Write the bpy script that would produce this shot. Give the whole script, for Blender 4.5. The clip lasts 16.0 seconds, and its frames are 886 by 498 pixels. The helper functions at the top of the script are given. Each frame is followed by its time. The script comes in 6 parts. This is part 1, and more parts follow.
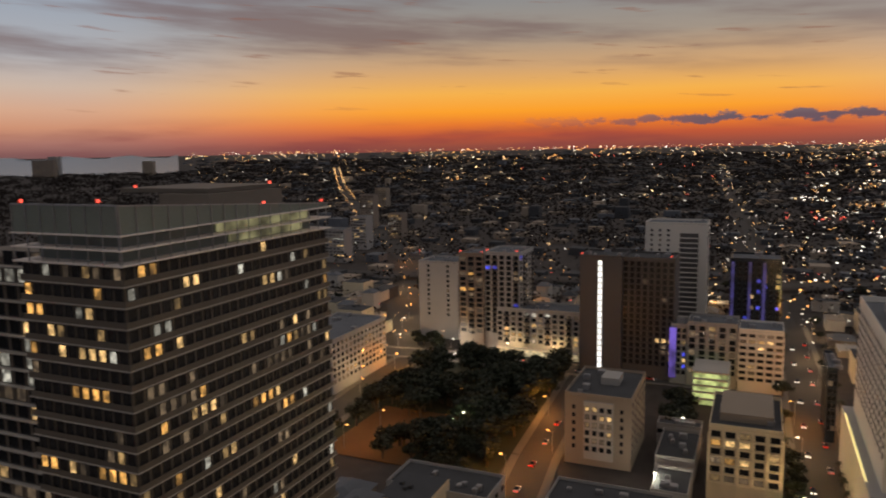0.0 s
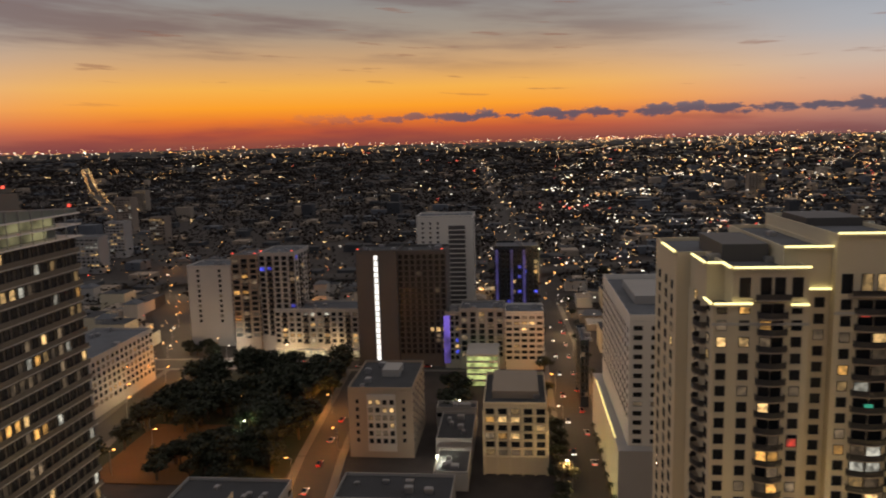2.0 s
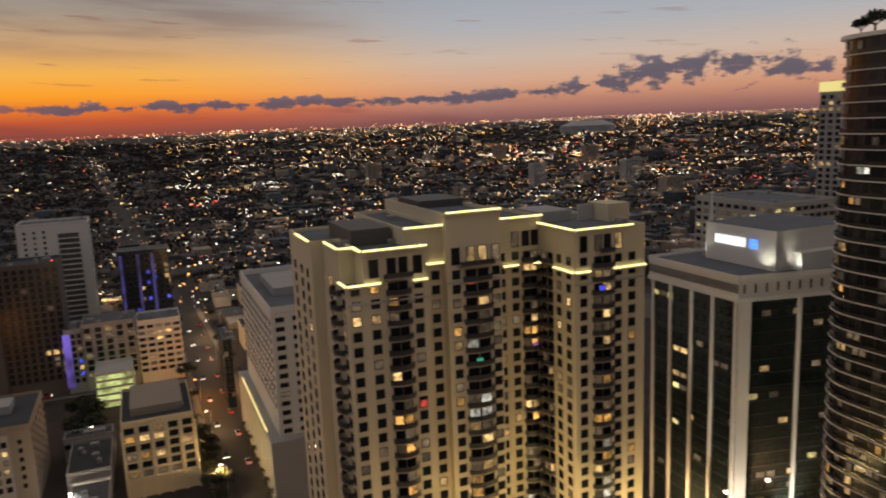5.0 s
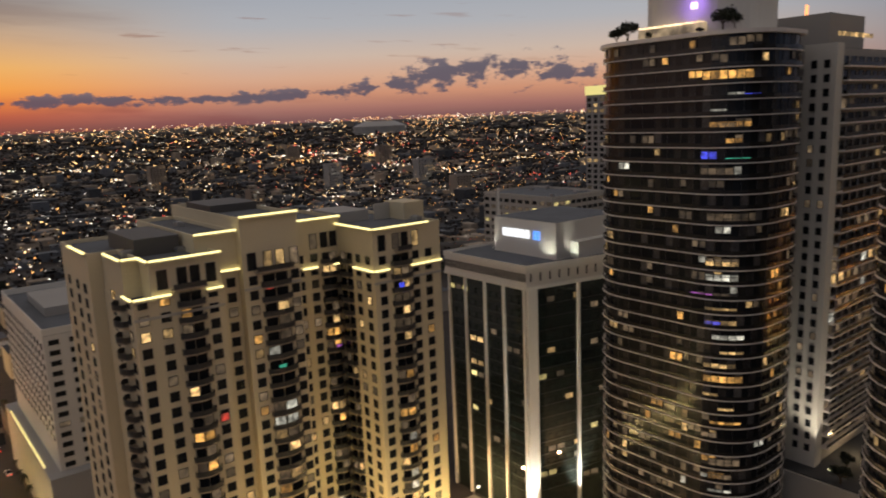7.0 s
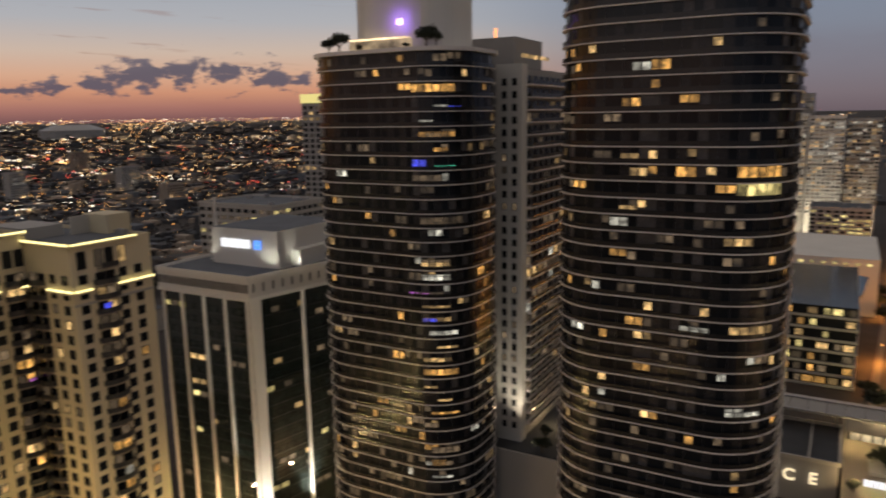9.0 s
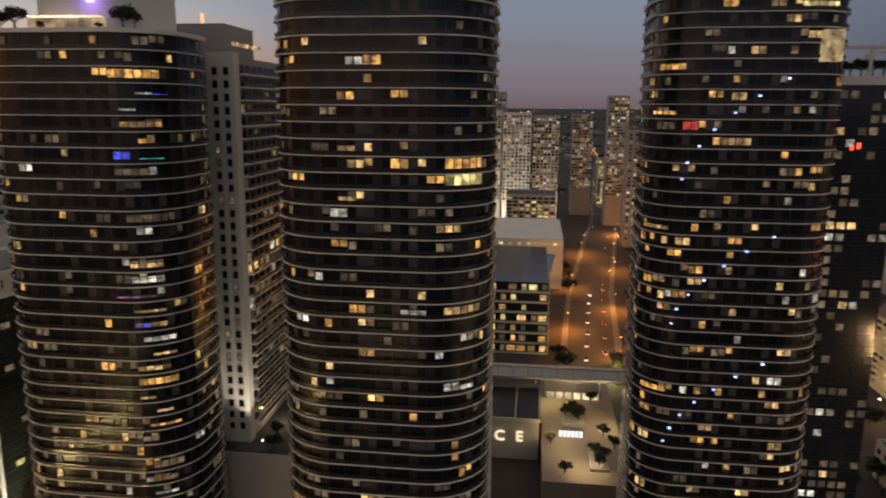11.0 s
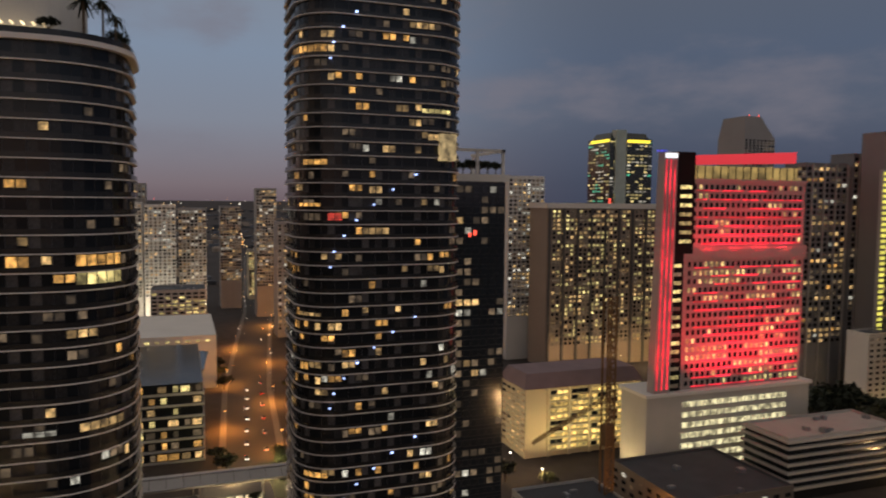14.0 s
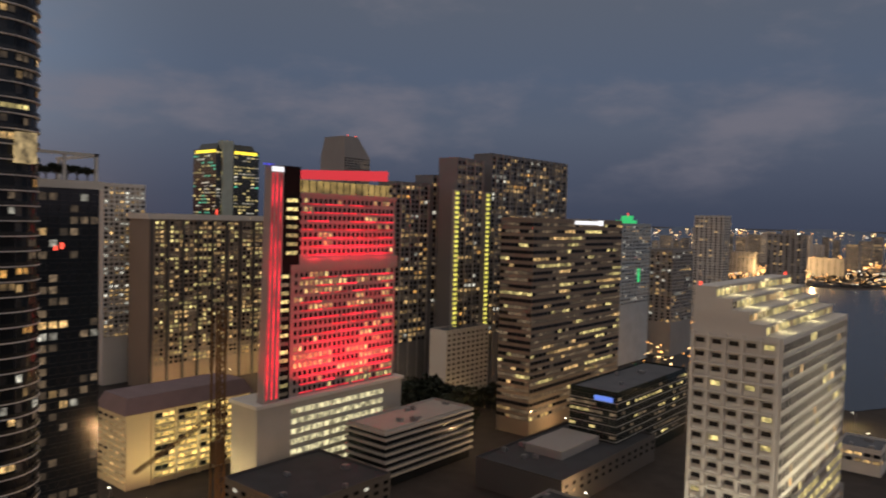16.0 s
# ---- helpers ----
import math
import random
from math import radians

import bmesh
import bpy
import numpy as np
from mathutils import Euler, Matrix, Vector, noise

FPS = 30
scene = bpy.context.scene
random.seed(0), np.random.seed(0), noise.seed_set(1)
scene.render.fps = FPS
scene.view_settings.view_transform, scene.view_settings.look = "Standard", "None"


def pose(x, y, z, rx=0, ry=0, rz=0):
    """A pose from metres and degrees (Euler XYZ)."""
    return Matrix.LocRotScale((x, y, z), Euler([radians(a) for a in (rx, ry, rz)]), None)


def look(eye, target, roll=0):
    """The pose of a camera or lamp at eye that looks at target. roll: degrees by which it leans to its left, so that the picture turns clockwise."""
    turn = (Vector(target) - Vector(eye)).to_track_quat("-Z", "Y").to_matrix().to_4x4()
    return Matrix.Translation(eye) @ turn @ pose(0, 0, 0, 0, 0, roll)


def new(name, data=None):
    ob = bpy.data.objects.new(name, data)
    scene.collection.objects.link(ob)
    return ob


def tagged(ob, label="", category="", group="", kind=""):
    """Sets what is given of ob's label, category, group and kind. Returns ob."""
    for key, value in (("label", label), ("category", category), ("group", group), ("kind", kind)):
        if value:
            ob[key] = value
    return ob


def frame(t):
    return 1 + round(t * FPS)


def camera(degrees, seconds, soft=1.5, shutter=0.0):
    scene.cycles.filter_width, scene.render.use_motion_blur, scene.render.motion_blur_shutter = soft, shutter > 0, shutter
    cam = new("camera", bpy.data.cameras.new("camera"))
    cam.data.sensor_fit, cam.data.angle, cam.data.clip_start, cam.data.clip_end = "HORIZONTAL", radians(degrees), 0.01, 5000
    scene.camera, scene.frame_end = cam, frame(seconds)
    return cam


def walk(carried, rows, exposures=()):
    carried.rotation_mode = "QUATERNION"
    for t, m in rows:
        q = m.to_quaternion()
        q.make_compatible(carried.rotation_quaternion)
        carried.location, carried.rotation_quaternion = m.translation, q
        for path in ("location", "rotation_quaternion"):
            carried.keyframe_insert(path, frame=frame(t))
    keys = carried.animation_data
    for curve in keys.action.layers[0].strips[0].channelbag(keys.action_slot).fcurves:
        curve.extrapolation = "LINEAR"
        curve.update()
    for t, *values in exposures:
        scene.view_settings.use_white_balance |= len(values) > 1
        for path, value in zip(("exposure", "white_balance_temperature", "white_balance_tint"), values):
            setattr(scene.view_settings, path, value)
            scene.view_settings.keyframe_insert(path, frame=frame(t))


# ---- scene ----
EYE = 120.0          # height of the lens over the streets; the camera turns on the spot
ROWS = [
    (0.0, 82.23, 1.05, 23.57),
    (0.5, 82.14, 1.41, 18.94),
    (1.0, 81.94, 1.34, 14.36),
    (1.5, 81.76, 1.40, 9.90),
    (2.0, 81.64, 1.52, 5.72),
    (2.5, 81.56, 1.81, 1.70),
    (3.0, 81.47, 2.22, -2.48),
    (3.5, 81.27, 2.55, -7.18),
    (4.0, 80.98, 2.63, -12.47),
    (4.5, 80.60, 2.49, -17.91),
    (5.0, 80.20, 2.24, -23.04),
    (5.2, 80.09, 2.17, -24.88),
    (7.3, 79.57, 2.22, -41.57),
    (7.5, 79.54, 2.17, -43.32),
    (8.0, 79.52, 1.91, -48.35),
    (8.5, 79.52, 1.48, -54.31),
    (9.0, 79.61, 0.94, -60.91),
    (9.5, 79.75, 0.45, -68.39),
    (9.7, 79.56, 0.25, -70.74),
    (11.8, 80.21, -0.59, -88.92),
    (12.0, 80.86, -0.66, -90.46),
    (12.5, 82.74, -0.84, -94.84),
    (13.0, 84.24, -0.36, -101.03),
    (13.5, 85.45, -0.05, -106.24),
    (14.0, 86.28, -0.54, -109.82),
    (14.5, 86.76, -1.09, -115.76),
    (15.0, 86.73, -1.36, -125.98),
    (15.5, 87.19, -1.57, -134.34),
    (16.0, 87.74, -1.38, -140.06),
]
cam = camera(62.85, 16.0, soft=1.9, shutter=0.5)
walk(cam, [(t, pose(0, 0, EYE, rx, ry, rz)) for t, rx, ry, rz in ROWS])


# ---- sky and light ----
def C(r, g, b):
    """A linear colour from display values 0 to 255."""
    return tuple(((v / 255 + 0.055) / 1.055) ** 2.4 if v > 10 else v / 3295 for v in (r, g, b)) + (1.0,)


def rad(v):
    return math.radians(v)


def build_sky():
    world = bpy.data.worlds.new("dusk_sky")
    scene.world = world
    world.use_nodes = True
    nt = world.node_tree
    nt.nodes.clear()
    N, L = nt.nodes, nt.links

    def put(sock, v):
        if isinstance(v, (int, float)):
            sock.default_value = v
        else:
            L.new(v, sock)

    def M(op, a, b=0.0, c=None, clamp=False):
        n = N.new("ShaderNodeMath")
        n.operation, n.use_clamp = op, clamp
        put(n.inputs[0], a)
        put(n.inputs[1], b)
        if c is not None:
            put(n.inputs[2], c)
        return n.outputs[0]

    def smooth(v, lo, hi):
        n = N.new("ShaderNodeMapRange")
        n.interpolation_type = "SMOOTHSTEP"
        put(n.inputs[0], v)
        n.inputs[1].default_value, n.inputs[2].default_value = lo, hi
        return n.outputs[0]

    def mix(f, a, b):
        n = N.new("ShaderNodeMix")
        n.data_type = "RGBA"
        put(n.inputs[0], f)
        for s, v in ((n.inputs[6], a), (n.inputs[7], b)):
            if isinstance(v, tuple):
                s.default_value = v
            else:
                L.new(v, s)
        return n.outputs[2]

    def ramp(f, stops):
        n = N.new("ShaderNodeValToRGB")
        L.new(f, n.inputs[0])
        e = n.color_ramp.elements
        for i, (deg, col) in enumerate(stops):
            p = (rad(deg) + 0.035) / 0.735
            el = e[i] if i < 2 else e.new(min(p, 1.0))
            el.position, el.color = min(p, 1.0), C(*col)
        return n.outputs[0]

    def field(a, b, scale, detail, rough=0.55):
        v = N.new("ShaderNodeCombineXYZ")
        put(v.inputs[0], a)
        put(v.inputs[1], b)
        n = N.new("ShaderNodeTexNoise")
        n.inputs["Scale"].default_value, n.inputs["Detail"].default_value, n.inputs["Roughness"].default_value = scale, detail, rough
        L.new(v.outputs[0], n.inputs["Vector"])
        return n.outputs[0]

    tc = N.new("ShaderNodeTexCoord")
    sep = N.new("ShaderNodeSeparateXYZ")
    L.new(tc.outputs["Generated"], sep.inputs[0])
    x, y, z = sep.outputs
    az = M("ARCTAN2", x, y)
    el = M("ARCSINE", z)
    f = M("DIVIDE", M("ADD", el, 0.035), 0.735, clamp=True)
    west = ramp(f, [(-1, (112, 64, 58)), (0.2, (142, 76, 64)), (1.1, (192, 88, 56)), (1.9, (234, 122, 46)), (2.9, (252, 160, 44)), (4.3, (246, 178, 78)),
                    (6.2, (208, 164, 116)), (8.5, (162, 148, 134)), (12, (134, 138, 142)), (20, (140, 142, 146)), (38, (168, 158, 150))])
    north = ramp(f, [(-1, (92, 70, 74)), (0.2, (132, 92, 90)), (0.9, (166, 114, 104)), (2.0, (206, 146, 116)), (3.2, (214, 168, 140)), (4.8, (204, 182, 166)),
                     (7.0, (176, 176, 180)), (11, (152, 162, 176)), (18, (142, 148, 158)), (38, (168, 158, 150))])
    east = ramp(f, [(-1, (56, 62, 78)), (0.2, (64, 70, 88)), (1.5, (66, 73, 91)), (4, (76, 83, 101)), (7, (86, 94, 111)), (11, (84, 95, 115)),
                    (17, (90, 97, 111)), (38, (168, 158, 150))])
    dusk = ramp(f, [(-1, (92, 84, 92)), (0.2, (112, 98, 104)), (1.2, (122, 110, 116)), (3, (126, 121, 130)), (6, (128, 134, 148)), (11, (126, 140, 160)),
                    (18, (128, 136, 150)), (38, (168, 158, 150))])
    away = M("COSINE", M("ADD", az, rad(13)))
    turn = mix(smooth(away, -0.74, -0.34), east, mix(smooth(away, -0.05, 0.38), dusk, north))
    base = mix(smooth(away, 0.78, 1.0), turn, west)
    # thin high veils, drawn out along the horizon
    tilt = M("MULTIPLY_ADD", az, 0.05, el)
    veil = field(M("MULTIPLY", az, 1.3), M("MULTIPLY", tilt, 12.0), 1.6, 5.0)
    veil = M("MULTIPLY", smooth(veil, 0.42, 0.62), M("MULTIPLY", M("MULTIPLY", smooth(el, rad(4.5), rad(7.5)), smooth(away, 0.2, 0.85)), smooth(M("MULTIPLY", az, -1.0), rad(-30), rad(8))))
    base = mix(M("MULTIPLY", veil, 0.7), base, C(116, 92, 90))
    streak = field(M("MULTIPLY", az, 5.0), M("MULTIPLY", tilt, 70.0), 1.6, 3.0)
    streak = M("MULTIPLY", smooth(streak, 0.62, 0.7), M("MULTIPLY", smooth(el, rad(2.5), rad(4)), smooth(away, 0.3, 0.8)))
    base = mix(M("MULTIPLY", streak, 0.45), base, C(140, 92, 74))
    # a row of small heaped clouds that grows towards the north
    heap = M("POWER", 2.718, M("MULTIPLY", M("POWER", M("DIVIDE", M("SUBTRACT", az, rad(43)), rad(8)), 2.0), -1.0))
    mid = M("ADD", rad(2.0), M("MULTIPLY", heap, rad(1.5)))
    half = M("ADD", rad(0.5), M("MULTIPLY", heap, rad(1.3)))
    off = M("DIVIDE", M("SUBTRACT", el, mid), half)
    puff = field(M("MULTIPLY", az, 19.0), M("MULTIPLY", el, 36.0), 1.6, 9.0, 0.66)
    gaps = field(M("MULTIPLY", az, 14.0), 3.7, 1.5, 2.0)
    puff = M("SUBTRACT", puff, M("MULTIPLY", M("ABSOLUTE", off), 0.2))
    puff = M("ADD", puff, M("MULTIPLY", M("SUBTRACT", gaps, 0.5), 0.32))
    along = M("MULTIPLY", smooth(az, rad(-22), rad(-2)), smooth(M("MULTIPLY", az, -1.0), rad(-66), rad(-52)))
    puff = M("MULTIPLY", smooth(puff, 0.36, 0.46), M("MULTIPLY", along, smooth(off, -1.5, -0.8)))
    base = mix(M("MULTIPLY", puff, 0.92), base, mix(smooth(off, 0.0, 1.4), C(86, 84, 100), C(112, 104, 116)))
    # a low bank over the far shore and pale soft clouds away from the sunset
    bank = field(M("MULTIPLY", az, 3.0), M("MULTIPLY", el, 22.0), 1.4, 4.0)
    bank = M("MULTIPLY", smooth(bank, 0.45, 0.7), M("MULTIPLY", smooth(M("MULTIPLY", el, -1.0), rad(-3.0), rad(-0.8)), smooth(away, 0.4, 0.9)))
    base = mix(M("MULTIPLY", bank, 0.55), base, C(126, 62, 66))
    pale = field(M("MULTIPLY", az, 3.4), M("MULTIPLY", el, 8.0), 1.3, 6.0)
    pale = M("MULTIPLY", smooth(pale, 0.48, 0.72), M("MULTIPLY", smooth(M("MULTIPLY", away, -1.0), -0.2, 0.4), smooth(el, rad(0.5), rad(5))))
    base = mix(M("MULTIPLY", pale, 0.62), base, C(120, 116, 126))
    bg = N.new("ShaderNodeBackground")
    L.new(base, bg.inputs[0])
    bg.inputs[1].default_value = 1.0
    out = N.new("ShaderNodeOutputWorld")
    L.new(bg.outputs[0], out.inputs[0])


build_sky()


# ---- materials ----
def material(name, color, rough=0.8, metal=0.0, vary=0.25, grain=4.0, big=0.15, bump=0.0, spec=0.4):
    """A surface with stains at a large scale and grain at a small one."""
    m = bpy.data.materials.new(name)
    m.use_nodes = True
    nt = m.node_tree
    b = nt.nodes["Principled BSDF"]
    b.inputs["Roughness"].default_value, b.inputs["Metallic"].default_value = rough, metal
    b.inputs["Specular IOR Level"].default_value = spec
    geo = nt.nodes.new("ShaderNodeTexCoord")
    big_n, small_n = nt.nodes.new("ShaderNodeTexNoise"), nt.nodes.new("ShaderNodeTexNoise")
    big_n.inputs["Scale"].default_value, small_n.inputs["Scale"].default_value = big, grain
    big_n.inputs["Detail"].default_value = small_n.inputs["Detail"].default_value = 5
    for n in (big_n, small_n):
        nt.links.new(geo.outputs["Object"], n.inputs["Vector"])
    add = nt.nodes.new("ShaderNodeMath")
    add.operation = "ADD"
    nt.links.new(big_n.outputs[0], add.inputs[0])
    nt.links.new(small_n.outputs[0], add.inputs[1])
    info = nt.nodes.new("ShaderNodeObjectInfo")
    add2 = nt.nodes.new("ShaderNodeMath")
    add2.operation = "MULTIPLY_ADD"
    nt.links.new(info.outputs["Random"], add2.inputs[0])
    add2.inputs[1].default_value = 0.35
    nt.links.new(add.outputs[0], add2.inputs[2])
    rng = nt.nodes.new("ShaderNodeMapRange")
    rng.inputs[1].default_value, rng.inputs[2].default_value = 0.6, 1.7
    rng.inputs[3].default_value, rng.inputs[4].default_value = 1 - vary, 1 + vary
    nt.links.new(add2.outputs[0], rng.inputs[0])
    mul = nt.nodes.new("ShaderNodeVectorMath")
    mul.operation = "SCALE"
    mul.inputs[0].default_value = color
    nt.links.new(rng.outputs[0], mul.inputs["Scale"])
    nt.links.new(mul.outputs[0], b.inputs["Base Color"])
    if bump:
        bm_ = nt.nodes.new("ShaderNodeBump")
        bm_.inputs["Strength"].default_value = bump
        nt.links.new(small_n.outputs[0], bm_.inputs["Height"])
        nt.links.new(bm_.outputs[0], b.inputs["Normal"])
    return m


def glow(name, color, strength, vary=0.6, sampled=False, blotch=0.0):
    """Something that gives off light; each object (or island) at its own strength."""
    m = bpy.data.materials.new(name)
    m.use_nodes = True
    nt = m.node_tree
    b = nt.nodes["Principled BSDF"]
    b.inputs["Base Color"].default_value = (0.08, 0.08, 0.08, 1)
    b.inputs["Emission Color"].default_value = (*color, 1)
    info, geo = nt.nodes.new("ShaderNodeObjectInfo"), nt.nodes.new("ShaderNodeNewGeometry")
    add = nt.nodes.new("ShaderNodeMath")
    add.operation = "ADD"
    nt.links.new(info.outputs["Random"], add.inputs[0])
    nt.links.new(geo.outputs["Random Per Island"], add.inputs[1])
    fr = nt.nodes.new("ShaderNodeMath")
    fr.operation = "FRACT"
    nt.links.new(add.outputs[0], fr.inputs[0])
    pw = nt.nodes.new("ShaderNodeMath")
    pw.operation = "POWER"
    nt.links.new(fr.outputs[0], pw.inputs[0])
    pw.inputs[1].default_value = 1.6
    mr = nt.nodes.new("ShaderNodeMapRange")
    mr.inputs[3].default_value, mr.inputs[4].default_value = strength * (1 - vary), strength * (1 + vary)
    nt.links.new(pw.outputs[0], mr.inputs[0])
    last = mr.outputs[0]
    if blotch:
        tc, ns = nt.nodes.new("ShaderNodeTexCoord"), nt.nodes.new("ShaderNodeTexNoise")
        ns.inputs["Scale"].default_value = blotch
        off = nt.nodes.new("ShaderNodeVectorMath")
        off.operation = "ADD"
        nt.links.new(tc.outputs["Object"], off.inputs[0])
        nt.links.new(info.outputs["Location"], off.inputs[1])
        nt.links.new(off.outputs[0], ns.inputs["Vector"])
        r2 = nt.nodes.new("ShaderNodeMapRange")
        r2.inputs[1].default_value, r2.inputs[2].default_value, r2.inputs[3].default_value, r2.inputs[4].default_value = 0.35, 0.65, 0.25, 1.5
        nt.links.new(ns.outputs[0], r2.inputs[0])
        m2 = nt.nodes.new("ShaderNodeMath")
        m2.operation = "MULTIPLY"
        nt.links.new(last, m2.inputs[0])
        nt.links.new(r2.outputs[0], m2.inputs[1])
        last = m2.outputs[0]
    nt.links.new(last, b.inputs["Emission Strength"])
    m.cycles.emission_sampling = "FRONT" if sampled else "NONE"
    return m


STUCCO = material("cream_stucco", (0.62, 0.54, 0.385), 0.85, vary=0.12, big=0.05)
# darker copy of the white render, dim western light put into its colour
OFFWHITE = material("dimmed_white_render", (0.42, 0.41, 0.4), 0.85, vary=0.2, big=0.05)
WHITE = material("white_render", (0.66, 0.64, 0.6), 0.8, vary=0.12, big=0.05)
GREY = material("grey_render", (0.34, 0.33, 0.32), 0.8, vary=0.15, big=0.05)
CONCRETE = material("pale_concrete", (0.42, 0.4, 0.37), 0.85, vary=0.2, big=0.08)
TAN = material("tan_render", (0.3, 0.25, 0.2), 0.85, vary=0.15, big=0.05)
BROWN = material("brown_cladding", (0.26, 0.21, 0.17), 0.7, vary=0.2, big=0.06)
CHARCOAL = material("charcoal_cladding", (0.09, 0.085, 0.085), 0.6, vary=0.2, big=0.05)
SLABW = material("painted_slab_edge", (0.76, 0.71, 0.68), 0.6, vary=0.08, big=0.1)
ROOF = material("grey_roof_membrane", (0.11, 0.12, 0.14), 0.9, vary=0.35, big=0.12)
ROOFD = material("dark_roof_membrane", (0.05, 0.053, 0.06), 0.9, vary=0.35, big=0.12)
ASPHALT = material("asphalt", (0.05, 0.047, 0.045), 0.9, vary=0.3, big=0.05)
PAVING = material("pale_paving", (0.13, 0.12, 0.11), 0.85, vary=0.25, big=0.1)
GROUND = material("town_ground", (0.042, 0.036, 0.034), 0.95, vary=0.6, big=0.012, grain=0.12)
LEAF = material("dark_foliage", (0.016, 0.022, 0.01), 0.7, vary=0.45, big=0.3)
# dusk haze over the distant trees put into their base colour
FARLEAF = material("haze_toned_far_foliage", (0.034, 0.029, 0.027), 0.9, vary=0.3, big=0.01, grain=0.08, spec=0.05)
BARK = material("bark", (0.12, 0.09, 0.06), 0.9)
METAL = material("grey_metal", (0.35, 0.35, 0.36), 0.45, 0.7, vary=0.15)
DARKMETAL = material("dark_metal_frame", (0.06, 0.06, 0.065), 0.4, 0.5)
SOIL = material("bare_soil", (0.12, 0.06, 0.02), 0.95, vary=0.4, big=0.06)
GRASS = material("lawn", (0.02, 0.028, 0.013), 0.95, vary=0.4, big=0.08)
WATER = material("bay_water", (0.03, 0.04, 0.05), 0.22, vary=0.2, big=0.01, grain=0.05, bump=0.15)
GLASS = material("dark_glass", (0.014, 0.016, 0.019), 0.16, vary=0.45, big=0.12, spec=0.28)
# greyer panes: curtains, blinds and reflected sky put into the colour
PALEPANE = material("curtained_and_sky_toned_pane", (0.09, 0.085, 0.085), 0.35, vary=0.6, big=0.5, grain=2.0, spec=0.3)
GREYPANE = material("blind_and_reflection_toned_pane", (0.035, 0.034, 0.035), 0.25, vary=0.6, big=0.5, grain=2.0, spec=0.35)
# sky mirrored in the balcony rails put into their base colour
RAILC = material("sky_toned_rail_glass", (0.12, 0.106, 0.09), 0.3, vary=0.3, big=0.15, spec=0.4)
GLASSG = material("green_dark_glass", (0.02, 0.028, 0.025), 0.05, vary=0.3, big=0.1, spec=0.7)
GLASSB = material("blue_dark_glass", (0.02, 0.026, 0.034), 0.1, vary=0.3, big=0.1, spec=0.6)
GLASSP = material("pale_crown_glass", (0.19, 0.22, 0.205), 0.3, vary=0.25, big=0.08, spec=0.3)
RAILG = material("smoked_rail_glass", (0.022, 0.021, 0.021), 0.25, vary=0.3, big=0.2, spec=0.5)
SLATE = material("slate_grey_cladding", (0.18, 0.18, 0.19), 0.6, vary=0.2, big=0.05)
UMBER = material("umber_panel", (0.13, 0.112, 0.092), 0.7, vary=0.25, big=0.2)
BLACK = material("black_strip_panel", (0.012, 0.012, 0.013), 0.9, vary=0.2, spec=0.1)
REDW = material("floodlit_stone_wall", (0.34, 0.29, 0.28), 0.7, vary=0.12, big=0.05)

WARM = glow("warm_window_light", (1.0, 0.62, 0.24), 0.62, 0.75, blotch=0.9)
AMBER = glow("amber_window_light", (1.0, 0.5, 0.12), 0.7, 0.6, blotch=0.9)
COOL = glow("white_window_light", (0.95, 0.9, 0.74), 0.55, 0.7, blotch=0.9)
DIM = glow("curtained_window_light", (0.9, 0.62, 0.36), 0.12, 0.7, blotch=0.9)
BLUE = glow("blue_window_light", (0.08, 0.1, 1.0), 0.7, 0.4, blotch=0.9)
GREENL = glow("green_window_light", (0.1, 0.8, 0.5), 0.6, 0.4)
YELLOWL = glow("yellow_office_light", (1.0, 0.8, 0.3), 0.75, 0.6, blotch=0.7)
GOLD = glow("golden_gallery_light", (1.0, 0.68, 0.2), 1.0, 0.45, blotch=0.5)
LED = glow("yellow_cornice_led", (1.0, 0.84, 0.34), 2.2, 0.1, sampled=True)
REDL = glow("red_beacon", (1.0, 0.09, 0.05), 2.0, 0.3)
REDP = glow("red_flood_panel", (1.0, 0.04, 0.06), 0.55, 0.2, sampled=True)
REDF = glow("red_glow_strip", (1.0, 0.02, 0.05), 1.3, 0.4, blotch=0.12)
SIGNW = glow("white_sign_light", (0.95, 0.96, 1.0), 1.3, 0.1, sampled=True)
SIGNB = glow("blue_sign_light", (0.1, 0.3, 1.0), 1.6, 0.1)
PURPLE = glow("purple_flood", (0.35, 0.15, 1.0), 1.6, 0.2, sampled=True)
PTWARM = glow("town_light_warm", (1.0, 0.62, 0.26), 3.4, 0.92)
PTWHITE = glow("town_light_white", (1.0, 0.9, 0.74), 3.2, 0.92)
PTORANGE = glow("town_light_orange", (1.0, 0.42, 0.1), 3.4, 0.92)
PINK = glow("pink_window_light", (0.8, 0.2, 0.9), 0.5, 0.3, blotch=0.9)
REDWIN = glow("red_window_light", (1.0, 0.08, 0.05), 0.5, 0.3, blotch=0.9)
PTRED = glow("town_light_red", (1.0, 0.1, 0.06), 3.0, 0.8)


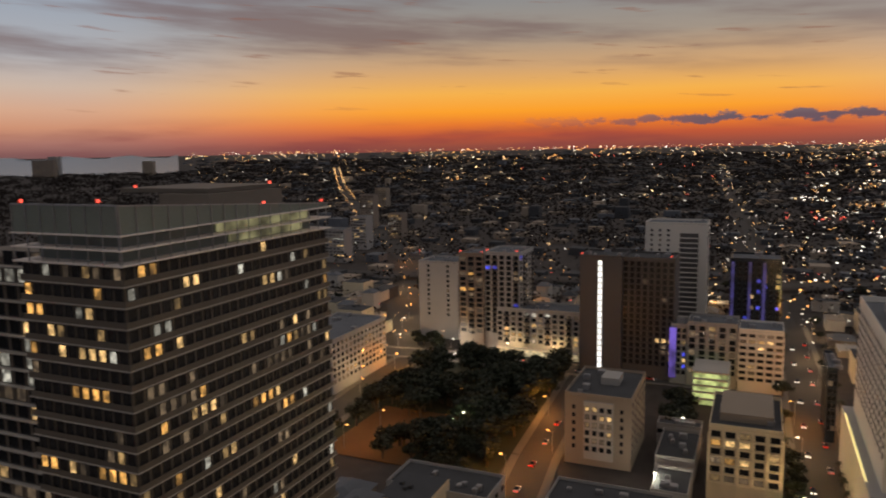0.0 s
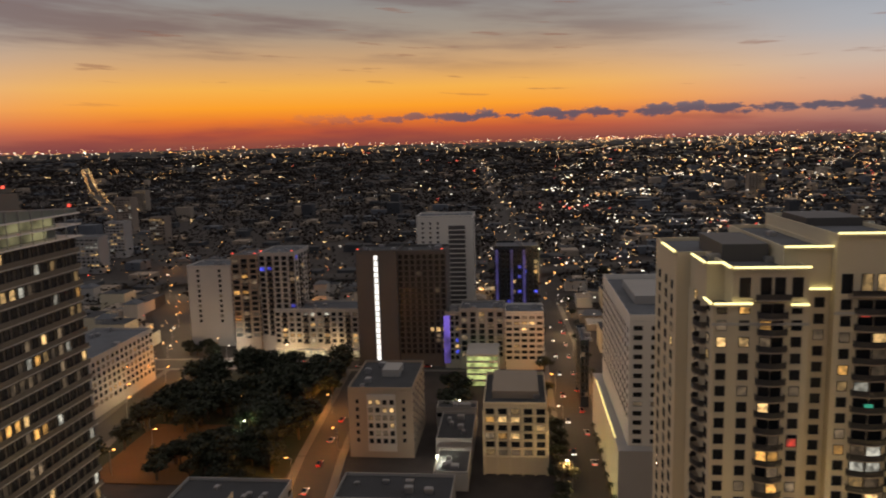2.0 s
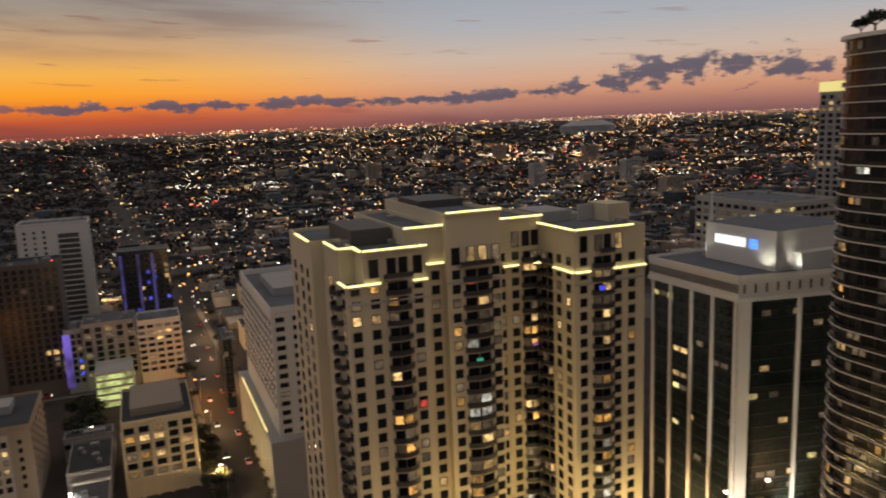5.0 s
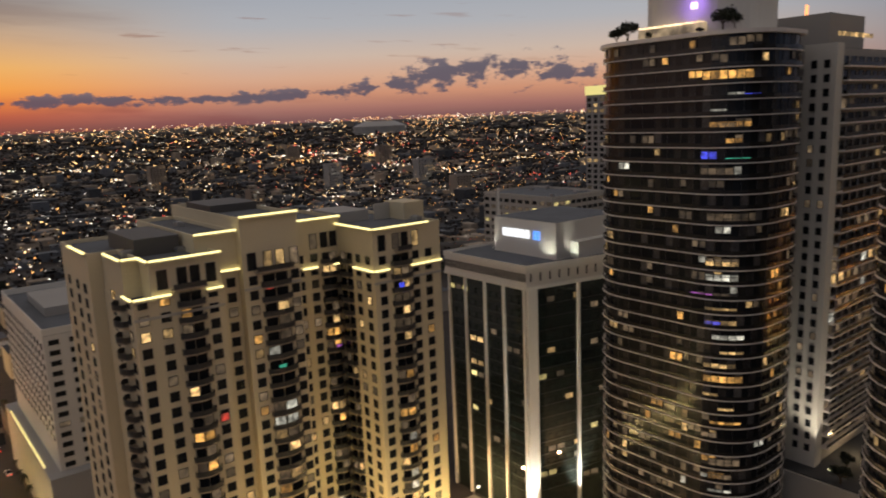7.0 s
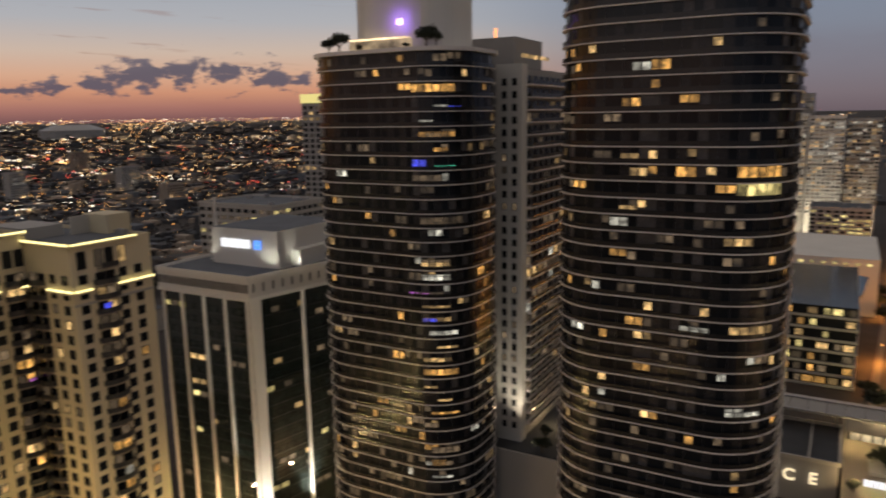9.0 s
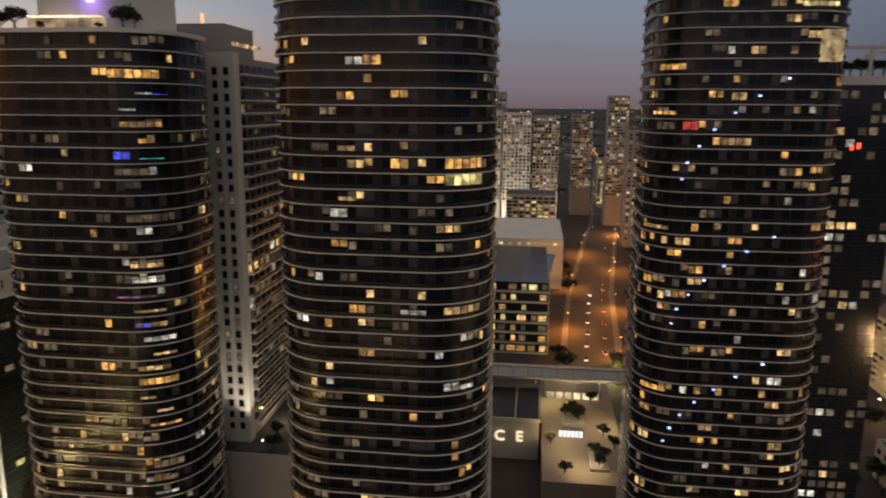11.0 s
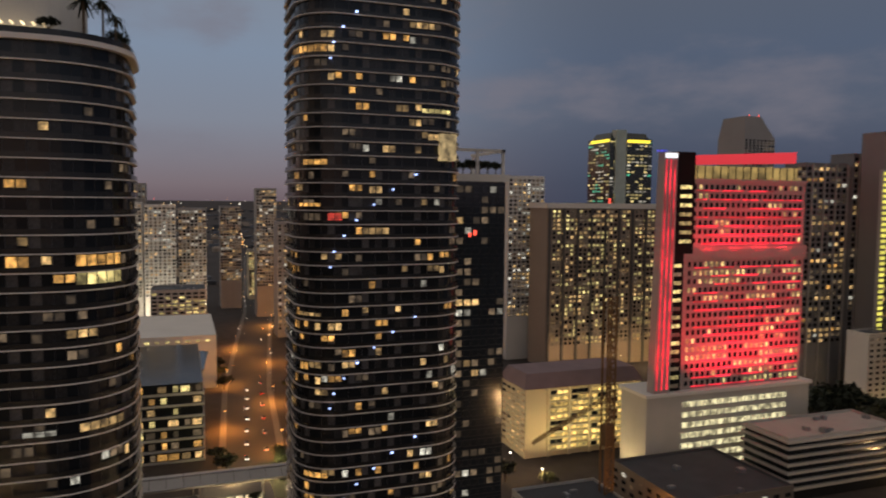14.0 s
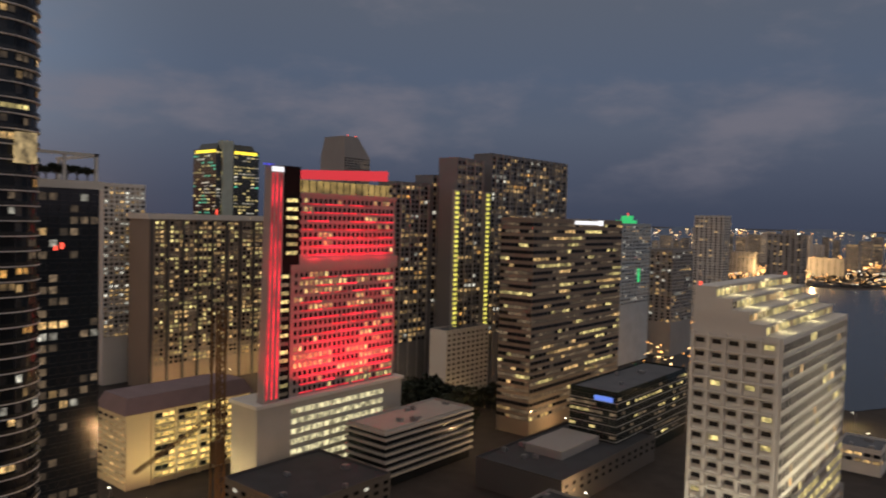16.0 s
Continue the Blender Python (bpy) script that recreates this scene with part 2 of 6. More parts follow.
# ---- building blocks ----
class MB:
    """A mesh in the making: vertices, faces and the material slot of each face."""

    def __init__(self):
        self.v, self.f, self.m = [], [], []

    def faces(self, vs, fs, mi=0):
        n = len(self.v)
        self.v += vs
        self.f += [tuple(i + n for i in f) for f in fs]
        self.m += [mi] * len(fs)
        return self

    def box(self, x0, x1, y0, y1, z0, z1, mi=0):
        vs = [(x, y, z) for z in (z0, z1) for x, y in ((x0, y0), (x1, y0), (x1, y1), (x0, y1))]
        return self.faces(vs, [(3, 2, 1, 0), (4, 5, 6, 7), (0, 1, 5, 4), (1, 2, 6, 5), (2, 3, 7, 6), (3, 0, 4, 7)], mi)

    def prism(self, poly, z0, z1, mi=0, top=None, cap=None):
        """A counter-clockwise outline drawn up from z0 to z1; top: another outline for the upper end."""
        n, top = len(poly), top or poly
        vs = [(x, y, z0) for x, y in poly] + [(x, y, z1) for x, y in top]
        self.faces(vs, [(i, (i + 1) % n, n + (i + 1) % n, n + i) for i in range(n)] + [tuple(range(n - 1, -1, -1))], mi)
        k = len(self.v) - n
        self.f.append(tuple(range(k, k + n)))
        self.m.append(mi if cap is None else cap)
        return self

    def beam(self, a, b, w, mi=0):
        a, b = Vector(a), Vector(b)
        d = (b - a).normalized()
        s = d.cross(Vector((0, 0, 1)) if abs(d.z) < 0.9 else Vector((1, 0, 0))).normalized() * (w / 2)
        u = d.cross(s).normalized() * (w / 2)
        vs = [tuple(p + k) for p in (a, b) for k in (-s - u, s - u, s + u, -s + u)]
        return self.faces(vs, [(3, 2, 1, 0), (4, 5, 6, 7), (0, 1, 5, 4), (1, 2, 6, 5), (2, 3, 7, 6), (3, 0, 4, 7)], mi)

    def mesh(self, name, mats):
        me = bpy.data.meshes.new(name)
        me.from_pydata(self.v, [], self.f)
        for m in mats:
            me.materials.append(m)
        if len(mats) > 1:
            me.polygons.foreach_set("material_index", self.m)
        me.update()
        return me


def part(name, mb, mats, parent=None, label="", m=None):
    """One mesh object, under a thing or on its own."""
    data = mb if isinstance(mb, bpy.types.Mesh) else mb.mesh(name, mats if isinstance(mats, (list, tuple)) else [mats])
    ob = new(name, data)
    if parent:
        ob.parent = parent
    if m is not None:
        ob.matrix_basis = m
    return tagged(ob, label)


def thing(name, label, category, x=0.0, y=0.0, z=0.0, group="", kind=""):
    ob = new(name)
    ob.location = (x, y, z)
    ob.empty_display_size = 1
    return tagged(ob, label, category, group, kind)


RND = random.Random(7)
KIND = {"warm": WARM, "amber": AMBER, "cool": COOL, "dim": DIM, "gold": GOLD, "blue": BLUE, "yellow": YELLOWL, "green": GREENL, "pink": PINK, "red": REDWIN}
CACHE = {}


def window_mesh(w, h, kind, glass, frame_mat, bars):
    key = (round(w, 2), round(h, 2), kind, glass.name, frame_mat.name, bars)
    if key not in CACHE:
        # reveal, frame and pane in one piece
        b, t, hw = MB(), 0.1, w / 2
        rect = lambda g, y: [(-hw - g, y, -g), (hw + g, y, -g), (hw + g, y, h + g), (-hw - g, y, h + g)]
        vs = rect(t, 0.05) + rect(t, -0.15) + rect(0, -0.15) + rect(0, -0.04)
        ringf = [(k * 4 + i, k * 4 + (i + 1) % 4, k * 4 + 4 + (i + 1) % 4, k * 4 + 4 + i) for k in range(3) for i in range(4)]
        b.faces(vs, ringf, 1)
        b.f.append((12, 13, 14, 15))
        b.m.append(0)
        CACHE[key] = b.mesh("window", [glass if kind == "dark" else KIND[kind], frame_mat])
    return CACHE[key]


def pick(mix):
    """A kind of window by chance, from {kind: share}; the rest are dark."""
    r = RND.random()
    for k, s in mix.items():
        r -= s
        if r < 0:
            return k
    return "dark"


HOME = {"warm": 0.09, "amber": 0.03, "cool": 0.03, "dim": 0.12}
COUNT = {}


def windows(parent, p0, p1, us, zs, w, h, mix=HOME, glass=None, frame_mat=None, bars=1, name="window", proud=0.0, limit=115, run=0.25):
    """Windows on the wall from p0 to p1 (left to right as seen from outside), us metres along it, with their sills at zs."""
    glass, frame_mat = glass or GLASS, frame_mat or DARKMETAL
    d = (Vector(p1) - Vector(p0)).normalized()
    ang, nrm = math.atan2(d.y, d.x), Vector((d.y, -d.x))
    rest, key = {}, (parent.name, name)
    for z in zs:
        kind = "dark"
        for u in us:
            if RND.random() > run:
                kind = pick(mix)
            p = Vector(p0) + d * u + nrm * proud
            m = Matrix.Translation((p.x, p.y, z)) @ Matrix.Rotation(ang, 4, "Z")
            me = window_mesh(w, h, kind, glass, frame_mat, bars)
            if COUNT.get(key, 0) < limit:
                COUNT[key] = COUNT.get(key, 0) + 1
                part(name, me, None, parent, m=m)
            else:
                rest.setdefault(kind, []).append(m)
    for kind, ms in rest.items():
        b = MB()
        src = window_mesh(w, h, kind, glass, frame_mat, 0)
        vs, fs, mi = [v.co.copy() for v in src.vertices], [tuple(p.vertices) for p in src.polygons], [p.material_index for p in src.polygons]
        for m in ms:
            n = len(b.v)
            b.v += [tuple(m @ v) for v in vs]
            b.f += [tuple(i + n for i in f) for f in fs]
            b.m += mi
        tagged(part("further_" + name + "_rest", b, list(src.materials), parent), kind="stuff")


def span(a, b, n):
    """n places spread evenly inside the stretch from a to b."""
    return [a + (b - a) * (i + 0.5) / n for i in range(n)]


def floors(z0, z1, step):
    n = int((z1 - z0) / step + 1e-6)
    return [z1 - step * (i + 1) for i in range(n)]


def roof_kit(parent, x0, x1, y0, y1, z, n=6, parapet=1.1, wall=None):
    """Parapet, plant boxes, ducts and a stair head on a flat roof."""
    wall = wall or CONCRETE
    b, t = MB(), 0.3
    for a in ((x0, x1, y0, y0 + t), (x0, x1, y1 - t, y1), (x0, x0 + t, y0 + t, y1 - t), (x1 - t, x1, y0 + t, y1 - t)):
        b.box(*a, z, z + parapet)
    part("parapet", b, wall, parent)
    for i in range(n):
        w, d, h = RND.uniform(1.2, 3.2), RND.uniform(1.2, 3), RND.uniform(0.8, 2.0)
        x, y = RND.uniform(x0 + 2, max(x0 + 2.1, x1 - 2 - w)), RND.uniform(y0 + 2, max(y0 + 2.1, y1 - 2 - d))
        b = MB().box(x, x + w, y, y + d, z, z + h).box(x + 0.3, x + w - 0.3, y + 0.3, y + d - 0.3, z + h, z + h + 0.18)
        part("rooftop_unit", b, METAL, parent)


def balcony_mesh(w, depth=1.5, solid=False):
    key = ("balc", round(w, 2), depth, solid)
    if key not in CACHE:
        # bowed front with a close dark railing
        n = 8
        arc = [(-w / 2 + w * i / n, -depth * (0.55 + 0.5 * math.sin(math.pi * i / n))) for i in range(n + 1)]
        b = MB().prism([(-w / 2, 0)] + arc + [(w / 2, 0)], -0.22, 0, 0)
        pts = [(-w / 2, 0)] + arc + [(w / 2, 0)]
        for a, c in zip(pts, pts[1:]):
            b.faces([(a[0], a[1], 0.06), (c[0], c[1], 0.06), (c[0], c[1], 1.05), (a[0], a[1], 1.05)], [(0, 1, 2, 3)], 1)
            b.faces([(a[0], a[1] - 0.05, 1.05), (c[0], c[1] - 0.05, 1.05), (c[0], c[1] + 0.05, 1.12), (a[0], a[1] + 0.05, 1.12)], [(0, 1, 2, 3), (3, 2, 1, 0)], 1)
        CACHE[key] = b.mesh("balcony", [SLABW if solid else TAN, DARKMETAL])
    return CACHE[key]


def balconies(parent, p0, p1, us, zs, w, depth=1.5, name="balcony"):
    d = (Vector(p1) - Vector(p0)).normalized()
    ang = math.atan2(d.y, d.x)
    for z in zs:
        for u in us:
            p = Vector(p0) + d * u
            part(name, balcony_mesh(w, depth), None, parent, m=Matrix.Translation((p.x, p.y, z)) @ Matrix.Rotation(ang, 4, "Z"))


def block(parent, x0, x1, y0, y1, z0, z1, mat, name="wall", roof=None, label=""):
    """A storeyed block: its walls with a recessed roof deck as a mesh of its own."""
    part(name, MB().box(x0, x1, y0, y1, z0, z1), mat, parent, label)
    if roof:
        part("roof_deck", MB().box(x0 + 0.3, x1 - 0.3, y0 + 0.3, y1 - 0.3, z1, z1 + 0.12), roof, parent)


def bands(parent, x0, x1, y0, y1, zs, t, out, mat, name="floor_slab"):
    """Thin floor slabs that run round a block and stand out from it."""
    me = MB().box(x0 - out, x1 + out, y0 - out, y1 + out, 0, t).mesh(name, [mat])
    for z in zs:
        part(name, me, None, parent, m=Matrix.Translation((0, 0, z)))


def rounded(x0, x1, y0, y1, r, n=7, grow=0.0):
    """A rectangle with round corners, counter-clockwise."""
    pts, r2 = [], r
    for cx, cy, a in ((x1 - r, y0 + r, -90), (x1 - r, y1 - r, 0), (x0 + r, y1 - r, 90), (x0 + r, y0 + r, 180)):
        for i in range(n + 1):
            q = rad(a + 90 * i / n)
            pts.append((cx + (r2 + grow) * math.cos(q), cy + (r2 + grow) * math.sin(q)))
    return pts


def resample(poly, step):
    """Points about step metres apart along a closed outline."""
    P = [Vector(p) for p in poly] + [Vector(poly[0])]
    total = sum((b - a).length for a, b in zip(P, P[1:]))
    n = int(total / step)
    out, acc, i, want = [], 0.0, 0, 0.0
    for k in range(n):
        want = total * k / n
        while acc + (P[i + 1] - P[i]).length < want:
            acc += (P[i + 1] - P[i]).length
            i += 1
        s = (P[i + 1] - P[i]).length
        out.append(P[i] + (P[i + 1] - P[i]) * ((want - acc) / s))
    return out


def letters(text, size, mat, parent, m, name="letter", depth=0.25, gap=1.0):
    """Block letters, one mesh a letter."""
    u = 0.0
    for ch in text:
        cu = bpy.data.curves.new(name, "FONT")
        cu.body, cu.size, cu.extrude, cu.offset = ch, size, depth / 2, size * 0.018
        tmp = bpy.data.objects.new(name, cu)
        me = bpy.data.meshes.new_from_object(tmp)
        width = max((v.co.x for v in me.vertices), default=size * 0.5)
        me.materials.clear()
        me.materials.append(mat)
        bpy.data.objects.remove(tmp)
        bpy.data.curves.remove(cu)
        if ch != " ":
            part(name, me, None, parent, m=m @ Matrix.Translation((u, 0, 0)))
        u += width * 1.08 + size * 0.06 * gap


def facing(p, d):
    """A frame on a wall at p: x along d, y up, z out of the wall."""
    d = Vector((d[0], d[1], 0)).normalized()
    n = Vector((d.y, -d.x, 0))
    return Matrix(((d.x, 0, n.x, p[0]), (d.y, 0, n.y, p[1]), (0, 1, 0, p[2]), (0, 0, 0, 1)))


def lamp(name, x, y, z, power, color, radius=0.4):
    """The light of a lamp head."""
    li = bpy.data.lights.new(name, "POINT")
    li.energy, li.color, li.shadow_soft_size = power, color, radius
    ob = new(name, li)
    ob.location = (x, y, z)
    return ob


def up_light(name, x, y, z, tx, ty, tz, power, color, angle=60):
    li = bpy.data.lights.new(name, "SPOT")
    li.energy, li.color, li.spot_size, li.spot_blend, li.shadow_soft_size = power, color, rad(angle), 0.7, 0.3
    ob = new(name, li)
    ob.matrix_basis = look((x, y, z), (tx, ty, tz))
    return ob


def height(x, y):
    """Ground height: flat in town, raised far out to fit the camera's horizon."""
    r = math.hypot(x, y)
    return 0.0 if r < 1800 else 113.0 * ((r - 1800) / 3100) ** 2


# ---- ground and water ----
def build_ground():
    b, rings, seg = MB(), [0, 60, 120, 200, 300, 450, 700, 1000, 1400, 1800, 2100, 2400, 2700, 3000, 3300, 3600, 3900, 4200, 4500, 4700, 4900], 120
    for r in rings:
        for k in range(seg):
            a = 2 * math.pi * k / seg
            x, y = r * math.sin(a), r * math.cos(a)
            b.v.append((x, y, height(x, y) - 0.3))
    for i in range(len(rings) - 1):
        for k in range(seg):
            b.f.append((i * seg + k, (i + 1) * seg + k, (i + 1) * seg + (k + 1) % seg, i * seg + (k + 1) % seg)[::-1])
            b.m.append(0)
    tagged(part("ground", b, GROUND), "dark town ground, raised far out to meet the camera's horizon", "ground", kind="structure")


def sheet(name, label, category, a0, a1, r0, r1, lift, mat, na=30, nr=14):
    """A stretch of water or land between two bearings and two distances, laid on the ground."""
    b = MB()
    for i in range(nr + 1):
        for k in range(na + 1):
            a, r = rad(a0 + (a1 - a0) * k / na), r0 + (r1 - r0) * i / nr
            r *= 1 + 0.03 * math.sin(k * 1.7) * (1 if i in (0, nr) else 0)
            x, y = r * math.sin(a), r * math.cos(a)
            b.v.append((x, y, height(x, y) + lift))
    for i in range(nr):
        for k in range(na):
            p = i * (na + 1) + k
            b.f.append((p, p + 1, p + na + 2, p + na + 1))
            b.m.append(0)
    ob = part(name, b, mat)
    for p in ob.data.polygons:
        p.use_smooth = True
    return tagged(ob, label, category, kind="structure")


def strip(name, label, category, pts, width, lift, mat, kerb=False):
    """A road or path along pts, with kerbs as steps."""
    b = MB()
    P = [Vector(p) for p in pts]
    for i, p in enumerate(P):
        d = (P[min(i + 1, len(P) - 1)] - P[max(i - 1, 0)]).normalized()
        n = Vector((-d.y, d.x)) * width / 2
        for q in (p - n, p + n):
            b.v.append((q.x, q.y, height(q.x, q.y) + lift))
    for i in range(len(P) - 1):
        b.f.append((2 * i, 2 * i + 2, 2 * i + 3, 2 * i + 1))
        b.m.append(0)
    ob = tagged(part(name, b, mat), label, category, kind="structure")
    me = ob.data
    if sum(p.normal.z for p in me.polygons) < 0:
        me.flip_normals()
    if kerb:
        k = MB()
        for s in (-1, 1):
            for a, c in zip(P, P[1:]):
                d = (c - a).normalized()
                n = Vector((-d.y, d.x)) * s
                q = [a + n * width / 2, c + n * width / 2, c + n * (width / 2 + 3.2), a + n * (width / 2 + 3.2)]
                if s < 0:
                    q = q[::-1]
                k.prism([(v.x, v.y) for v in q][::-1], 0.0, lift + 0.16)
        tagged(part("pavement", k, PAVING), "pale concrete pavements with kerbs along the street", "pavement", kind="structure")
    return ob


build_ground()
sheet("water_bay_south", "calm pale bay water below the sunset", "water", -75, -43.5, 3650, 4890, 1.0, WATER)
sheet("water_bay_east", "dark calm bay water reflecting shore lights", "water", 156.5, 215, 560, 1700, 0.2, WATER)
sheet("water_bay_far", "dark calm bay water behind the island", "water", 150, 215, 2250, 4880, 1.5, WATER)
strip("road_west", "asphalt avenue running west between lit buildings", "road", [(24, 215), (25, 300), (24, 400), (20, 520)], 17, 0.06, ASPHALT, True)
strip("road_west_far", "asphalt avenue running on to the west", "road", [(20, 520), (2, 800), (-35, 1400)], 11, 0.06, ASPHALT)
strip("road_cross", "asphalt street past the park with bright shop fronts", "road", [(-330, 372), (-230, 376), (-160, 380), (-90, 379), (16, 378)], 15, 0.07, ASPHALT, True)
strip("road_park", "orange-lit asphalt street beside the park", "road", [(-72, 215), (-77, 262), (-80, 315), (-83, 371)], 13, 0.08, ASPHALT, True)
strip("road_park_west", "lit asphalt street along the far park edge", "road", [(-172, 232), (-180, 290), (-184, 330), (-185, 368)], 12, 0.08, ASPHALT, True)
strip("road_diagonal", "wide diagonal avenue with orange lights", "road", [(-186, 384), (-255, 500), (-330, 681), (-585, 1030), (-1075, 1770), (-1500, 2450)], 26, 0.09, ASPHALT)
strip("road_highway", "raised highway crossing behind the towers", "road", [(-520, 590), (-350, 602), (-177, 626), (0, 640), (160, 700)], 16, 5.0, ASPHALT)
strip("road_north", "orange-lit asphalt avenue running north", "road", [(255, -24), (330, -29), (470, -38), (620, -55), (795, -76), (1600, -140)], 24, 0.06, ASPHALT, True)
strip("road_expressway", "long orange-lit expressway in the north", "road", [(330, 560), (420, 500), (520, 430), (640, 360)], 16, 6.0, ASPHALT)


# ---- curved dark towers ----
def curved_tower(label, x0, x1, y0, y1, r, z0, z1, step, mix, seed, marks=(), calm=0, nose=0.75, stack=None):
    """A tower of dark glass between pale floor slabs with round corners."""
    RND.seed(seed)
    tower = thing("curved_apartment_tower", label, "tower", group="curved glass towers")
    inner, outer = rounded(x0, x1, y0, y1, r), rounded(x0, x1, y0, y1, r, grow=nose)
    zs, c = floors(z0, z1, step), Vector(((x0 + x1) / 2, (y0 + y1) / 2))
    gl = MB()
    P = resample(inner, 1.55)
    n = len(P)
    for i in range(n):
        a, c = P[i], P[(i + 1) % n]
        gl.faces([(a.x, a.y, 0), (c.x, c.y, 0), (c.x, c.y, step), (a.x, a.y, step)], [(0, 1, 2, 3)], 0)
        d = (c - a).normalized()
        q = Vector((d.y, -d.x)) * 0.1
        if i % 2 == 0:
            s = d * 0.05
            gl.prism([(a - s).to_tuple(), (a - s + q).to_tuple(), (a + s + q).to_tuple(), (a + s).to_tuple()], 0, step, 1)
    bands_of = []
    for k in range(6):
        kinds_k = []
        for i in range(n):
            kinds_k += [RND.choice((0, 0, 0, 0, 2, 2, 3)) if i % 2 == 0 or RND.random() < 0.5 else 0] + ([1] * 6 if i % 2 == 0 else [])
        gl.m = kinds_k
        bands_of.append(gl.mesh("glass_band", [GLASS, DARKMETAL, GREYPANE, PALEPANE]))
    sl = MB().prism(outer, -0.09, 0.09).mesh("floor_slab", [SLABW])
    rail = MB()
    out2 = rounded(x0, x1, y0, y1, r, grow=nose - 0.12)
    for i in range(len(out2)):
        a, c = out2[i], out2[(i + 1) % len(out2)]
        rail.faces([(*a, 0.15), (*c, 0.15), (*c, 0.95), (*a, 0.95)], [(0, 1, 2, 3)], 0)
    rm = rail.mesh("rail_glass", [RAILG])
    for z in zs:
        part("glass_band", RND.choice(bands_of), None, tower, m=Matrix.Translation((0, 0, z)))
        part("floor_slab", sl, None, tower, m=Matrix.Translation((0, 0, z)))
        part("rail_glass", rm, None, tower, m=Matrix.Translation((0, 0, z)))
    part("base", MB().prism(inner, 0, zs[-1]), GLASS, tower)
    part("roof_slab", MB().prism(rounded(x0, x1, y0, y1, r, grow=nose + 0.5), z1, z1 + 0.8), SLABW, tower)
    chosen = []
    for z in zs:
        if z > z1 - step * calm - 0.2:
            continue
        i = 0
        while i < n:
            a, c = P[i], P[(i + 1) % n]
            d = (c - a).normalized()
            i += 1
            if Vector((d.y, -d.x)).dot(-((a + c) / 2).normalized()) < -0.15:
                continue
            kind = pick(mix)
            if kind == "dark":
                continue
            run = 1 if RND.random() < 0.68 else 2
            tall = RND.random() < 0.45
            for j in range(run):
                a, c = P[(i - 1 + j) % n], P[(i + j) % n]
                d = (c - a).normalized()
                p = (a + c) / 2 + Vector((d.y, -d.x)) * 0.14
                hgt = step - 0.95 if tall else step * 0.42
                lo = 0.3 if tall else step - 0.35 - hgt
                chosen.append((kind, hgt, Matrix.Translation((p.x, p.y, z + lo)) @ Matrix.Rotation(math.atan2(d.y, d.x), 4, "Z")))
            i += run - 1
    RND.shuffle(chosen)
    for kind, hgt, m in chosen[:70]:
        part("window", window_mesh(1.3, hgt, kind, GLASS, DARKMETAL, 0), None, tower, m=m)
    rest = {}
    for kind, hgt, m in chosen[70:]:
        src = window_mesh(1.3, hgt, kind, GLASS, DARKMETAL, 0)
        b = rest.setdefault(kind, MB())
        b.faces([tuple(m @ v.co) for v in src.vertices], [tuple(p.vertices) for p in src.polygons])
        b.m[-len(src.polygons):] = [p.material_index for p in src.polygons]
    for kind, b in rest.items():
        tagged(part("further_window_rest", b, [KIND[kind], DARKMETAL], tower), kind="stuff")
    if stack:
        # rounded corner rooms, lit on most floors
        for z in zs[2:]:
            if RND.random() < 0.62:
                d = (EYE - z - 1.5)
                marks = marks + ((stack + RND.uniform(-0.7, 0.5), math.degrees(math.atan2(-d, 164.0)), RND.choice((2, 3, 4)), RND.choice(("warm", "dim", "dim", "cool", "warm", "amber")), RND.choice((1.0, 1.4, 1.8))),)
    for az, el, run, kind, hi in marks:
        best = min((i for i in range(n)), key=lambda i: (abs(math.degrees(math.atan2(P[i].x, P[i].y)) - az) + (0 if (P[i].length < Vector(((x0 + x1) / 2, (y0 + y1) / 2)).length) else 50)))
        z = EYE + P[best].length * math.tan(rad(el))
        z = min(zs, key=lambda q: abs(q + 1.5 - z))
        for j in range(run):
            a, d2 = P[(best + j - run // 2) % n], P[(best + j - run // 2 + 1) % n]
            d = (d2 - a).normalized()
            p = (a + d2) / 2 + Vector((d.y, -d.x)) * 0.2
            part("window", window_mesh(1.45, hi, kind, GLASS, DARKMETAL, 0), None, tower, m=Matrix.Translation((p.x, p.y, z + 0.35)) @ Matrix.Rotation(math.atan2(d.y, d.x), 4, "Z"))
    return tower


DARKMIX = {"warm": 0.026, "amber": 0.026, "cool": 0.01, "dim": 0.06}
tower_a = curved_tower("dark glass tower with rounded corners, pale slabs and purple roof lamp", 133, 160, 71.6, 111, 10.5, 18, 133.4, 3.1, DARKMIX, 11,
                       ((60.3, 2.2, 6, "amber", 2.2), (60.0, -1.4, 5, "amber", 1.6), (59.2, -3.5, 2, "blue", 2.0), (60.9, -3.5, 3, "green", 0.7), (59.8, -15.7, 2, "blue", 1.2), (60.1, -11.2, 4, "dim", 2.0), (60.3, -12.6, 4, "cool", 1.3),
                        (60.1, -7.7, 5, "dim", 2.0), (60.4, -8.6, 3, "amber", 2.0), (60.1, -20.3, 5, "amber", 1.8), (58.4, -13.5, 3, "pink", 0.8), (61.6, 1.0, 2, "blue", 0.7), (60.2, -26.6, 2, "amber", 1.8)), stack=60.3)
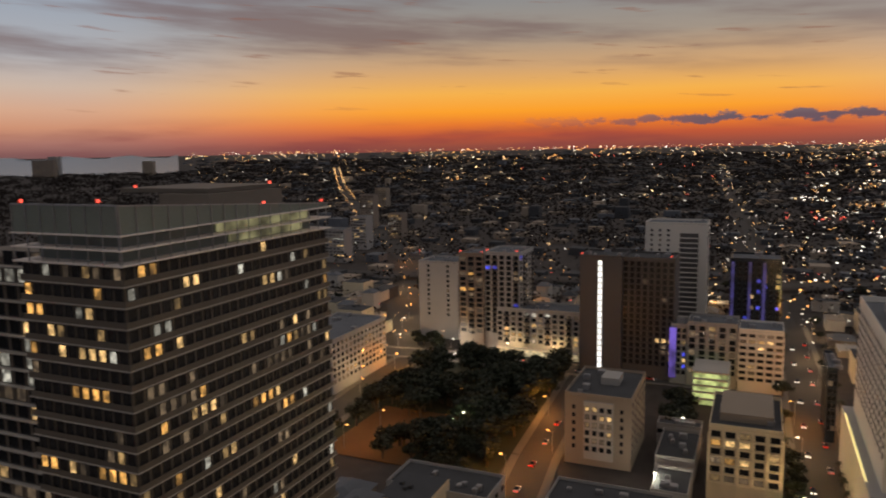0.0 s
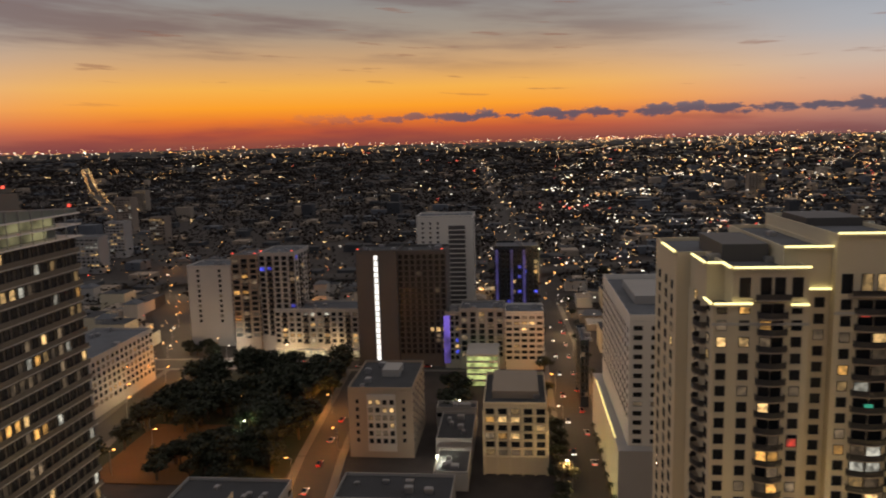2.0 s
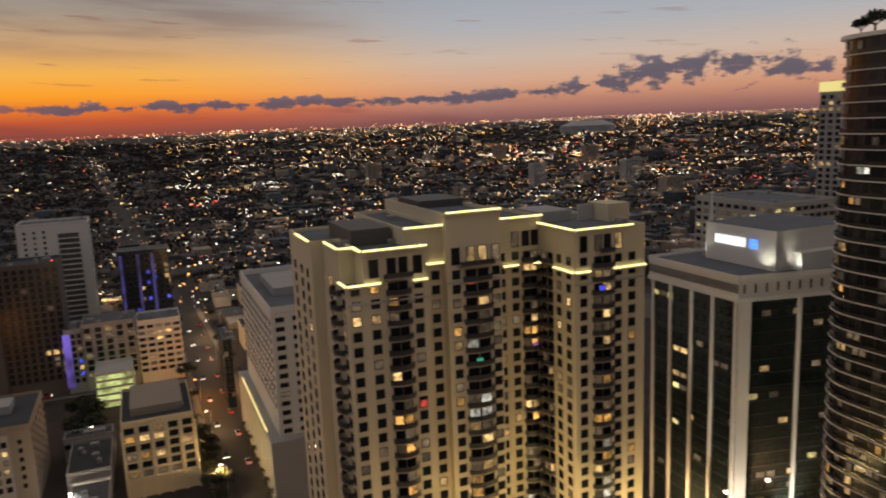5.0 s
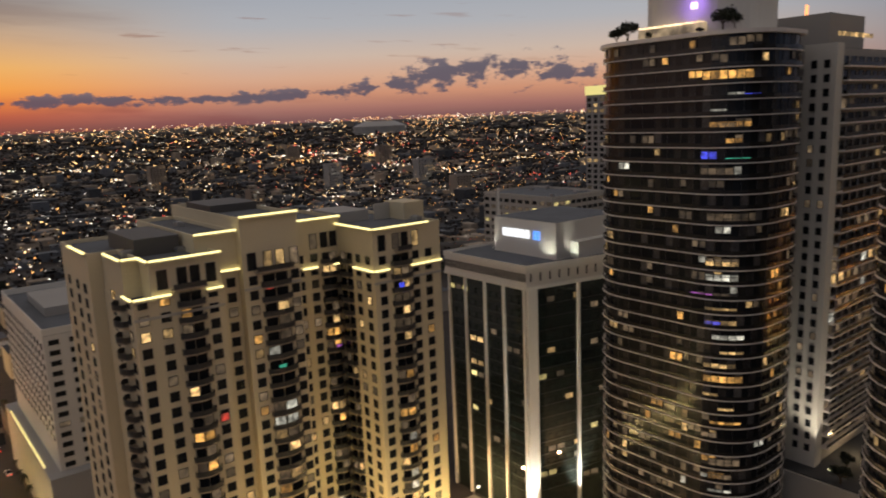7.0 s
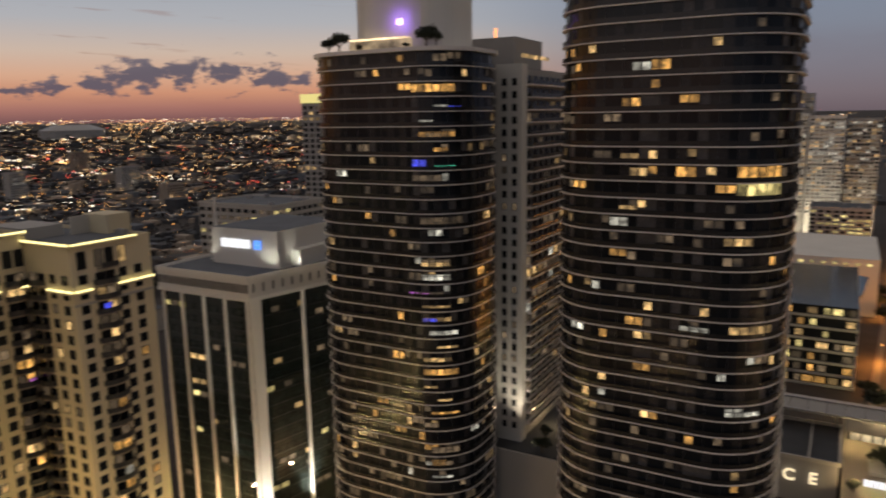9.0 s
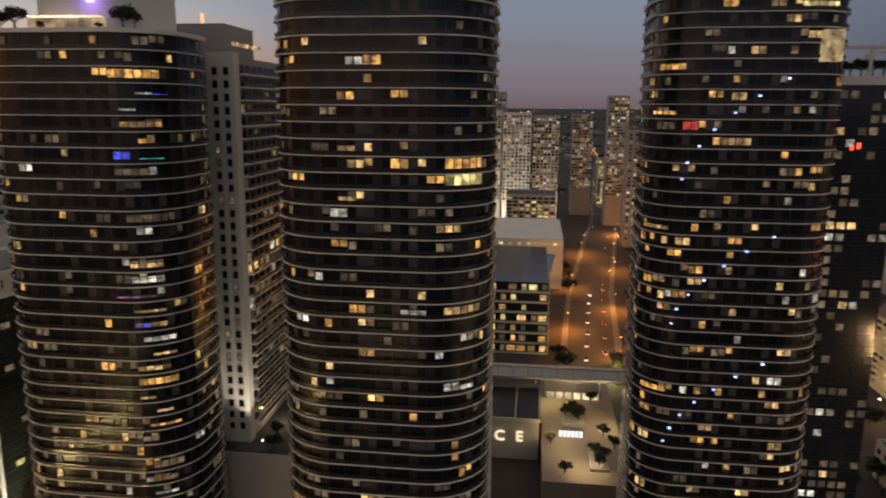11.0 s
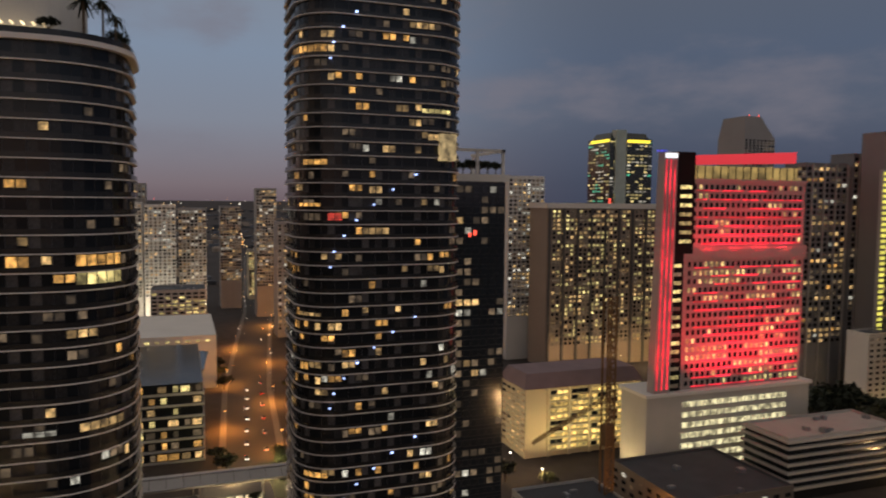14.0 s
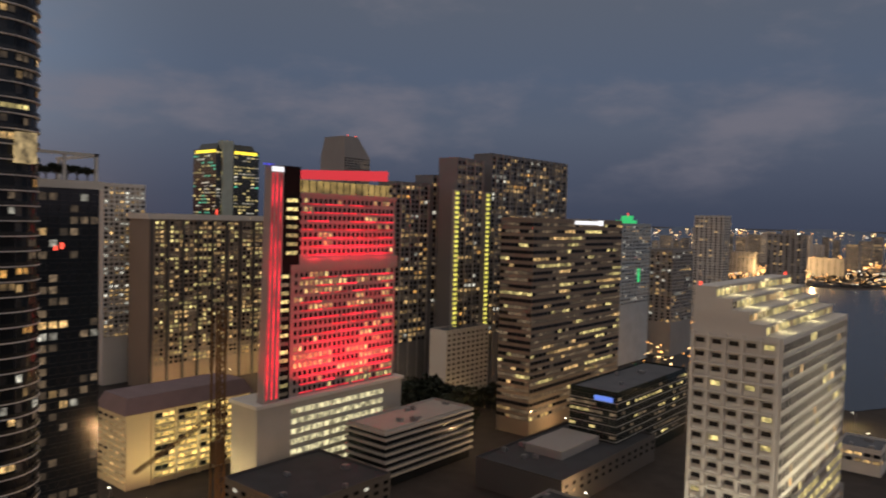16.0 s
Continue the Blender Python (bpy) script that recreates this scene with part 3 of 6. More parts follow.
tower_b = curved_tower("dark glass tower with rounded corners and pale slabs, few lit windows", 124, 156, 8.2, 47.6, 11, 12, 143.4, 2.9, DARKMIX, 23,
                       ((77.6, 3.7, 2, "amber", 2.2), (84.0, -4.2, 5, "amber", 2.3), (84.1, -5.4, 5, "yellow", 2.5), (74.6, -7.6, 2, "cool", 2.0), (84.1, -16.0, 5, "warm", 1.8), (79.9, -15.9, 3, "cool", 1.3), (84.1, -21.7, 4, "cool", 1.2),
                        (73.1, -2.9, 2, "dim", 1.8), (75.2, -2.7, 2, "warm", 1.4), (79.2, -4.2, 2, "amber", 2.2), (75.1, -6.4, 2, "warm", 1.2), (71.7, 9.5, 4, "warm", 2.2)), 3)
tower_c = curved_tower("tall dark glass tower with many lit windows and bluish balcony lights", 161, 192, -64, -25, 9, 12, 186, 3.1,
                       {"warm": 0.046, "amber": 0.045, "cool": 0.014, "dim": 0.06}, 31,
                       ((99.0, 10.9, 8, "amber", 2.2), (109.1, 7.4, 5, "yellow", 1.6), (99.7, 2.8, 4, "amber", 1.8), (104.4, -2.2, 4, "warm", 2.0), (99.5, -0.4, 4, "amber", 1.3), (109.6, 5.3, 4, "warm", 2.0), (101.3, -1.2, 2, "red", 2.2), (99.3, -8.3, 4, "warm", 1.3), (99.6, -21.1, 4, "amber", 1.6)))


def tower_a_roof():
    zt = 134.0
    part("penthouse_drum", MB().prism(rounded(137, 156, 76, 101, 7), zt, zt + 13), WHITE, tower_a, "pale round-cornered penthouse wall")
    part("purple_lamp", MB().prism(rounded(136.2, 136.9, 85.6, 86.9, 0.3), zt + 5.4, zt + 6.6), glow("purple_lamp_light", (0.6, 0.4, 1.0), 4.0, 0.1), tower_a, "purple flood lamp")
    lamp("purple_light", 135.6, 86.2, zt + 6, 420, (0.32, 0.12, 1.0), 0.3)
    me = MB().box(134.3, 136.9, 0, 0.3, zt + 2.5, zt + 2.75).mesh("terrace_lamp", [glow("terrace_glow", (1.0, 0.72, 0.4), 1.8, 0.4, sampled=True)])
    for i in range(12):
        part("terrace_lamp", me, None, tower_a, m=Matrix.Translation((0, 84 + i * 1.25, 0)))
    # the wall glows itself: warm lamp light put into its material
    part("terrace_wall", MB().box(136.3, 136.9, 83.5, 99.5, zt, zt + 2.5), glow("terrace_wall_put_in_glow", (1.0, 0.72, 0.42), 0.35, 0.2, blotch=0.4), tower_a, "terrace wall with warm lamp light put into its glow")
    for y, w in ((102.5, 5.0), (105.5, 3.8), (79.0, 4.6), (76.5, 3.6), (84, 1.6), (96, 1.8)):
        tree_at(135.2 if y < 100 else 136.5, y, zt, w, "roof_shrub", "dark leafy shrub on the roof terrace")


def tower_c_details():
    b = glow("balcony_blue_white_lamp", (0.4, 0.52, 1.0), 2.6, 0.4)
    me = MB().box(-0.28, 0.28, -0.12, 0.1, 0, 0.42).mesh("balcony_lamp", [b])
    RND.seed(5)
    for top, low in ((172, 151), (126, 105), (93, 73), (64.5, 45)):
        n = int((top - low) / 3.1) + 1
        for k in range(n):
            f = k / (n - 1)
            y = -51 + 20 * (1 - (1 - f) ** 1.7) + RND.uniform(-0.15, 0.15)
            part("balcony_lamp", me, None, tower_c, m=Matrix.Translation((159.9, y, top - (top - low) * f)) @ Matrix.Rotation(rad(-90), 4, "Z"))
    # solid box whose own glow stands for the terrace lighting
    part("terrace_box", MB().box(159.7, 163, -60.8, -56.8, 129.6, 135.8), glow("corner_terrace_put_in_glow", (1.0, 0.72, 0.34), 0.4, 0.1, blotch=0.5), tower_c, "tall corner terrace box with warm light put into its glow")
    part("upper_wing", MB().box(173, 190, -65.2, -60, 133.2, 186), GLASS, tower_c, "dark glass upper wing")
    me = MB().box(172.4, 191, -65.9, -59.5, -0.16, 0.16).mesh("wing_slab", [SLABW])
    for z in floors(133, 186, 3.1):
        part("wing_slab", me, None, tower_c, m=Matrix.Translation((0, 0, z)))


# ---- trees ----
TREES = {}


def tree_meshes(kind):
    if kind in TREES:
        return TREES[kind]
    rn = random.Random(kind * 17 + 3)
    tr = MB()
    limbs = [((0, 0, 0), (0.02, 0.01, 0.34), 0.06)]
    tips = []
    for i in range(6):
        a = i * 1.05 + rn.uniform(-0.3, 0.3)
        e = (0.25 * math.cos(a), 0.25 * math.sin(a), rn.uniform(0.5, 0.68))
        limbs.append(((0.02, 0.01, 0.33), e, 0.03))
        tips.append(Vector(e))
    for a, c, w in limbs:
        tr.beam(a, c, w)
    n = len(tr.v)
    cr = MB()
    blobs = [(t + Vector((rn.uniform(-0.12, 0.12), rn.uniform(-0.12, 0.12), rn.uniform(-0.02, 0.2))), rn.uniform(0.13, 0.24)) for t in tips for _ in range(2)]
    blobs += [(Vector((0, 0, 0.78)), 0.22)]
    for c, r in blobs:
        for _ in range(46):
            v = Vector((rn.gauss(0, 1), rn.gauss(0, 1), rn.gauss(0, 0.8))).normalized() * r * rn.uniform(0.55, 1.05)
            p = c + v
            s = rn.uniform(0.025, 0.055)
            a1 = Vector((rn.gauss(0, 1), rn.gauss(0, 1), rn.gauss(0, 1))).normalized()
            a2 = a1.cross(v.normalized() + Vector((0.01, 0.02, 0.03))).normalized()
            cr.faces([tuple(p + a1 * s * 1.4), tuple(p + a2 * s), tuple(p - a1 * s * 1.4), tuple(p - a2 * s)], [(0, 1, 2, 3)])
    TREES[kind] = (tr.mesh("trunk", [BARK]), cr.mesh("crown", [LEAF]))
    return TREES[kind]


def palm_meshes():
    if "palm" in TREES:
        return TREES["palm"]
    rn = random.Random(9)
    tr = MB().prism([(0.03 * math.cos(a), 0.03 * math.sin(a)) for a in [k * 1.047 for k in range(6)]], 0, 0.8)
    cr = MB()
    for i in range(22):
        a = i * 2.4
        lift = rn.uniform(-0.1, 0.25)
        prev, side = Vector((0, 0, 0.8)), Vector((-math.sin(a), math.cos(a), 0)) * 0.035
        for k in range(1, 5):
            s = k / 4
            p = Vector((0.34 * s * math.cos(a), 0.34 * s * math.sin(a), 0.8 + lift * s - 0.25 * s * s))
            w0, w1 = side * (1.3 - s + 0.25), side * (1.3 - s)
            cr.faces([tuple(prev - w0), tuple(prev + w0), tuple(p + w1), tuple(p - w1)], [(0, 1, 2, 3)])
            prev = p
    TREES["palm"] = (tr.mesh("trunk", [BARK]), cr.mesh("crown", [LEAF]))
    return TREES["palm"]


def tree_at(x, y, z, h, name="tree", label="dark leafy tree with a broad uneven crown", kind=None):
    k = RND.randrange(4) if kind is None else kind
    t = thing(name, label, "palm" if k == "palm" else "tree" if name == "tree" else "shrub", group="trees and shrubs in town")
    t.matrix_basis = Matrix.Translation((x, y, z)) @ Matrix.Rotation(RND.uniform(0, 6.28), 4, "Z") @ Matrix.Diagonal((h * RND.uniform(0.9, 1.35) * (0.8 if k == "palm" else 1), h * RND.uniform(0.9, 1.3) * (0.8 if k == "palm" else 1), h, 1))
    tr, cr = palm_meshes() if k == "palm" else tree_meshes(k)
    part("trunk", tr, None, t)
    part("crown", cr, None, t)
    return t


def tower_b_roof():
    part("penthouse_drum", MB().prism(rounded(131, 151, 15, 41, 8), 144.2, 155), WHITE, tower_b, "pale round-cornered penthouse wall")
    part("roof_rail", MB().prism(rounded(124, 156, 8.2, 47.6, 11, grow=0.9), 144.2, 145.2), RAILG, tower_b)
    # emissive wall, the terrace lamps' light put into it
    part("terrace_wall", MB().box(129.6, 130.2, 19, 40, 144.2, 146.6), glow("drum_wall_put_in_glow", (1.0, 0.74, 0.4), 0.45, 0.2, blotch=0.4), tower_b, "terrace wall with warm lamp light put into its glow")
    me = MB().box(127.6, 129.5, 0, 0.3, 146.7, 146.95).mesh("terrace_lamp", [glow("drum_lamp_glow", (1.0, 0.76, 0.42), 1.8, 0.3, sampled=True)])
    for i in range(14):
        part("terrace_lamp", me, None, tower_b, m=Matrix.Translation((0, 19.4 + i * 1.5, 0)))
    for x, y, h, k in ((128, 14, 7, "palm"), (131, 11.5, 8, "palm"), (136, 10, 6.5, "palm"), (127, 40, 4, None), (128, 19, 3, None), (141, 10, 4, None)):
        tree_at(x, y, 145.2, h, "roof_tree", "leafy palm or shrub on the roof terrace", k)


tower_a_roof()
tower_b_roof()
tower_c_details()


# ---- tall neighbour behind the first curved tower ----
def column_tower():
    RND.seed(3)
    t = thing("apartment_tower", "tall tower with a pale toothed corner column and grey balcony front", "tower")
    block(t, 163.8, 196, 69.7, 98, 0, 131, GREY, roof=ROOF)
    part("corner_column", MB().box(163.2, 166.5, 69.2, 76, 36, 132), WHITE, t, "pale corner column")
    tooth = MB().box(163.3, 165.2, 76, 77.0, 0, 1.5).mesh("column_tooth", [WHITE])
    slab = MB().box(166.6, 195, 67.9, 69.7, 0, 0.3).mesh("balcony_slab", [SLABW])
    rail = MB().box(166.6, 195, 67.9, 68.0, 0.35, 1.2).mesh("balcony_rail", [RAILG])
    zs = floors(38, 130, 3.0)
    for z in zs:
        for me, nm in ((tooth, "column_tooth"), (slab, "balcony_slab"), (rail, "balcony_rail")):
            part(nm, me, None, t, m=Matrix.Translation((0, 0, z)))
    windows(t, (163.2, 76), (163.2, 69.2), [2.2, 4.9], zs, 1.0, 1.5, {"warm": 0.03, "dim": 0.1}, bars=0)
    windows(t, (166.6, 69.7), (195, 69.7), span(0, 28, 7), zs, 2.4, 2.3, {"warm": 0.08, "cool": 0.03, "dim": 0.15}, limit=120)
    part("podium", MB().box(158, 215, 52, 110, 0, 36), CONCRETE, t, "pale parking podium")
    part("podium_roof", MB().box(158.6, 214.4, 52.6, 109.4, 36, 36.3), ROOFD, t, "dark podium roof")
    part("plant_room", MB().box(170, 188, 74, 90, 131, 139), GREY, t)
    me = MB().box(164, 165, 69.3, 69.6, 133.4, 134.3).mesh("roof_lamp", [WARM])
    for i in range(9):
        part("roof_lamp", me, None, t, m=Matrix.Translation((i * 2, 0, 0)))
    up_light("column_flood", 157.0, 64, 38, 164, 74, 84, 16000, (1.0, 0.86, 0.66), 90)
    for x, y, h in ((160, 55, 5), (165, 57, 6), (171, 60, 5), (178, 58, 6), (160, 62, 4.5), (186, 61, 5), (168, 64, 4)):
        tree_at(x, y, 36.3, h, "roof_shrub", "dark leafy tree on the podium roof")
    lamp("podium_lamp", 176, 64, 40, 900, (1.0, 0.7, 0.35))
    part("beacon", MB().box(172, 172.5, 80, 80.5, 139, 141.5), glow("orange_beacon", (1.0, 0.35, 0.12), 1.5), t)


column_tower()


# ---- cream towers with lit cornices ----
def cream_towers():
    RND.seed(41)
    t = thing("cream_apartment_tower", "cream stepped apartment tower with yellow lit cornices and stacked balconies", "tower")
    zt = 97.0
    for x0, x1, y0, y1, z0, z in ((34.7, 51.1, 131, 150, 0, 89.4), (38, 51, 131.1, 149.9, 89.4, 95.8), (34.9, 38, 136.7, 149.9, 89.4, 95.8), (32.3, 51.05, 150, 172, 0, 95.8), (48.2, 56.6, 136, 171, 0, 98.7),
                                  (56.6, 69.1, 134, 172, 0, 101.2), (69.1, 86, 146, 172, 0, 97.3), (85.4, 104, 131, 165, 0, 95.5)):
        block(t, x0, x1, y0, y1, z0, z, STUCCO, roof=ROOF)
        if z > 90:
            roof_kit(t, x0, x1, y0, y1, z, 1, 0.9, STUCCO)
    part("plant_room", MB().box(39, 47.5, 142, 160, 95.8, 99.3), CHARCOAL, t, "grey rooftop plant room")
    part("plant_room", MB().box(58, 69, 152, 166, 101.2, 103.0), CHARCOAL, t, "grey rooftop plant room")
    part("plant_room", MB().box(88, 97, 150, 162, 95.5, 98.2), GREY, t)
    part("stair_tower", MB().box(102, 108, 142, 150, 0, 99.8), STUCCO, t, "cream stair tower")
    part("lattice_screen", MB().box(97.5, 102, 148, 148.4, 95.5, 99.6), CONCRETE, t)
    zs = floors(12, zt - 3.2, 3.05)[1:]

    def led(x0, y0, x1, y1, z, name="cornice_light"):
        a, c = Vector((x0, y0)), Vector((x1, y1))
        d = (c - a).normalized()
        n = Vector((d.y, -d.x))
        q = [a - d * 0.2, a + n * 0.55 - d * 0.2, c + n * 0.55 + d * 0.2, c + d * 0.2]
        ledge = part("cornice", MB().prism([(v.x, v.y) for v in q], z - 0.55, z - 0.12), STUCCO, t)
        q = [a + n * 0.2, a + n * 0.62, c + n * 0.62, c + n * 0.2]
        part(name, MB().prism([(v.x, v.y) for v in q], z - 0.1, z + 0.22), LED, ledge, "yellow lit cornice strip")

    for x0, y0, x1, y1, z in ((32.3, 163, 32.3, 150.5, 96.7), (34.9, 146.8, 34.9, 136.7, 96.7), (34.9, 136.7, 38, 136.7, 96.7), (38, 136.7, 38, 131.1, 96.7), (38, 131.1, 51.1, 131.1, 96.7), (48.2, 136, 56.6, 136, 99.6),
                              (56.6, 134, 69.1, 134, 102.2), (74.6, 146, 86, 146, 98.2), (85.4, 147, 85.4, 131, 96.4), (85.4, 131, 100.4, 131, 96.4),
                              (34.7, 136, 34.7, 131, 90.2), (34.7, 131, 41.3, 131, 90.2), (48, 131, 51, 131, 90.0), (52.8, 136, 56.6, 136, 91.8), (75.8, 146, 79.6, 146, 87.0), (83.8, 146, 85.4, 146, 87.0),
                              (85.4, 139, 85.4, 131, 87.0), (85.4, 131, 89.2, 131, 87.0), (95.4, 131, 104, 131, 87.0)):
        led(x0, y0, x1, y1, z)
    part("string_course", MB().box(34.5, 51.2, 130.8, 131, 86.2, 86.7), CONCRETE, t)
    part("string_course", MB().box(56.6, 69.1, 133.8, 134, 87.4, 87.9), CONCRETE, t)
    part("string_course", MB().box(85.2, 104, 130.8, 131, 84.0, 84.5), CONCRETE, t)
    fz = [z + 0.7 for z in zs]
    dark = {"warm": 0.05, "dim": 0.12, "amber": 0.02}
    lit = {"warm": 0.13, "amber": 0.09, "cool": 0.04, "dim": 0.24}
    front = (((34.7, 131), (51.1, 131), (1.5, 5.4, 14.4), 10.15, 3.8, 5.0), ((51.1, 136), (56.6, 136), (3.7,), None, 0, 0), ((56.6, 134), (69.1, 134), (2.0, 11.2), 6.75, 5.2, 6.4),
             ((69.1, 146), (86, 146), (6.2, 9.8), 13.7, 3.4, 4.4), ((85.4, 131), (104, 131), (2.2, 11.3, 15.0), 7.15, 4.2, 5.4))
    for p0, p1, us, bay, bw, rail in front:
        windows(t, p0, p1, us, fz, 1.6, 1.7, dark, name="front_window" if p0[0] > 80 else "window")
        if bay:
            windows(t, p0, p1, [bay - bw * 0.27, bay + bw * 0.27], zs, bw * 0.46, 2.3, lit, name="bay_window")
            balconies(t, p0, p1, [bay], zs, rail, 1.7)
    windows(t, (85.4, 146), (85.4, 131), [12.6, 8.6], fz, 1.5, 1.7, dark, name="side_window", limit=60)
    windows(t, (85.4, 146), (85.4, 131), [2.2, 5.0], zs, 1.9, 2.3, dark, name="side_window", limit=60)
    balconies(t, (85.4, 146), (85.4, 131), [3.4], zs, 4.6, 1.3)
    windows(t, (34.7, 150), (34.7, 131), [6.5, 16.0], fz, 1.5, 1.7, dark, name="side_window", limit=60)
    windows(t, (32.3, 172), (32.3, 150), [5, 12, 18], fz, 1.6, 1.7, dark, name="side_window", limit=60)
    balconies(t, (34.7, 150), (34.7, 131), [12.2], zs, 5.0, 1.8)
    for x, y, z, kind in ((92.4, 131, 82.0, "blue"), (49, 131, 63.6, "red"), (62.0, 134, 87.0, "red"), (84, 146, 66.0, "pink"), (63.4, 134, 69.2, "green")):
        part("tinted_window", window_mesh(1.6, 1.5, kind, GLASS, DARKMETAL, 0), None, t, "window lit in a strong colour", Matrix.Translation((x, y - 0.12, z)))
    # tall glazed openings under the roof
    for p0, p1, us in (((34.7, 131.1), (51.1, 131.1), (5.4, 9.0, 11.4, 14.4)), ((56.6, 134), (69.1, 134), (2.0, 5.4, 8.1, 11.2)), ((69.1, 146), (86, 146), (9.8, 12.6, 15.0)), ((85.4, 131), (104, 131), (2.2, 6.0, 8.4, 11.3))):
        windows(t, p0, p1, us, [zt - 5.6], 1.7, 3.4, {"dim": 0.2, "warm": 0.12}, name="tall_window")
    for x0, x1, y in ((41.6, 47.6, 131.1), (59, 67, 134), (91, 95, 131)):
        slab = part("roof_balcony", MB().box(x0, x1, y - 1.5, y, zt - 6.2, zt - 5.9), TAN, t)
        part("roof_balcony_rail", MB().box(x0, x1, y - 1.5, y - 1.44, zt - 5.9, zt - 4.9), DARKMETAL, slab)
    part("podium", MB().box(30, 112, 121, 131, 0, 24), STUCCO, t, "cream podium with lit terrace")
    for x in (38, 52, 66, 80, 97):
        lamp("podium_light", x, 123, 27, 6000, (1.0, 0.72, 0.3), 1.0)


cream_towers()


# ---- office tower with the lit rooftop sign ----
def sign_tower():
    RND.seed(15)
    t = thing("office_tower", "dark glass office tower with white columns, crown and lit sign", "tower")
    poly = [(141.3, 139.5), (190, 129), (190, 174), (141.3, 174)]
    c = Vector((168, 153))

    def grow(k):
        return [tuple(c + (Vector(p) - c) * (1 + k)) for p in poly]
    part("glass_body", MB().prism(poly, 0, 71.5), GLASSG, t, "dark reflecting glass walls")
    part("crown", MB().prism(grow(0.035), 71.5, 77.5), WHITE, t, "white crown wall with vent slots")
    part("roof_deck", MB().prism(grow(0.01), 77.5, 77.7), ROOF, t)
    b = MB()
    g = [Vector(p) for p in grow(0.035)]
    for a, d in zip(g, g[1:] + g[:1]):
        u = (d - a).normalized()
        n = Vector((u.y, -u.x))
        q = [a - u * 0.2, a + n * 0.25 - u * 0.2, d + n * 0.25 + u * 0.2, d + u * 0.2]
        part("cornice", MB().prism([tuple(v) for v in q], 71.3, 72.3), WHITE, t)
        part("coping", MB().prism([tuple(v) for v in q], 77.0, 78.4), WHITE, t)
    slot = MB().box(-0.28, 0.28, -0.06, 0.2, 0, 2.4).mesh("vent_slot", [DARKMETAL])
    for a, d, n in ((g[3], g[0], 42), (g[0], g[1], 16)):
        u = (d - a).normalized()
        for s in span(0, (d - a).length, n):
            p = a + u * s
            part("vent_slot", slot, None, t, m=Matrix.Translation((p.x, p.y, 73.6)) @ Matrix.Rotation(math.atan2(u.y, u.x), 4, "Z"))
    # white fins up the glass
    P = [Vector(p) for p in poly]
    for a, d, us, w in ((P[3], P[0], (0.6, 8.3, 17.0, 25.2, 33.6), 0.8), (P[0], P[1], (1.3, 17.4, 34), 2.4)):
        u = (d - a).normalized()
        n = Vector((u.y, -u.x))
        for s in us:
            p = a + u * s
            ww = 3.4 if (w == 2.4 and s < 2) else 0.9 if w == 2.4 else w
            q = [p - u * ww / 2, p + n * 0.7 - u * ww / 2, p + n * 0.7 + u * ww / 2, p + u * ww / 2]
            part("column", MB().prism([tuple(v) for v in q], 0, 71.4), WHITE, t, "white full-height column")
    line = [z for z in floors(6, 70, 3.8)]
    for a, d in ((P[3], P[0]), (P[0], P[1])):
        L = (d - a).length
        u = (d - a).normalized()
        n = Vector((u.y, -u.x))
        for z in line:
            q = [a, a + n * 0.05, d + n * 0.05, d]
            part("glazing_bar", MB().prism([tuple(v) for v in q], z, z + 0.12), DARKMETAL, t)
        windows(t, a, d, span(0, L, int(L / 3.0)), [z + 0.6 for z in line], 2.6, 1.6, {"yellow": 0.035, "warm": 0.03, "dim": 0.1}, glass=GLASSG, bars=1, limit=100, frame_mat=GLASSG)
    # penthouse with the sign
    block(t, 154, 184, 140, 166, 77.7, 88.5, WHITE, "penthouse", ROOF)
    part("penthouse_wing", MB().box(160, 188, 137, 150, 77.7, 82.6), WHITE, t)
    for k in range(5):
        part("sign_bar", MB().box(153.6, 153.9, 160.0 - k * 2.35, 161.85 - k * 2.35, 83.0, 85.4), SIGNW, t, "white lit sign bar")
    o = MB()
    for k in range(4):
        a = rad(45 + 90 * k)
        o.box(153.55, 153.85, 147.6 + 0.95 * math.cos(a) - 0.6, 147.6 + 0.95 * math.cos(a) + 0.6, 84.2 + 0.95 * math.sin(a) - 0.6, 84.2 + 0.95 * math.sin(a) + 0.6)
    part("sign_mark", o, SIGNB, t, "blue lit sign mark")
    part("mast", MB().beam((158, 168, 77.7), (158, 168, 97), 0.5).beam((158, 166, 77.7), (158, 168, 92), 0.25).beam((156, 169, 77.7), (158, 168, 92), 0.25), WHITE, t, "white lattice mast")
    for x, y in ((150, 167), (151, 142), (158, 137)):
        up_light("roof_flood", x, y, 78.6, x + 6, y + 2, 88, 900, (1.0, 0.97, 0.8), 110)
    for p in ((141.5, 139.0), (158.0, 135.0)):
        up_light("column_flood", p[0] - 2.2, p[1] - 2.2, 2.0, p[0] + 0.6, p[1] + 0.6, 42, 110000, (1.0, 0.95, 0.8), 50)


sign_tower()


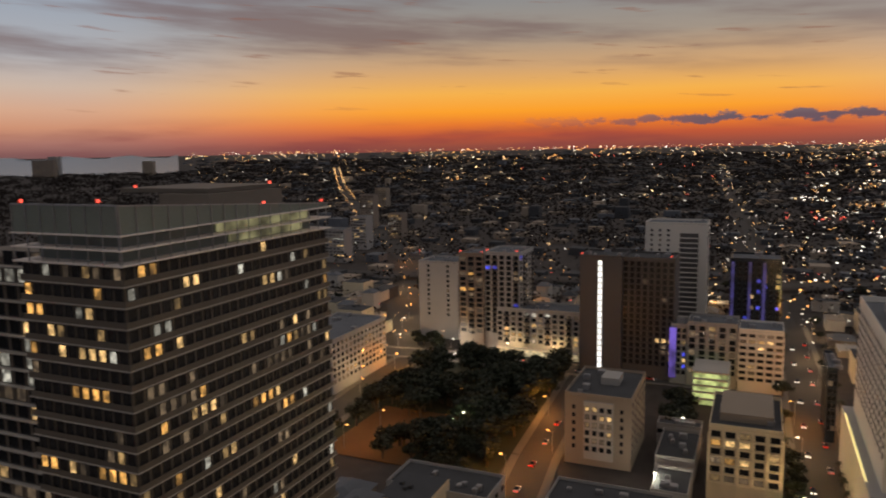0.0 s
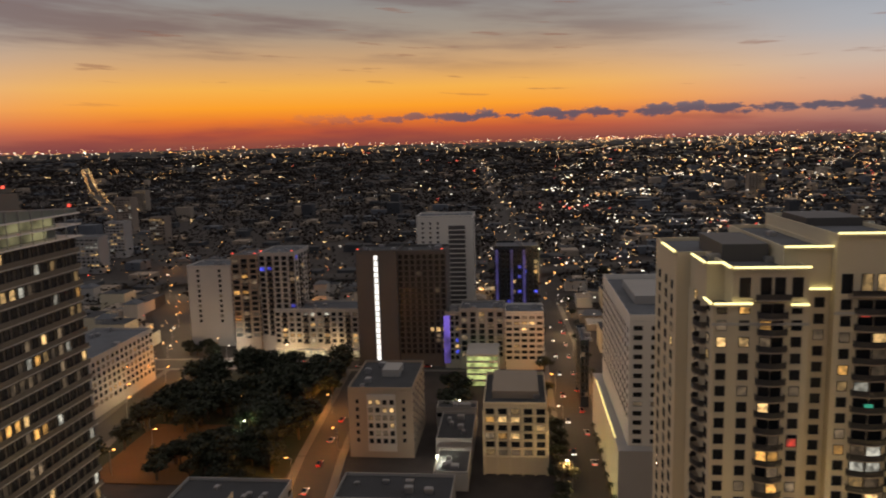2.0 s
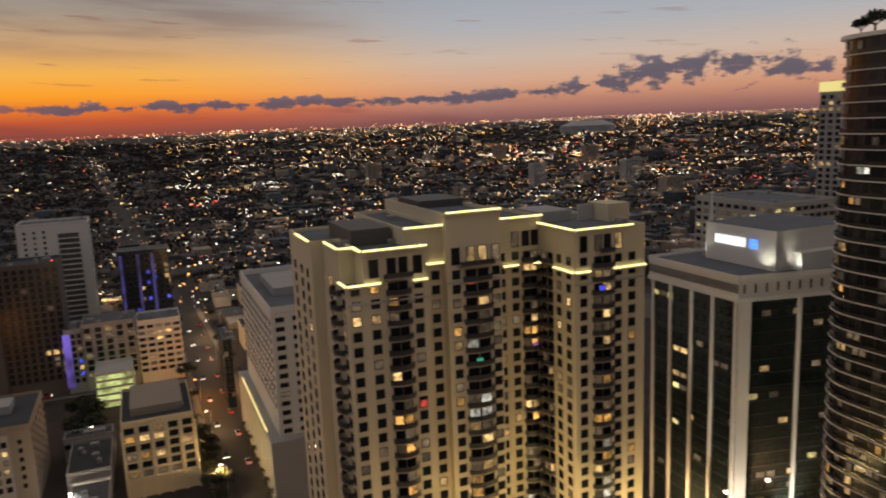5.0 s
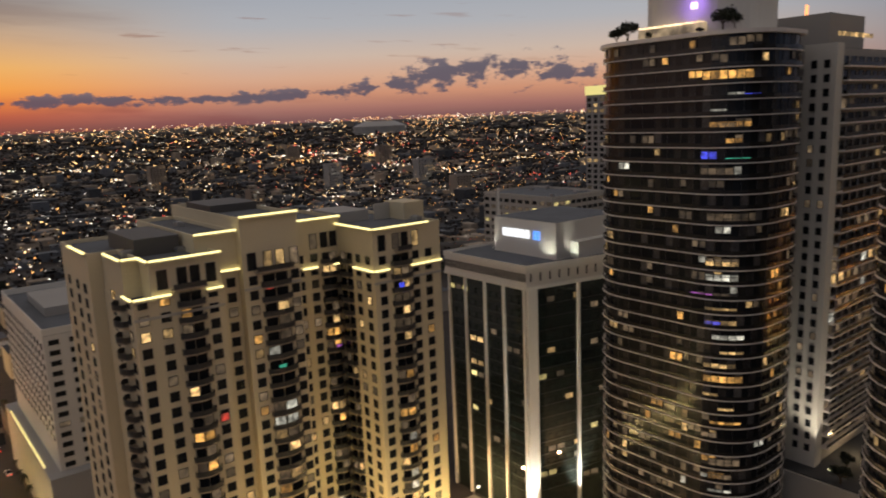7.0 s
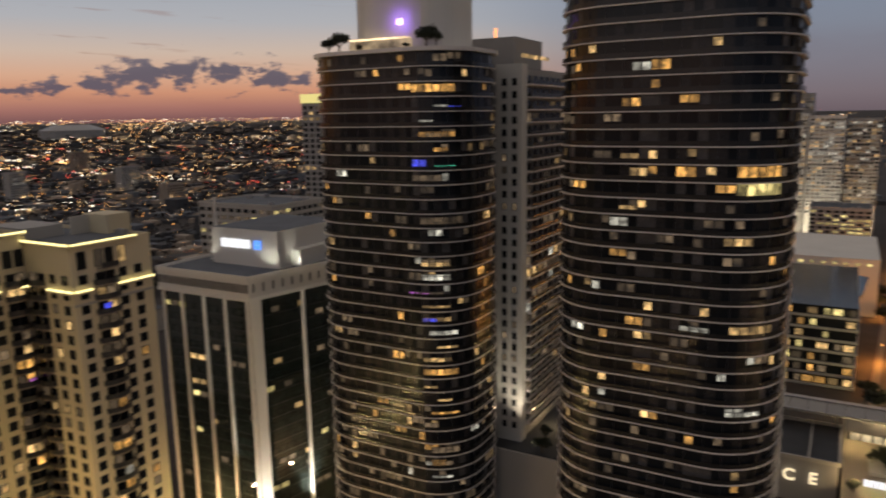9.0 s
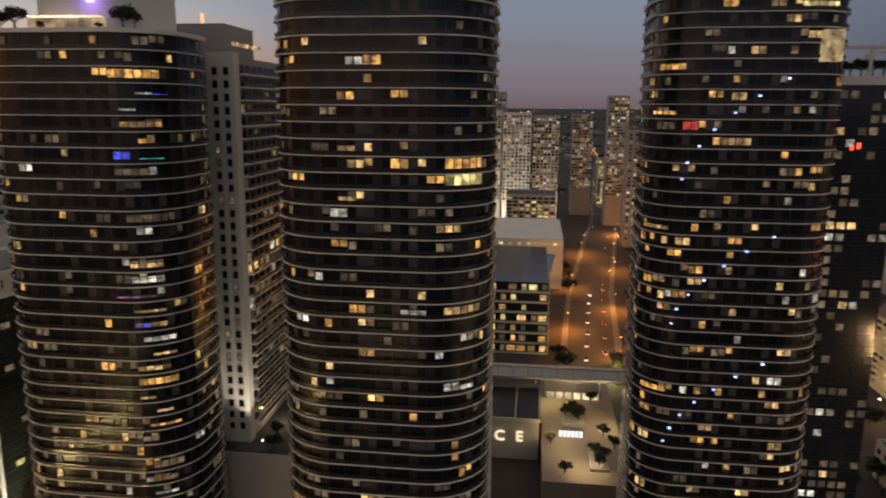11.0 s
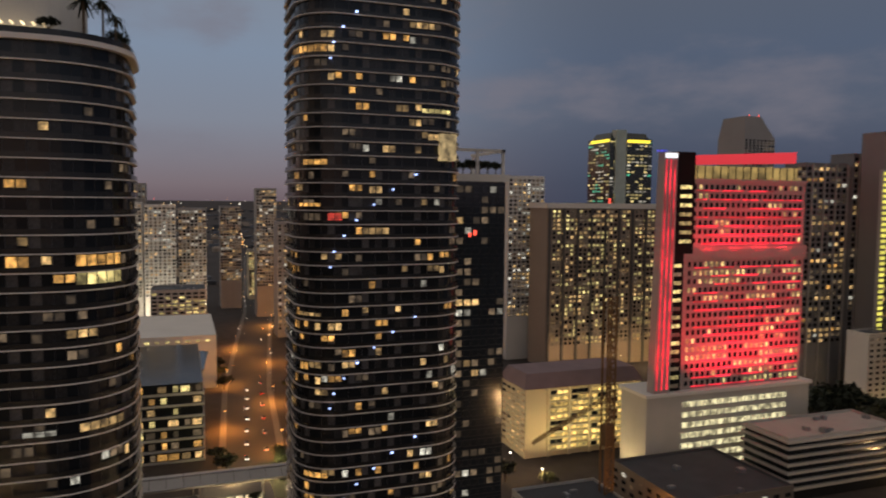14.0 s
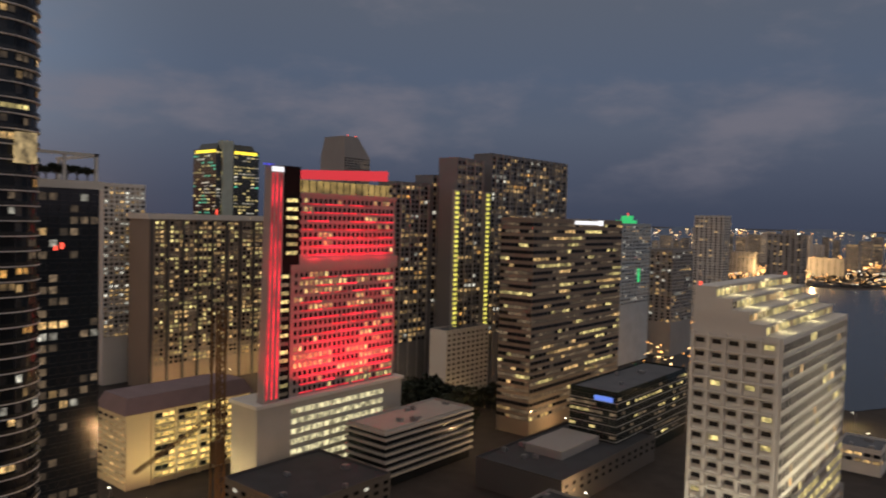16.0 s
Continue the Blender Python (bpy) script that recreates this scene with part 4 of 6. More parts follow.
# ---- generic slab building ----
def slab_building(name, label, x0, x1, y0, y1, z1, mat, step=3.1, mix=HOME, cols=(6, 4), win=(1.6, 1.6), sides="fx", glass=None, band=None, roof=None,
                  units=4, z0=0.0, low=4.0, bars=1, balc=False, limit=12, group="town buildings", cat="building", frame_mat=None, parapet=1.1, run=0.3):
    """Walls, roof with plant, floor bands and a window for every bay. sides: f the -y front, b the +y front, x the -x side, e the +x side."""
    t = thing(name, label, cat, group=group)
    block(t, x0, x1, y0, y1, z0, z1, mat, roof=roof or ROOF)
    if units >= 0:
        roof_kit(t, x0, x1, y0, y1, z1 + 0.12, units, parapet, mat)
    zs = floors(z0 + low, z1 - 0.6, step)
    if band:
        bands(t, x0, x1, y0, y1, [z - 0.15 for z in zs], 0.3, 0.35, band)
    for s in sides:
        p0, p1 = {"f": ((x0, y0), (x1, y0)), "x": ((x0, y1), (x0, y0)), "e": ((x1, y0), (x1, y1)), "b": ((x1, y1), (x0, y1))}[s]
        L = math.dist(p0, p1)
        n = cols[0] if s in "fb" else cols[1]
        windows(t, p0, p1, span(0, L, n), [z + (step - win[1]) * 0.5 for z in zs], min(win[0], L / n - 0.3), win[1], mix, glass=glass, bars=bars, limit=limit, frame_mat=frame_mat, run=run)
        if balc:
            balconies(t, p0, p1, span(0, L, n)[1::3], zs, min(3.4, L / n + 0.4), 1.4)
    return t


# ---- glass tower with the pale crown ----
def crown_tower():
    RND.seed(77)
    t = thing("glass_apartment_tower", "brown apartment tower with banded floors and a pale glass crown", "tower")
    x0, x1, y0, y1 = -104, -83, 75.2, 128
    part("wall", MB().box(x0, x1, y0, y1, 0, 104), UMBER, t)
    part("rear_wing", MB().box(-135, -104, 84, 128, 0, 103), UMBER, t)
    zs = floors(4, 104.5, 3.1)
    slab = MB().box(x0 - 0.2, x1 + 0.7, y0 - 0.7, y1 + 0.3, -0.09, 0.09).mesh("floor_slab", [CONCRETE])
    wing = MB().box(-136, -104.2, 83.2, 128, -0.14, 0.14).mesh("wing_slab", [CONCRETE])
    rail = MB().box(x0, x1 + 0.65, y0 - 0.65, y0 - 0.6, 0.12, 1.05).box(x1 + 0.6, x1 + 0.65, y0 - 0.6, y1, 0.12, 1.05).mesh("rail_glass", [RAILC])
    for z in zs:
        part("floor_slab", slab, None, t, m=Matrix.Translation((0, 0, z)))
        part("wing_slab", wing, None, t, m=Matrix.Translation((0, 0, z)))
        part("rail_glass", rail, None, t, m=Matrix.Translation((0, 0, z)))
    mix = {"warm": 0.07, "amber": 0.025, "cool": 0.03, "dim": 0.09}
    hi = [z for z in zs if z > 48]
    windows(t, (x0, y0), (x1, y0), span(0, 21, 10), [z + 0.5 for z in hi], 1.35, 2.1, mix, glass=GREYPANE, bars=1, limit=60)
    windows(t, (x1, y0), (x1, y1), span(0, 52.8, 24), [z + 0.5 for z in hi], 1.3, 2.1, mix, glass=GREYPANE, bars=1, name="side_window", limit=60)
    windows(t, (-135, 84), (-104, 84), span(0, 31, 9), [z + 0.35 for z in hi], 2.4, 2.3, mix, bars=1, name="wing_window", limit=20)
    # penthouse storeys behind glass, with a parapet that falls towards the far end
    part("penthouse", MB().box(x0 + 1.5, x1 - 2, y0 + 2, y1 - 3, 104, 108.6), GLASSP, t, "recessed glazed penthouse")
    for z in (104.5, 106.7, 108.8):
        part("crown_slab", MB().box(x0 - 0.4, x1 + 1.2, y0 - 1.2, y1 + 0.4, z - 0.12, z + 0.12), SLABW, t)
    part("crown_glass", MB().faces([(x1 + 0.8, y0 - 0.8, 108.9), (x1 + 0.8, y1, 108.9), (x1 + 0.8, y1, 109.6), (x1 + 0.8, y0 - 0.8, 113.1), (x1 + 0.7, y0 - 0.8, 108.9), (x1 + 0.7, y1, 108.9), (x1 + 0.7, y1, 109.6), (x1 + 0.7, y0 - 0.8, 113.1)],
                                   [(0, 1, 2, 3), (7, 6, 5, 4), (3, 2, 6, 7), (0, 3, 7, 4), (1, 5, 6, 2)]), GLASSP, t, "pale glass crown screen")
    part("crown_glass", MB().box(x0, x1 + 0.8, y0 - 0.9, y0 - 0.8, 108.9, 113.1), GLASSP, t, "pale glass crown screen")
    part("crown_rail", MB().box(x0, x1 + 0.9, y0 - 1.0, y0 - 0.75, 113.0, 113.25), METAL, t)
    part("crown_rail", MB().beam((x1 + 0.78, y0 - 0.8, 113.1), (x1 + 0.78, y1, 109.6), 0.22), METAL, t)
    post = MB().box(-0.07, 0.07, -0.07, 0.07, 0, 1).mesh("crown_post", [METAL])
    for i in range(18):
        f = i / 17
        for z0, z1 in ((104.6, 108.7), (108.9, 113.1 - 3.5 * f)):
            part("crown_post", post, None, t, m=Matrix.Translation((x1 + 0.9, y0 - 0.8 + (y1 - y0) * f, z0)) @ Matrix.Diagonal((1, 1, z1 - z0, 1)))
    for i in range(8):
        for z0, z1 in ((104.6, 108.7), (108.9, 113.1)):
            part("crown_post", post, None, t, m=Matrix.Translation((x0 + 3.1 * i, y0 - 0.98, z0)) @ Matrix.Diagonal((1, 1, z1 - z0, 1)))
    part("lit_crown_room", MB().box(x1 - 1.9, x1 - 1.6, y0 + 22, y1 - 4, 106.9, 108.5), glow("crown_room_light", (0.9, 0.82, 0.4), 0.22, 0.2, blotch=0.25), t)
    part("lit_crown_room", MB().box(x1 - 1.9, x1 - 1.6, y0 + 25, y1 - 6, 104.8, 106.4), glow("crown_room_light", (0.9, 0.82, 0.4), 0.2, 0.2, blotch=0.25), t)
    for a, c in ((0, 5), (7, 10), (12.5, 20)):
        part("crown_panel", MB().box(x0 + a, x0 + c, y0 + 0.2, y0 + 0.5, 109.2, 112.2), WHITE, t)
    part("stair_tower", MB().box(-104, -92, 104, 126, 104, 112.8), UMBER, t)
    b = MB().prism([(-116, 106), (-94, 106), (-94, 127), (-116, 127)], 112.9, 113.7)
    part("roof_wing", b, UMBER, t)
    me = MB().box(-0.2, 0.2, -0.2, 0.2, 0, 0.5).mesh("beacon", [REDL])
    for x, y, z in ((-104, 76, 113.2), (-90, 78, 113.2), (-114, 108, 113.7), (-95, 126, 113.7), (-83, 108, 110.8), (-83, 127, 110.0)):
        part("beacon", me, None, t, m=Matrix.Translation((x, y, z)))


crown_tower()


# ---- west: mid-rise town round the park ----
def west_town():
    RND.seed(52)
    # dark slab with the lit stair window
    t = slab_building("dark_apartment_slab", "charcoal apartment slab with a lit white stair window strip", -86, -64, 375, 398, 63, CHARCOAL, sides="", units=4, roof=ROOFD)
    pane = MB().box(-1.0, 1.0, -0.15, 0.1, 0, 2.5).mesh("stair_window", [glow("stair_light", (1.0, 0.97, 0.9), 1.5, 0.15)])
    for z in floors(3, 62, 3.05):
        part("stair_window", pane, None, t, m=Matrix.Translation((-75.3, 375, z)))
    t = slab_building("grey_apartment_slab", "grey apartment slab with rows of dark balconies", -64, -38, 377, 400, 62.5, CHARCOAL, step=3.05, mix={"warm": 0.02, "dim": 0.05}, cols=(8, 4), win=(2.0, 2.2),
                      sides="f", band=CHARCOAL, roof=ROOFD)
    slab_building("white_apartment_tower", "tall white apartment tower with a dark flat panel for a shaded balcony recess", -66, -29, 470, 495, 71.5, WHITE, mix={"warm": 0.04, "dim": 0.1}, cols=(3, 4), win=(1.4, 1.4), sides="e")
    t = [o for o in scene.objects if o.name.startswith("white_apartment_tower")][-1]
    # no real recess: its shade is a dark sheet set on the wall
    part("recess", MB().box(-45, -34, 469.6, 470, 6, 66), CHARCOAL, t, "dark flat panel for a shaded balcony recess")
    bands_me = MB().box(-45, -34, 468.6, 469.9, 0, 0.5).mesh("balcony_slab", [WHITE])
    for z in floors(4, 66, 3.1):
        part("balcony_slab", bands_me, None, t, m=Matrix.Translation((0, 0, z)))
    windows(t, (-66, 470), (-29, 470), [4, 9, 14], floors(30, 70, 3.1), 1.2, 1.3, {"warm": 0.05, "dim": 0.1})
    # purple-lit tower
    t = slab_building("blue_lit_tower", "glass apartment tower washed in blue and purple light", -14, 12.5, 440, 465, 55, GLASSB, mix={"warm": 0.07, "blue": 0.06, "dim": 0.1}, cols=(8, 4), win=(1.8, 2.0), sides="fx", roof=ROOF)
    # blue-violet light wash on the tower put into glowing fins
    vio = glow("violet_wash_glow", (0.22, 0.18, 0.85), 0.14, 0.2, sampled=True, blotch=0.15)
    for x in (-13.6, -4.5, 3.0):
        part("light_fin", MB().box(x, x + 1.6, 439.4, 439.9, 4, 54), vio, t, "fin glowing blue-violet in place of a light wash")
    slab_building("white_office_block", "white mid-rise block with banded balconies", -7, 13, 372, 392, 30.5, WHITE, mix={"warm": 0.06, "dim": 0.15}, cols=(5, 3), win=(2.8, 1.4), sides="fx", band=WHITE)
    slab_building("grey_office_block", "grey mid-rise block with tall vertical windows", -31, -7.5, 373, 392, 32, GREY, mix={"warm": 0.04, "dim": 0.12}, cols=(5, 3), win=(2.6, 2.2), sides="f")
    t = slab_building("violet_lit_block", "mid-rise block with violet light on its corner", -39, -31.3, 374, 390, 30, GREY, mix={"blue": 0.15, "warm": 0.15}, cols=(3, 3), win=(1.6, 2.0), sides="f")
    # violet light on the corner put into an emissive panel
    part("violet_wall", MB().box(-39.6, -36.4, 373.4, 373.9, 3, 29), glow("violet_wall_glow", (0.3, 0.18, 1.0), 0.4, 0.1, sampled=True, blotch=0.1), t, "wall panel with violet light put into its glow")
    # parking deck glowing green-yellow
    t = thing("parking_deck", "open parking deck with greenish yellow lit levels", "parking deck")
    gl = glow("deck_light", (0.75, 0.85, 0.3), 0.5, 0.3, blotch=0.3)
    for k in range(5):
        part("deck_slab", MB().box(-26, -10, 345, 366, 3.2 * k + 2.6, 3.2 * k + 3.5), CONCRETE, t)
        part("lit_level", MB().box(-25.5, -10.5, 345.6, 365.5, 3.2 * k + (0.2 if k == 0 else 0.3), 3.2 * k + 2.6), gl, t)
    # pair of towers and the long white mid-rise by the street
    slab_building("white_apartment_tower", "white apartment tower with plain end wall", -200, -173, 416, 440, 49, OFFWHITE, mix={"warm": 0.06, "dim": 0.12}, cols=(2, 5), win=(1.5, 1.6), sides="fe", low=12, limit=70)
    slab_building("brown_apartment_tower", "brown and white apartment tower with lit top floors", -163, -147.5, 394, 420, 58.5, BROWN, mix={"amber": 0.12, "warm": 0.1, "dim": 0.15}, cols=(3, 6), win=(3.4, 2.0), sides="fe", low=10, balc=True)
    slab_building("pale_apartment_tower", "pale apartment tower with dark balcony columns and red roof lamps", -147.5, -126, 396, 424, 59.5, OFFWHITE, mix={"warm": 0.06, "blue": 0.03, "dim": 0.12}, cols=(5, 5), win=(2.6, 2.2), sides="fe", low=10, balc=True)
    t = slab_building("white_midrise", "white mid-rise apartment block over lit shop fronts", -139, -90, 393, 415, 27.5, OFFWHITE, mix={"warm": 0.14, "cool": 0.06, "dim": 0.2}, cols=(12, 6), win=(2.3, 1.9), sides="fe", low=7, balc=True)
    for x0, y0, z0 in ((-162, 395, 58.6), (-149, 395, 58.6), (-146, 397, 59.6), (-128, 397, 59.6), (-85, 376, 63.1), (-40, 378, 62.6)):
        beacon = thing("roof_beacon", "small red warning lamp on a flat roof", "lamp", x0, y0, z0, "red roof lamps")
        stem = part("stem", MB().box(-0.08, 0.08, -0.08, 0.08, 0, 1.5), METAL, beacon)
        part("lens", MB().box(-0.35, 0.35, -0.35, 0.35, 1.5, 2.1), REDL, stem, "red lamp lens")
    shop = glow("shop_front_light", (1.0, 0.8, 0.45), 0.6, 0.5, blotch=0.4)
    for i in range(12):
        part("shop_front", MB().box(-138.4 + i * 4.05, -135 + i * 4.05, 392.6, 392.95, 0.5, 4.4), shop, t, "brightly lit shop front")
    part("canopy", MB().box(-139, -90, 390.4, 393, 4.8, 5.2), WHITE, t)
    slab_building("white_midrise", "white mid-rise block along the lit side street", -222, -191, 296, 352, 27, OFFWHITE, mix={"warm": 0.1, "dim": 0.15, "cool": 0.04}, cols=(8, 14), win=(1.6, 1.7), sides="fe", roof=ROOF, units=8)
    slab_building("grey_apartment_tower", "grey slab tower behind the charcoal slab", -100, -88, 455, 480, 49, GREY, mix={"warm": 0.03, "cool": 0.03, "dim": 0.1}, cols=(4, 4), win=(1.8, 1.6), sides="fe")
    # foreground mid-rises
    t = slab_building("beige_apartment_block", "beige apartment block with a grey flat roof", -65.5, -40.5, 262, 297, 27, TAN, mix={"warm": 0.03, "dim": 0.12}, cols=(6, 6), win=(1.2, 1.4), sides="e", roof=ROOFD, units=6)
    part("corner_bay", MB().box(-58, -47, 260.8, 262, 3, 25.5), CONCRETE, t)
    windows(t, (-58, 260.8), (-47, 260.8), span(0, 11, 4), floors(5, 25, 3.1), 1.5, 1.7, {"warm": 0.25, "dim": 0.2}, name="bay_window")
    windows(t, (-65.5, 262), (-40.5, 262), [3.5, 21.5], floors(5, 25, 3.1), 1.1, 1.4, {"dim": 0.1}, name="bay_window")
    part("stair_head", MB().box(-55, -48, 278, 288, 27, 30), GREY, t)
    t = slab_building("cream_apartment_block", "cream apartment block with framed loggias and lit rooms", -13, 9.8, 250, 285, 26, STUCCO, mix={"warm": 0.22, "amber": 0.12, "dim": 0.2}, cols=(5, 5), win=(2.9, 1.9), sides="fe", roof=ROOFD, units=5)
    for x in (-13.3, -8.6, -4, 0.6, 5.1, 9.4):
        part("pilaster", MB().box(x, x + 0.9, 249.1, 250, 0, 24), STUCCO, t)
    for z in floors(4, 25.5, 3.1):
        part("loggia_slab", MB().box(-13.3, 10.2, 249.2, 249.95, z - 0.3, z + 0.1), STUCCO, t)
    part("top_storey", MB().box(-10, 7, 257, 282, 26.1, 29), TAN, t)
    # white tower behind the cream towers
    t = slab_building("white_apartment_tower", "white apartment tower with a yellow lit side wall", 34.5, 62, 226, 296, 63, WHITE, mix={"warm": 0.02, "dim": 0.08}, cols=(5, 12), win=(2.6, 1.3), sides="f", roof=ROOF, units=8, parapet=2.0)
    windows(t, (34.5, 296), (34.5, 226), span(0, 70, 14), floors(28, 62, 3.1), 1.4, 1.6, {"warm": 0.05, "dim": 0.1}, name="side_window")
    part("podium", MB().box(31, 64, 222, 300, 0, 22), GREY, t)
    part("terrace_light", MB().box(31, 31.5, 232, 290, 22.0, 22.5), glow("terrace_strip", (1.0, 0.8, 0.3), 1.0, 0.1, sampled=True), t)
    for y in (232, 250, 268):
        up_light("side_wall_flood", 28.5, y, 1.0, 32, y + 1, 16, 5000, (1.0, 0.78, 0.2), 90)
    part("roof_room", MB().box(40, 56, 250, 280, 63, 66), GREY, t)
    slab_building("narrow_blue_block", "narrow dark block with a blue lit edge", 27.5, 31, 318, 345, 30, GLASSB, mix={"blue": 0.14, "dim": 0.15}, cols=(2, 8), win=(1.4, 2.0), sides="fx")


west_town()


# ---- park ----
def park():
    RND.seed(8)
    tagged(part("park_lawn", MB().box(-168, -86, 240, 368, -0.2, 0.05), GRASS), "dark park lawn under trees", "lawn", kind="structure")
    tagged(part("park_soil", MB().box(-160, -122, 236, 292, -0.1, 0.09), SOIL), "bare orange-lit sports ground in the park", "ground", kind="structure")
    for _ in range(112):
        x, y = RND.uniform(-166, -90), RND.uniform(244, 368)
        if -158 < x < -124 and y < 284:
            continue
        tree_at(x, y, 0, RND.uniform(9, 15))
    for _ in range(26):
        tree_at(RND.uniform(-135, -88), RND.uniform(236, 262), 0, RND.uniform(5, 10))
    for i in range(14):
        tree_at(36 if i % 2 else 13, 300 + i * 17, 0, RND.uniform(6, 10), kind="palm" if i % 3 == 0 else None)
    for i in range(9):
        tree_at(14.5 + RND.uniform(-1, 1), 214 + i * 9, 0, RND.uniform(6, 10))
        tree_at(30.0, 216 + i * 9, 0, RND.uniform(5, 8), kind="palm")
    for _ in range(14):
        tree_at(RND.uniform(-36, -24), RND.uniform(300, 340), 0, RND.uniform(6, 11))
    for _ in range(10):
        tree_at(RND.uniform(-200, -172), RND.uniform(388, 410), 0, RND.uniform(5, 9))


park()


# ---- street lamps and added fill lamps ----
def street_and_fill_lamp(x, y, h, color_mat, power, color, turn=0.0, lit=True):
    t = thing("street_and_fill_lamp", "tall lit lamp on a grey pole, street lighting and added fill", "street lamp", x, y, 0.06, "street lamps")
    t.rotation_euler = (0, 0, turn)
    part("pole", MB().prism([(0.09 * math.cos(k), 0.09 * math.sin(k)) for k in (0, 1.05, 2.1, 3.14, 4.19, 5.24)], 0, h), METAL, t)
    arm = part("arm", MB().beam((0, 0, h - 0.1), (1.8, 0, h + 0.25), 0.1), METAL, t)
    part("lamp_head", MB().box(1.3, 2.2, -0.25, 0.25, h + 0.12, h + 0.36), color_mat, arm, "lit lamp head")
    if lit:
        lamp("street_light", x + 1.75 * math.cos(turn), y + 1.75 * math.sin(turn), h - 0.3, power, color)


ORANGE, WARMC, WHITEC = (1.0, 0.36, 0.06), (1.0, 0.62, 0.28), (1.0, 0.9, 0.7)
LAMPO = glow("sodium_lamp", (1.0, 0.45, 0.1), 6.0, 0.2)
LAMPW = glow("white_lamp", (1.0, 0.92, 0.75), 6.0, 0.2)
# lamps of lit streets, some strong ones added to brighten far roofs
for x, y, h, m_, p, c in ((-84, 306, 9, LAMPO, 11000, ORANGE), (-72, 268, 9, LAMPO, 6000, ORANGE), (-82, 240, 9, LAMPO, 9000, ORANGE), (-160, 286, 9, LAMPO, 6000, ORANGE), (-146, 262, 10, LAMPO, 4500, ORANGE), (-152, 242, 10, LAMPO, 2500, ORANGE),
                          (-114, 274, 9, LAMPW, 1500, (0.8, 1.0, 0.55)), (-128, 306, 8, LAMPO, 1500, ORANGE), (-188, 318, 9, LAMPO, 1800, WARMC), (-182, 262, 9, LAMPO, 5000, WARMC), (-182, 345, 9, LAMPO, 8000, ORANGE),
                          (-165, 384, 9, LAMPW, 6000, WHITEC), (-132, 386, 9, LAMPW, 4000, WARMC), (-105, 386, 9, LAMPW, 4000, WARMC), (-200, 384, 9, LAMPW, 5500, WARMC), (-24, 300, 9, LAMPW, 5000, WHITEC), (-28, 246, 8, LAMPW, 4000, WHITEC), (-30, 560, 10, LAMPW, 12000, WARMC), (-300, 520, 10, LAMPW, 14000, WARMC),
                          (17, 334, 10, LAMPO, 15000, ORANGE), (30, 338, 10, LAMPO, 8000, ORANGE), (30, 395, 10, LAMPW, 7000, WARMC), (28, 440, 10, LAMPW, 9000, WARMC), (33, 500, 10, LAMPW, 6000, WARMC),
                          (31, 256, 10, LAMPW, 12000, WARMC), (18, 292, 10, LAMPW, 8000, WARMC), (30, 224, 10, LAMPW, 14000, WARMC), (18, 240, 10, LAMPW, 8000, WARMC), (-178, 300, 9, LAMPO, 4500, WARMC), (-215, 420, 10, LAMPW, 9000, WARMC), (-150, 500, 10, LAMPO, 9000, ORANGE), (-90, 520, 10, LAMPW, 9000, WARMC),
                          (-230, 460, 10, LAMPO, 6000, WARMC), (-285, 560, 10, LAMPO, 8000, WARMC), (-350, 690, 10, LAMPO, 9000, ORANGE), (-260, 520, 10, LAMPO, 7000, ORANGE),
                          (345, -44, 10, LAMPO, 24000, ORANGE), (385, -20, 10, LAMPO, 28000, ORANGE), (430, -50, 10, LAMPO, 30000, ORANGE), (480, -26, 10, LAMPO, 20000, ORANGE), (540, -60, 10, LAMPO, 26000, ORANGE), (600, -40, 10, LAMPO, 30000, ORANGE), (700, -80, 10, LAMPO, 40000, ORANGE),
                          # unseen lamps at the foot of the near towers, added to brighten their walls
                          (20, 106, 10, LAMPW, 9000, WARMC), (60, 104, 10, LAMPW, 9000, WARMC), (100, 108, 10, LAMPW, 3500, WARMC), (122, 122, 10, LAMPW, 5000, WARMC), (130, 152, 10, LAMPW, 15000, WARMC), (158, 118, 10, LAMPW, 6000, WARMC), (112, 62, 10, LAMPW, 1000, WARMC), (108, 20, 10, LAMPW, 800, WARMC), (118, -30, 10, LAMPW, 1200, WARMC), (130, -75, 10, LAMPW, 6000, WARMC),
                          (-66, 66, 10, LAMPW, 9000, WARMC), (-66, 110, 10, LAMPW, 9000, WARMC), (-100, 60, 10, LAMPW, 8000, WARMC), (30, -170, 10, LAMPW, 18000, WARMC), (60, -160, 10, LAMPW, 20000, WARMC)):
    street_and_fill_lamp(x, y, h, m_, p, c, 0.0 if x < -100 or x > 20 else 3.14)


# ---- north: shopping centre and avenue seen between the dark towers ----
def north_town():
    RND.seed(61)
    t = thing("cinema_block", "dark roofed block with lit letters on its wall", "building")
    block(t, 235, 266, -4, 40, 0, 14, GREY, roof=ROOFD)
    part("parapet", MB().box(235, 266, -4.6, -4.0, 14, 15.2).box(234.4, 235, -4.6, 40, 14, 15.2).box(265.4, 266, -4, 40, 14, 15.2).box(235.1, 265.3, 4, 4.5, 14.2, 15.2), CONCRETE, t)
    letters("C E", 5.2, glow("wall_letter_light", (1.0, 0.8, 0.5), 1.1, 0.1), t, facing((234.3, 11.2, 7.0), (0, -1)), "wall_letter", 0.3)
    t = thing("glass_canopy", "long folded grey canopy roof over the arcade", "canopy")
    for k in range(14):
        y = 34 - k * 5.6
        b = MB()
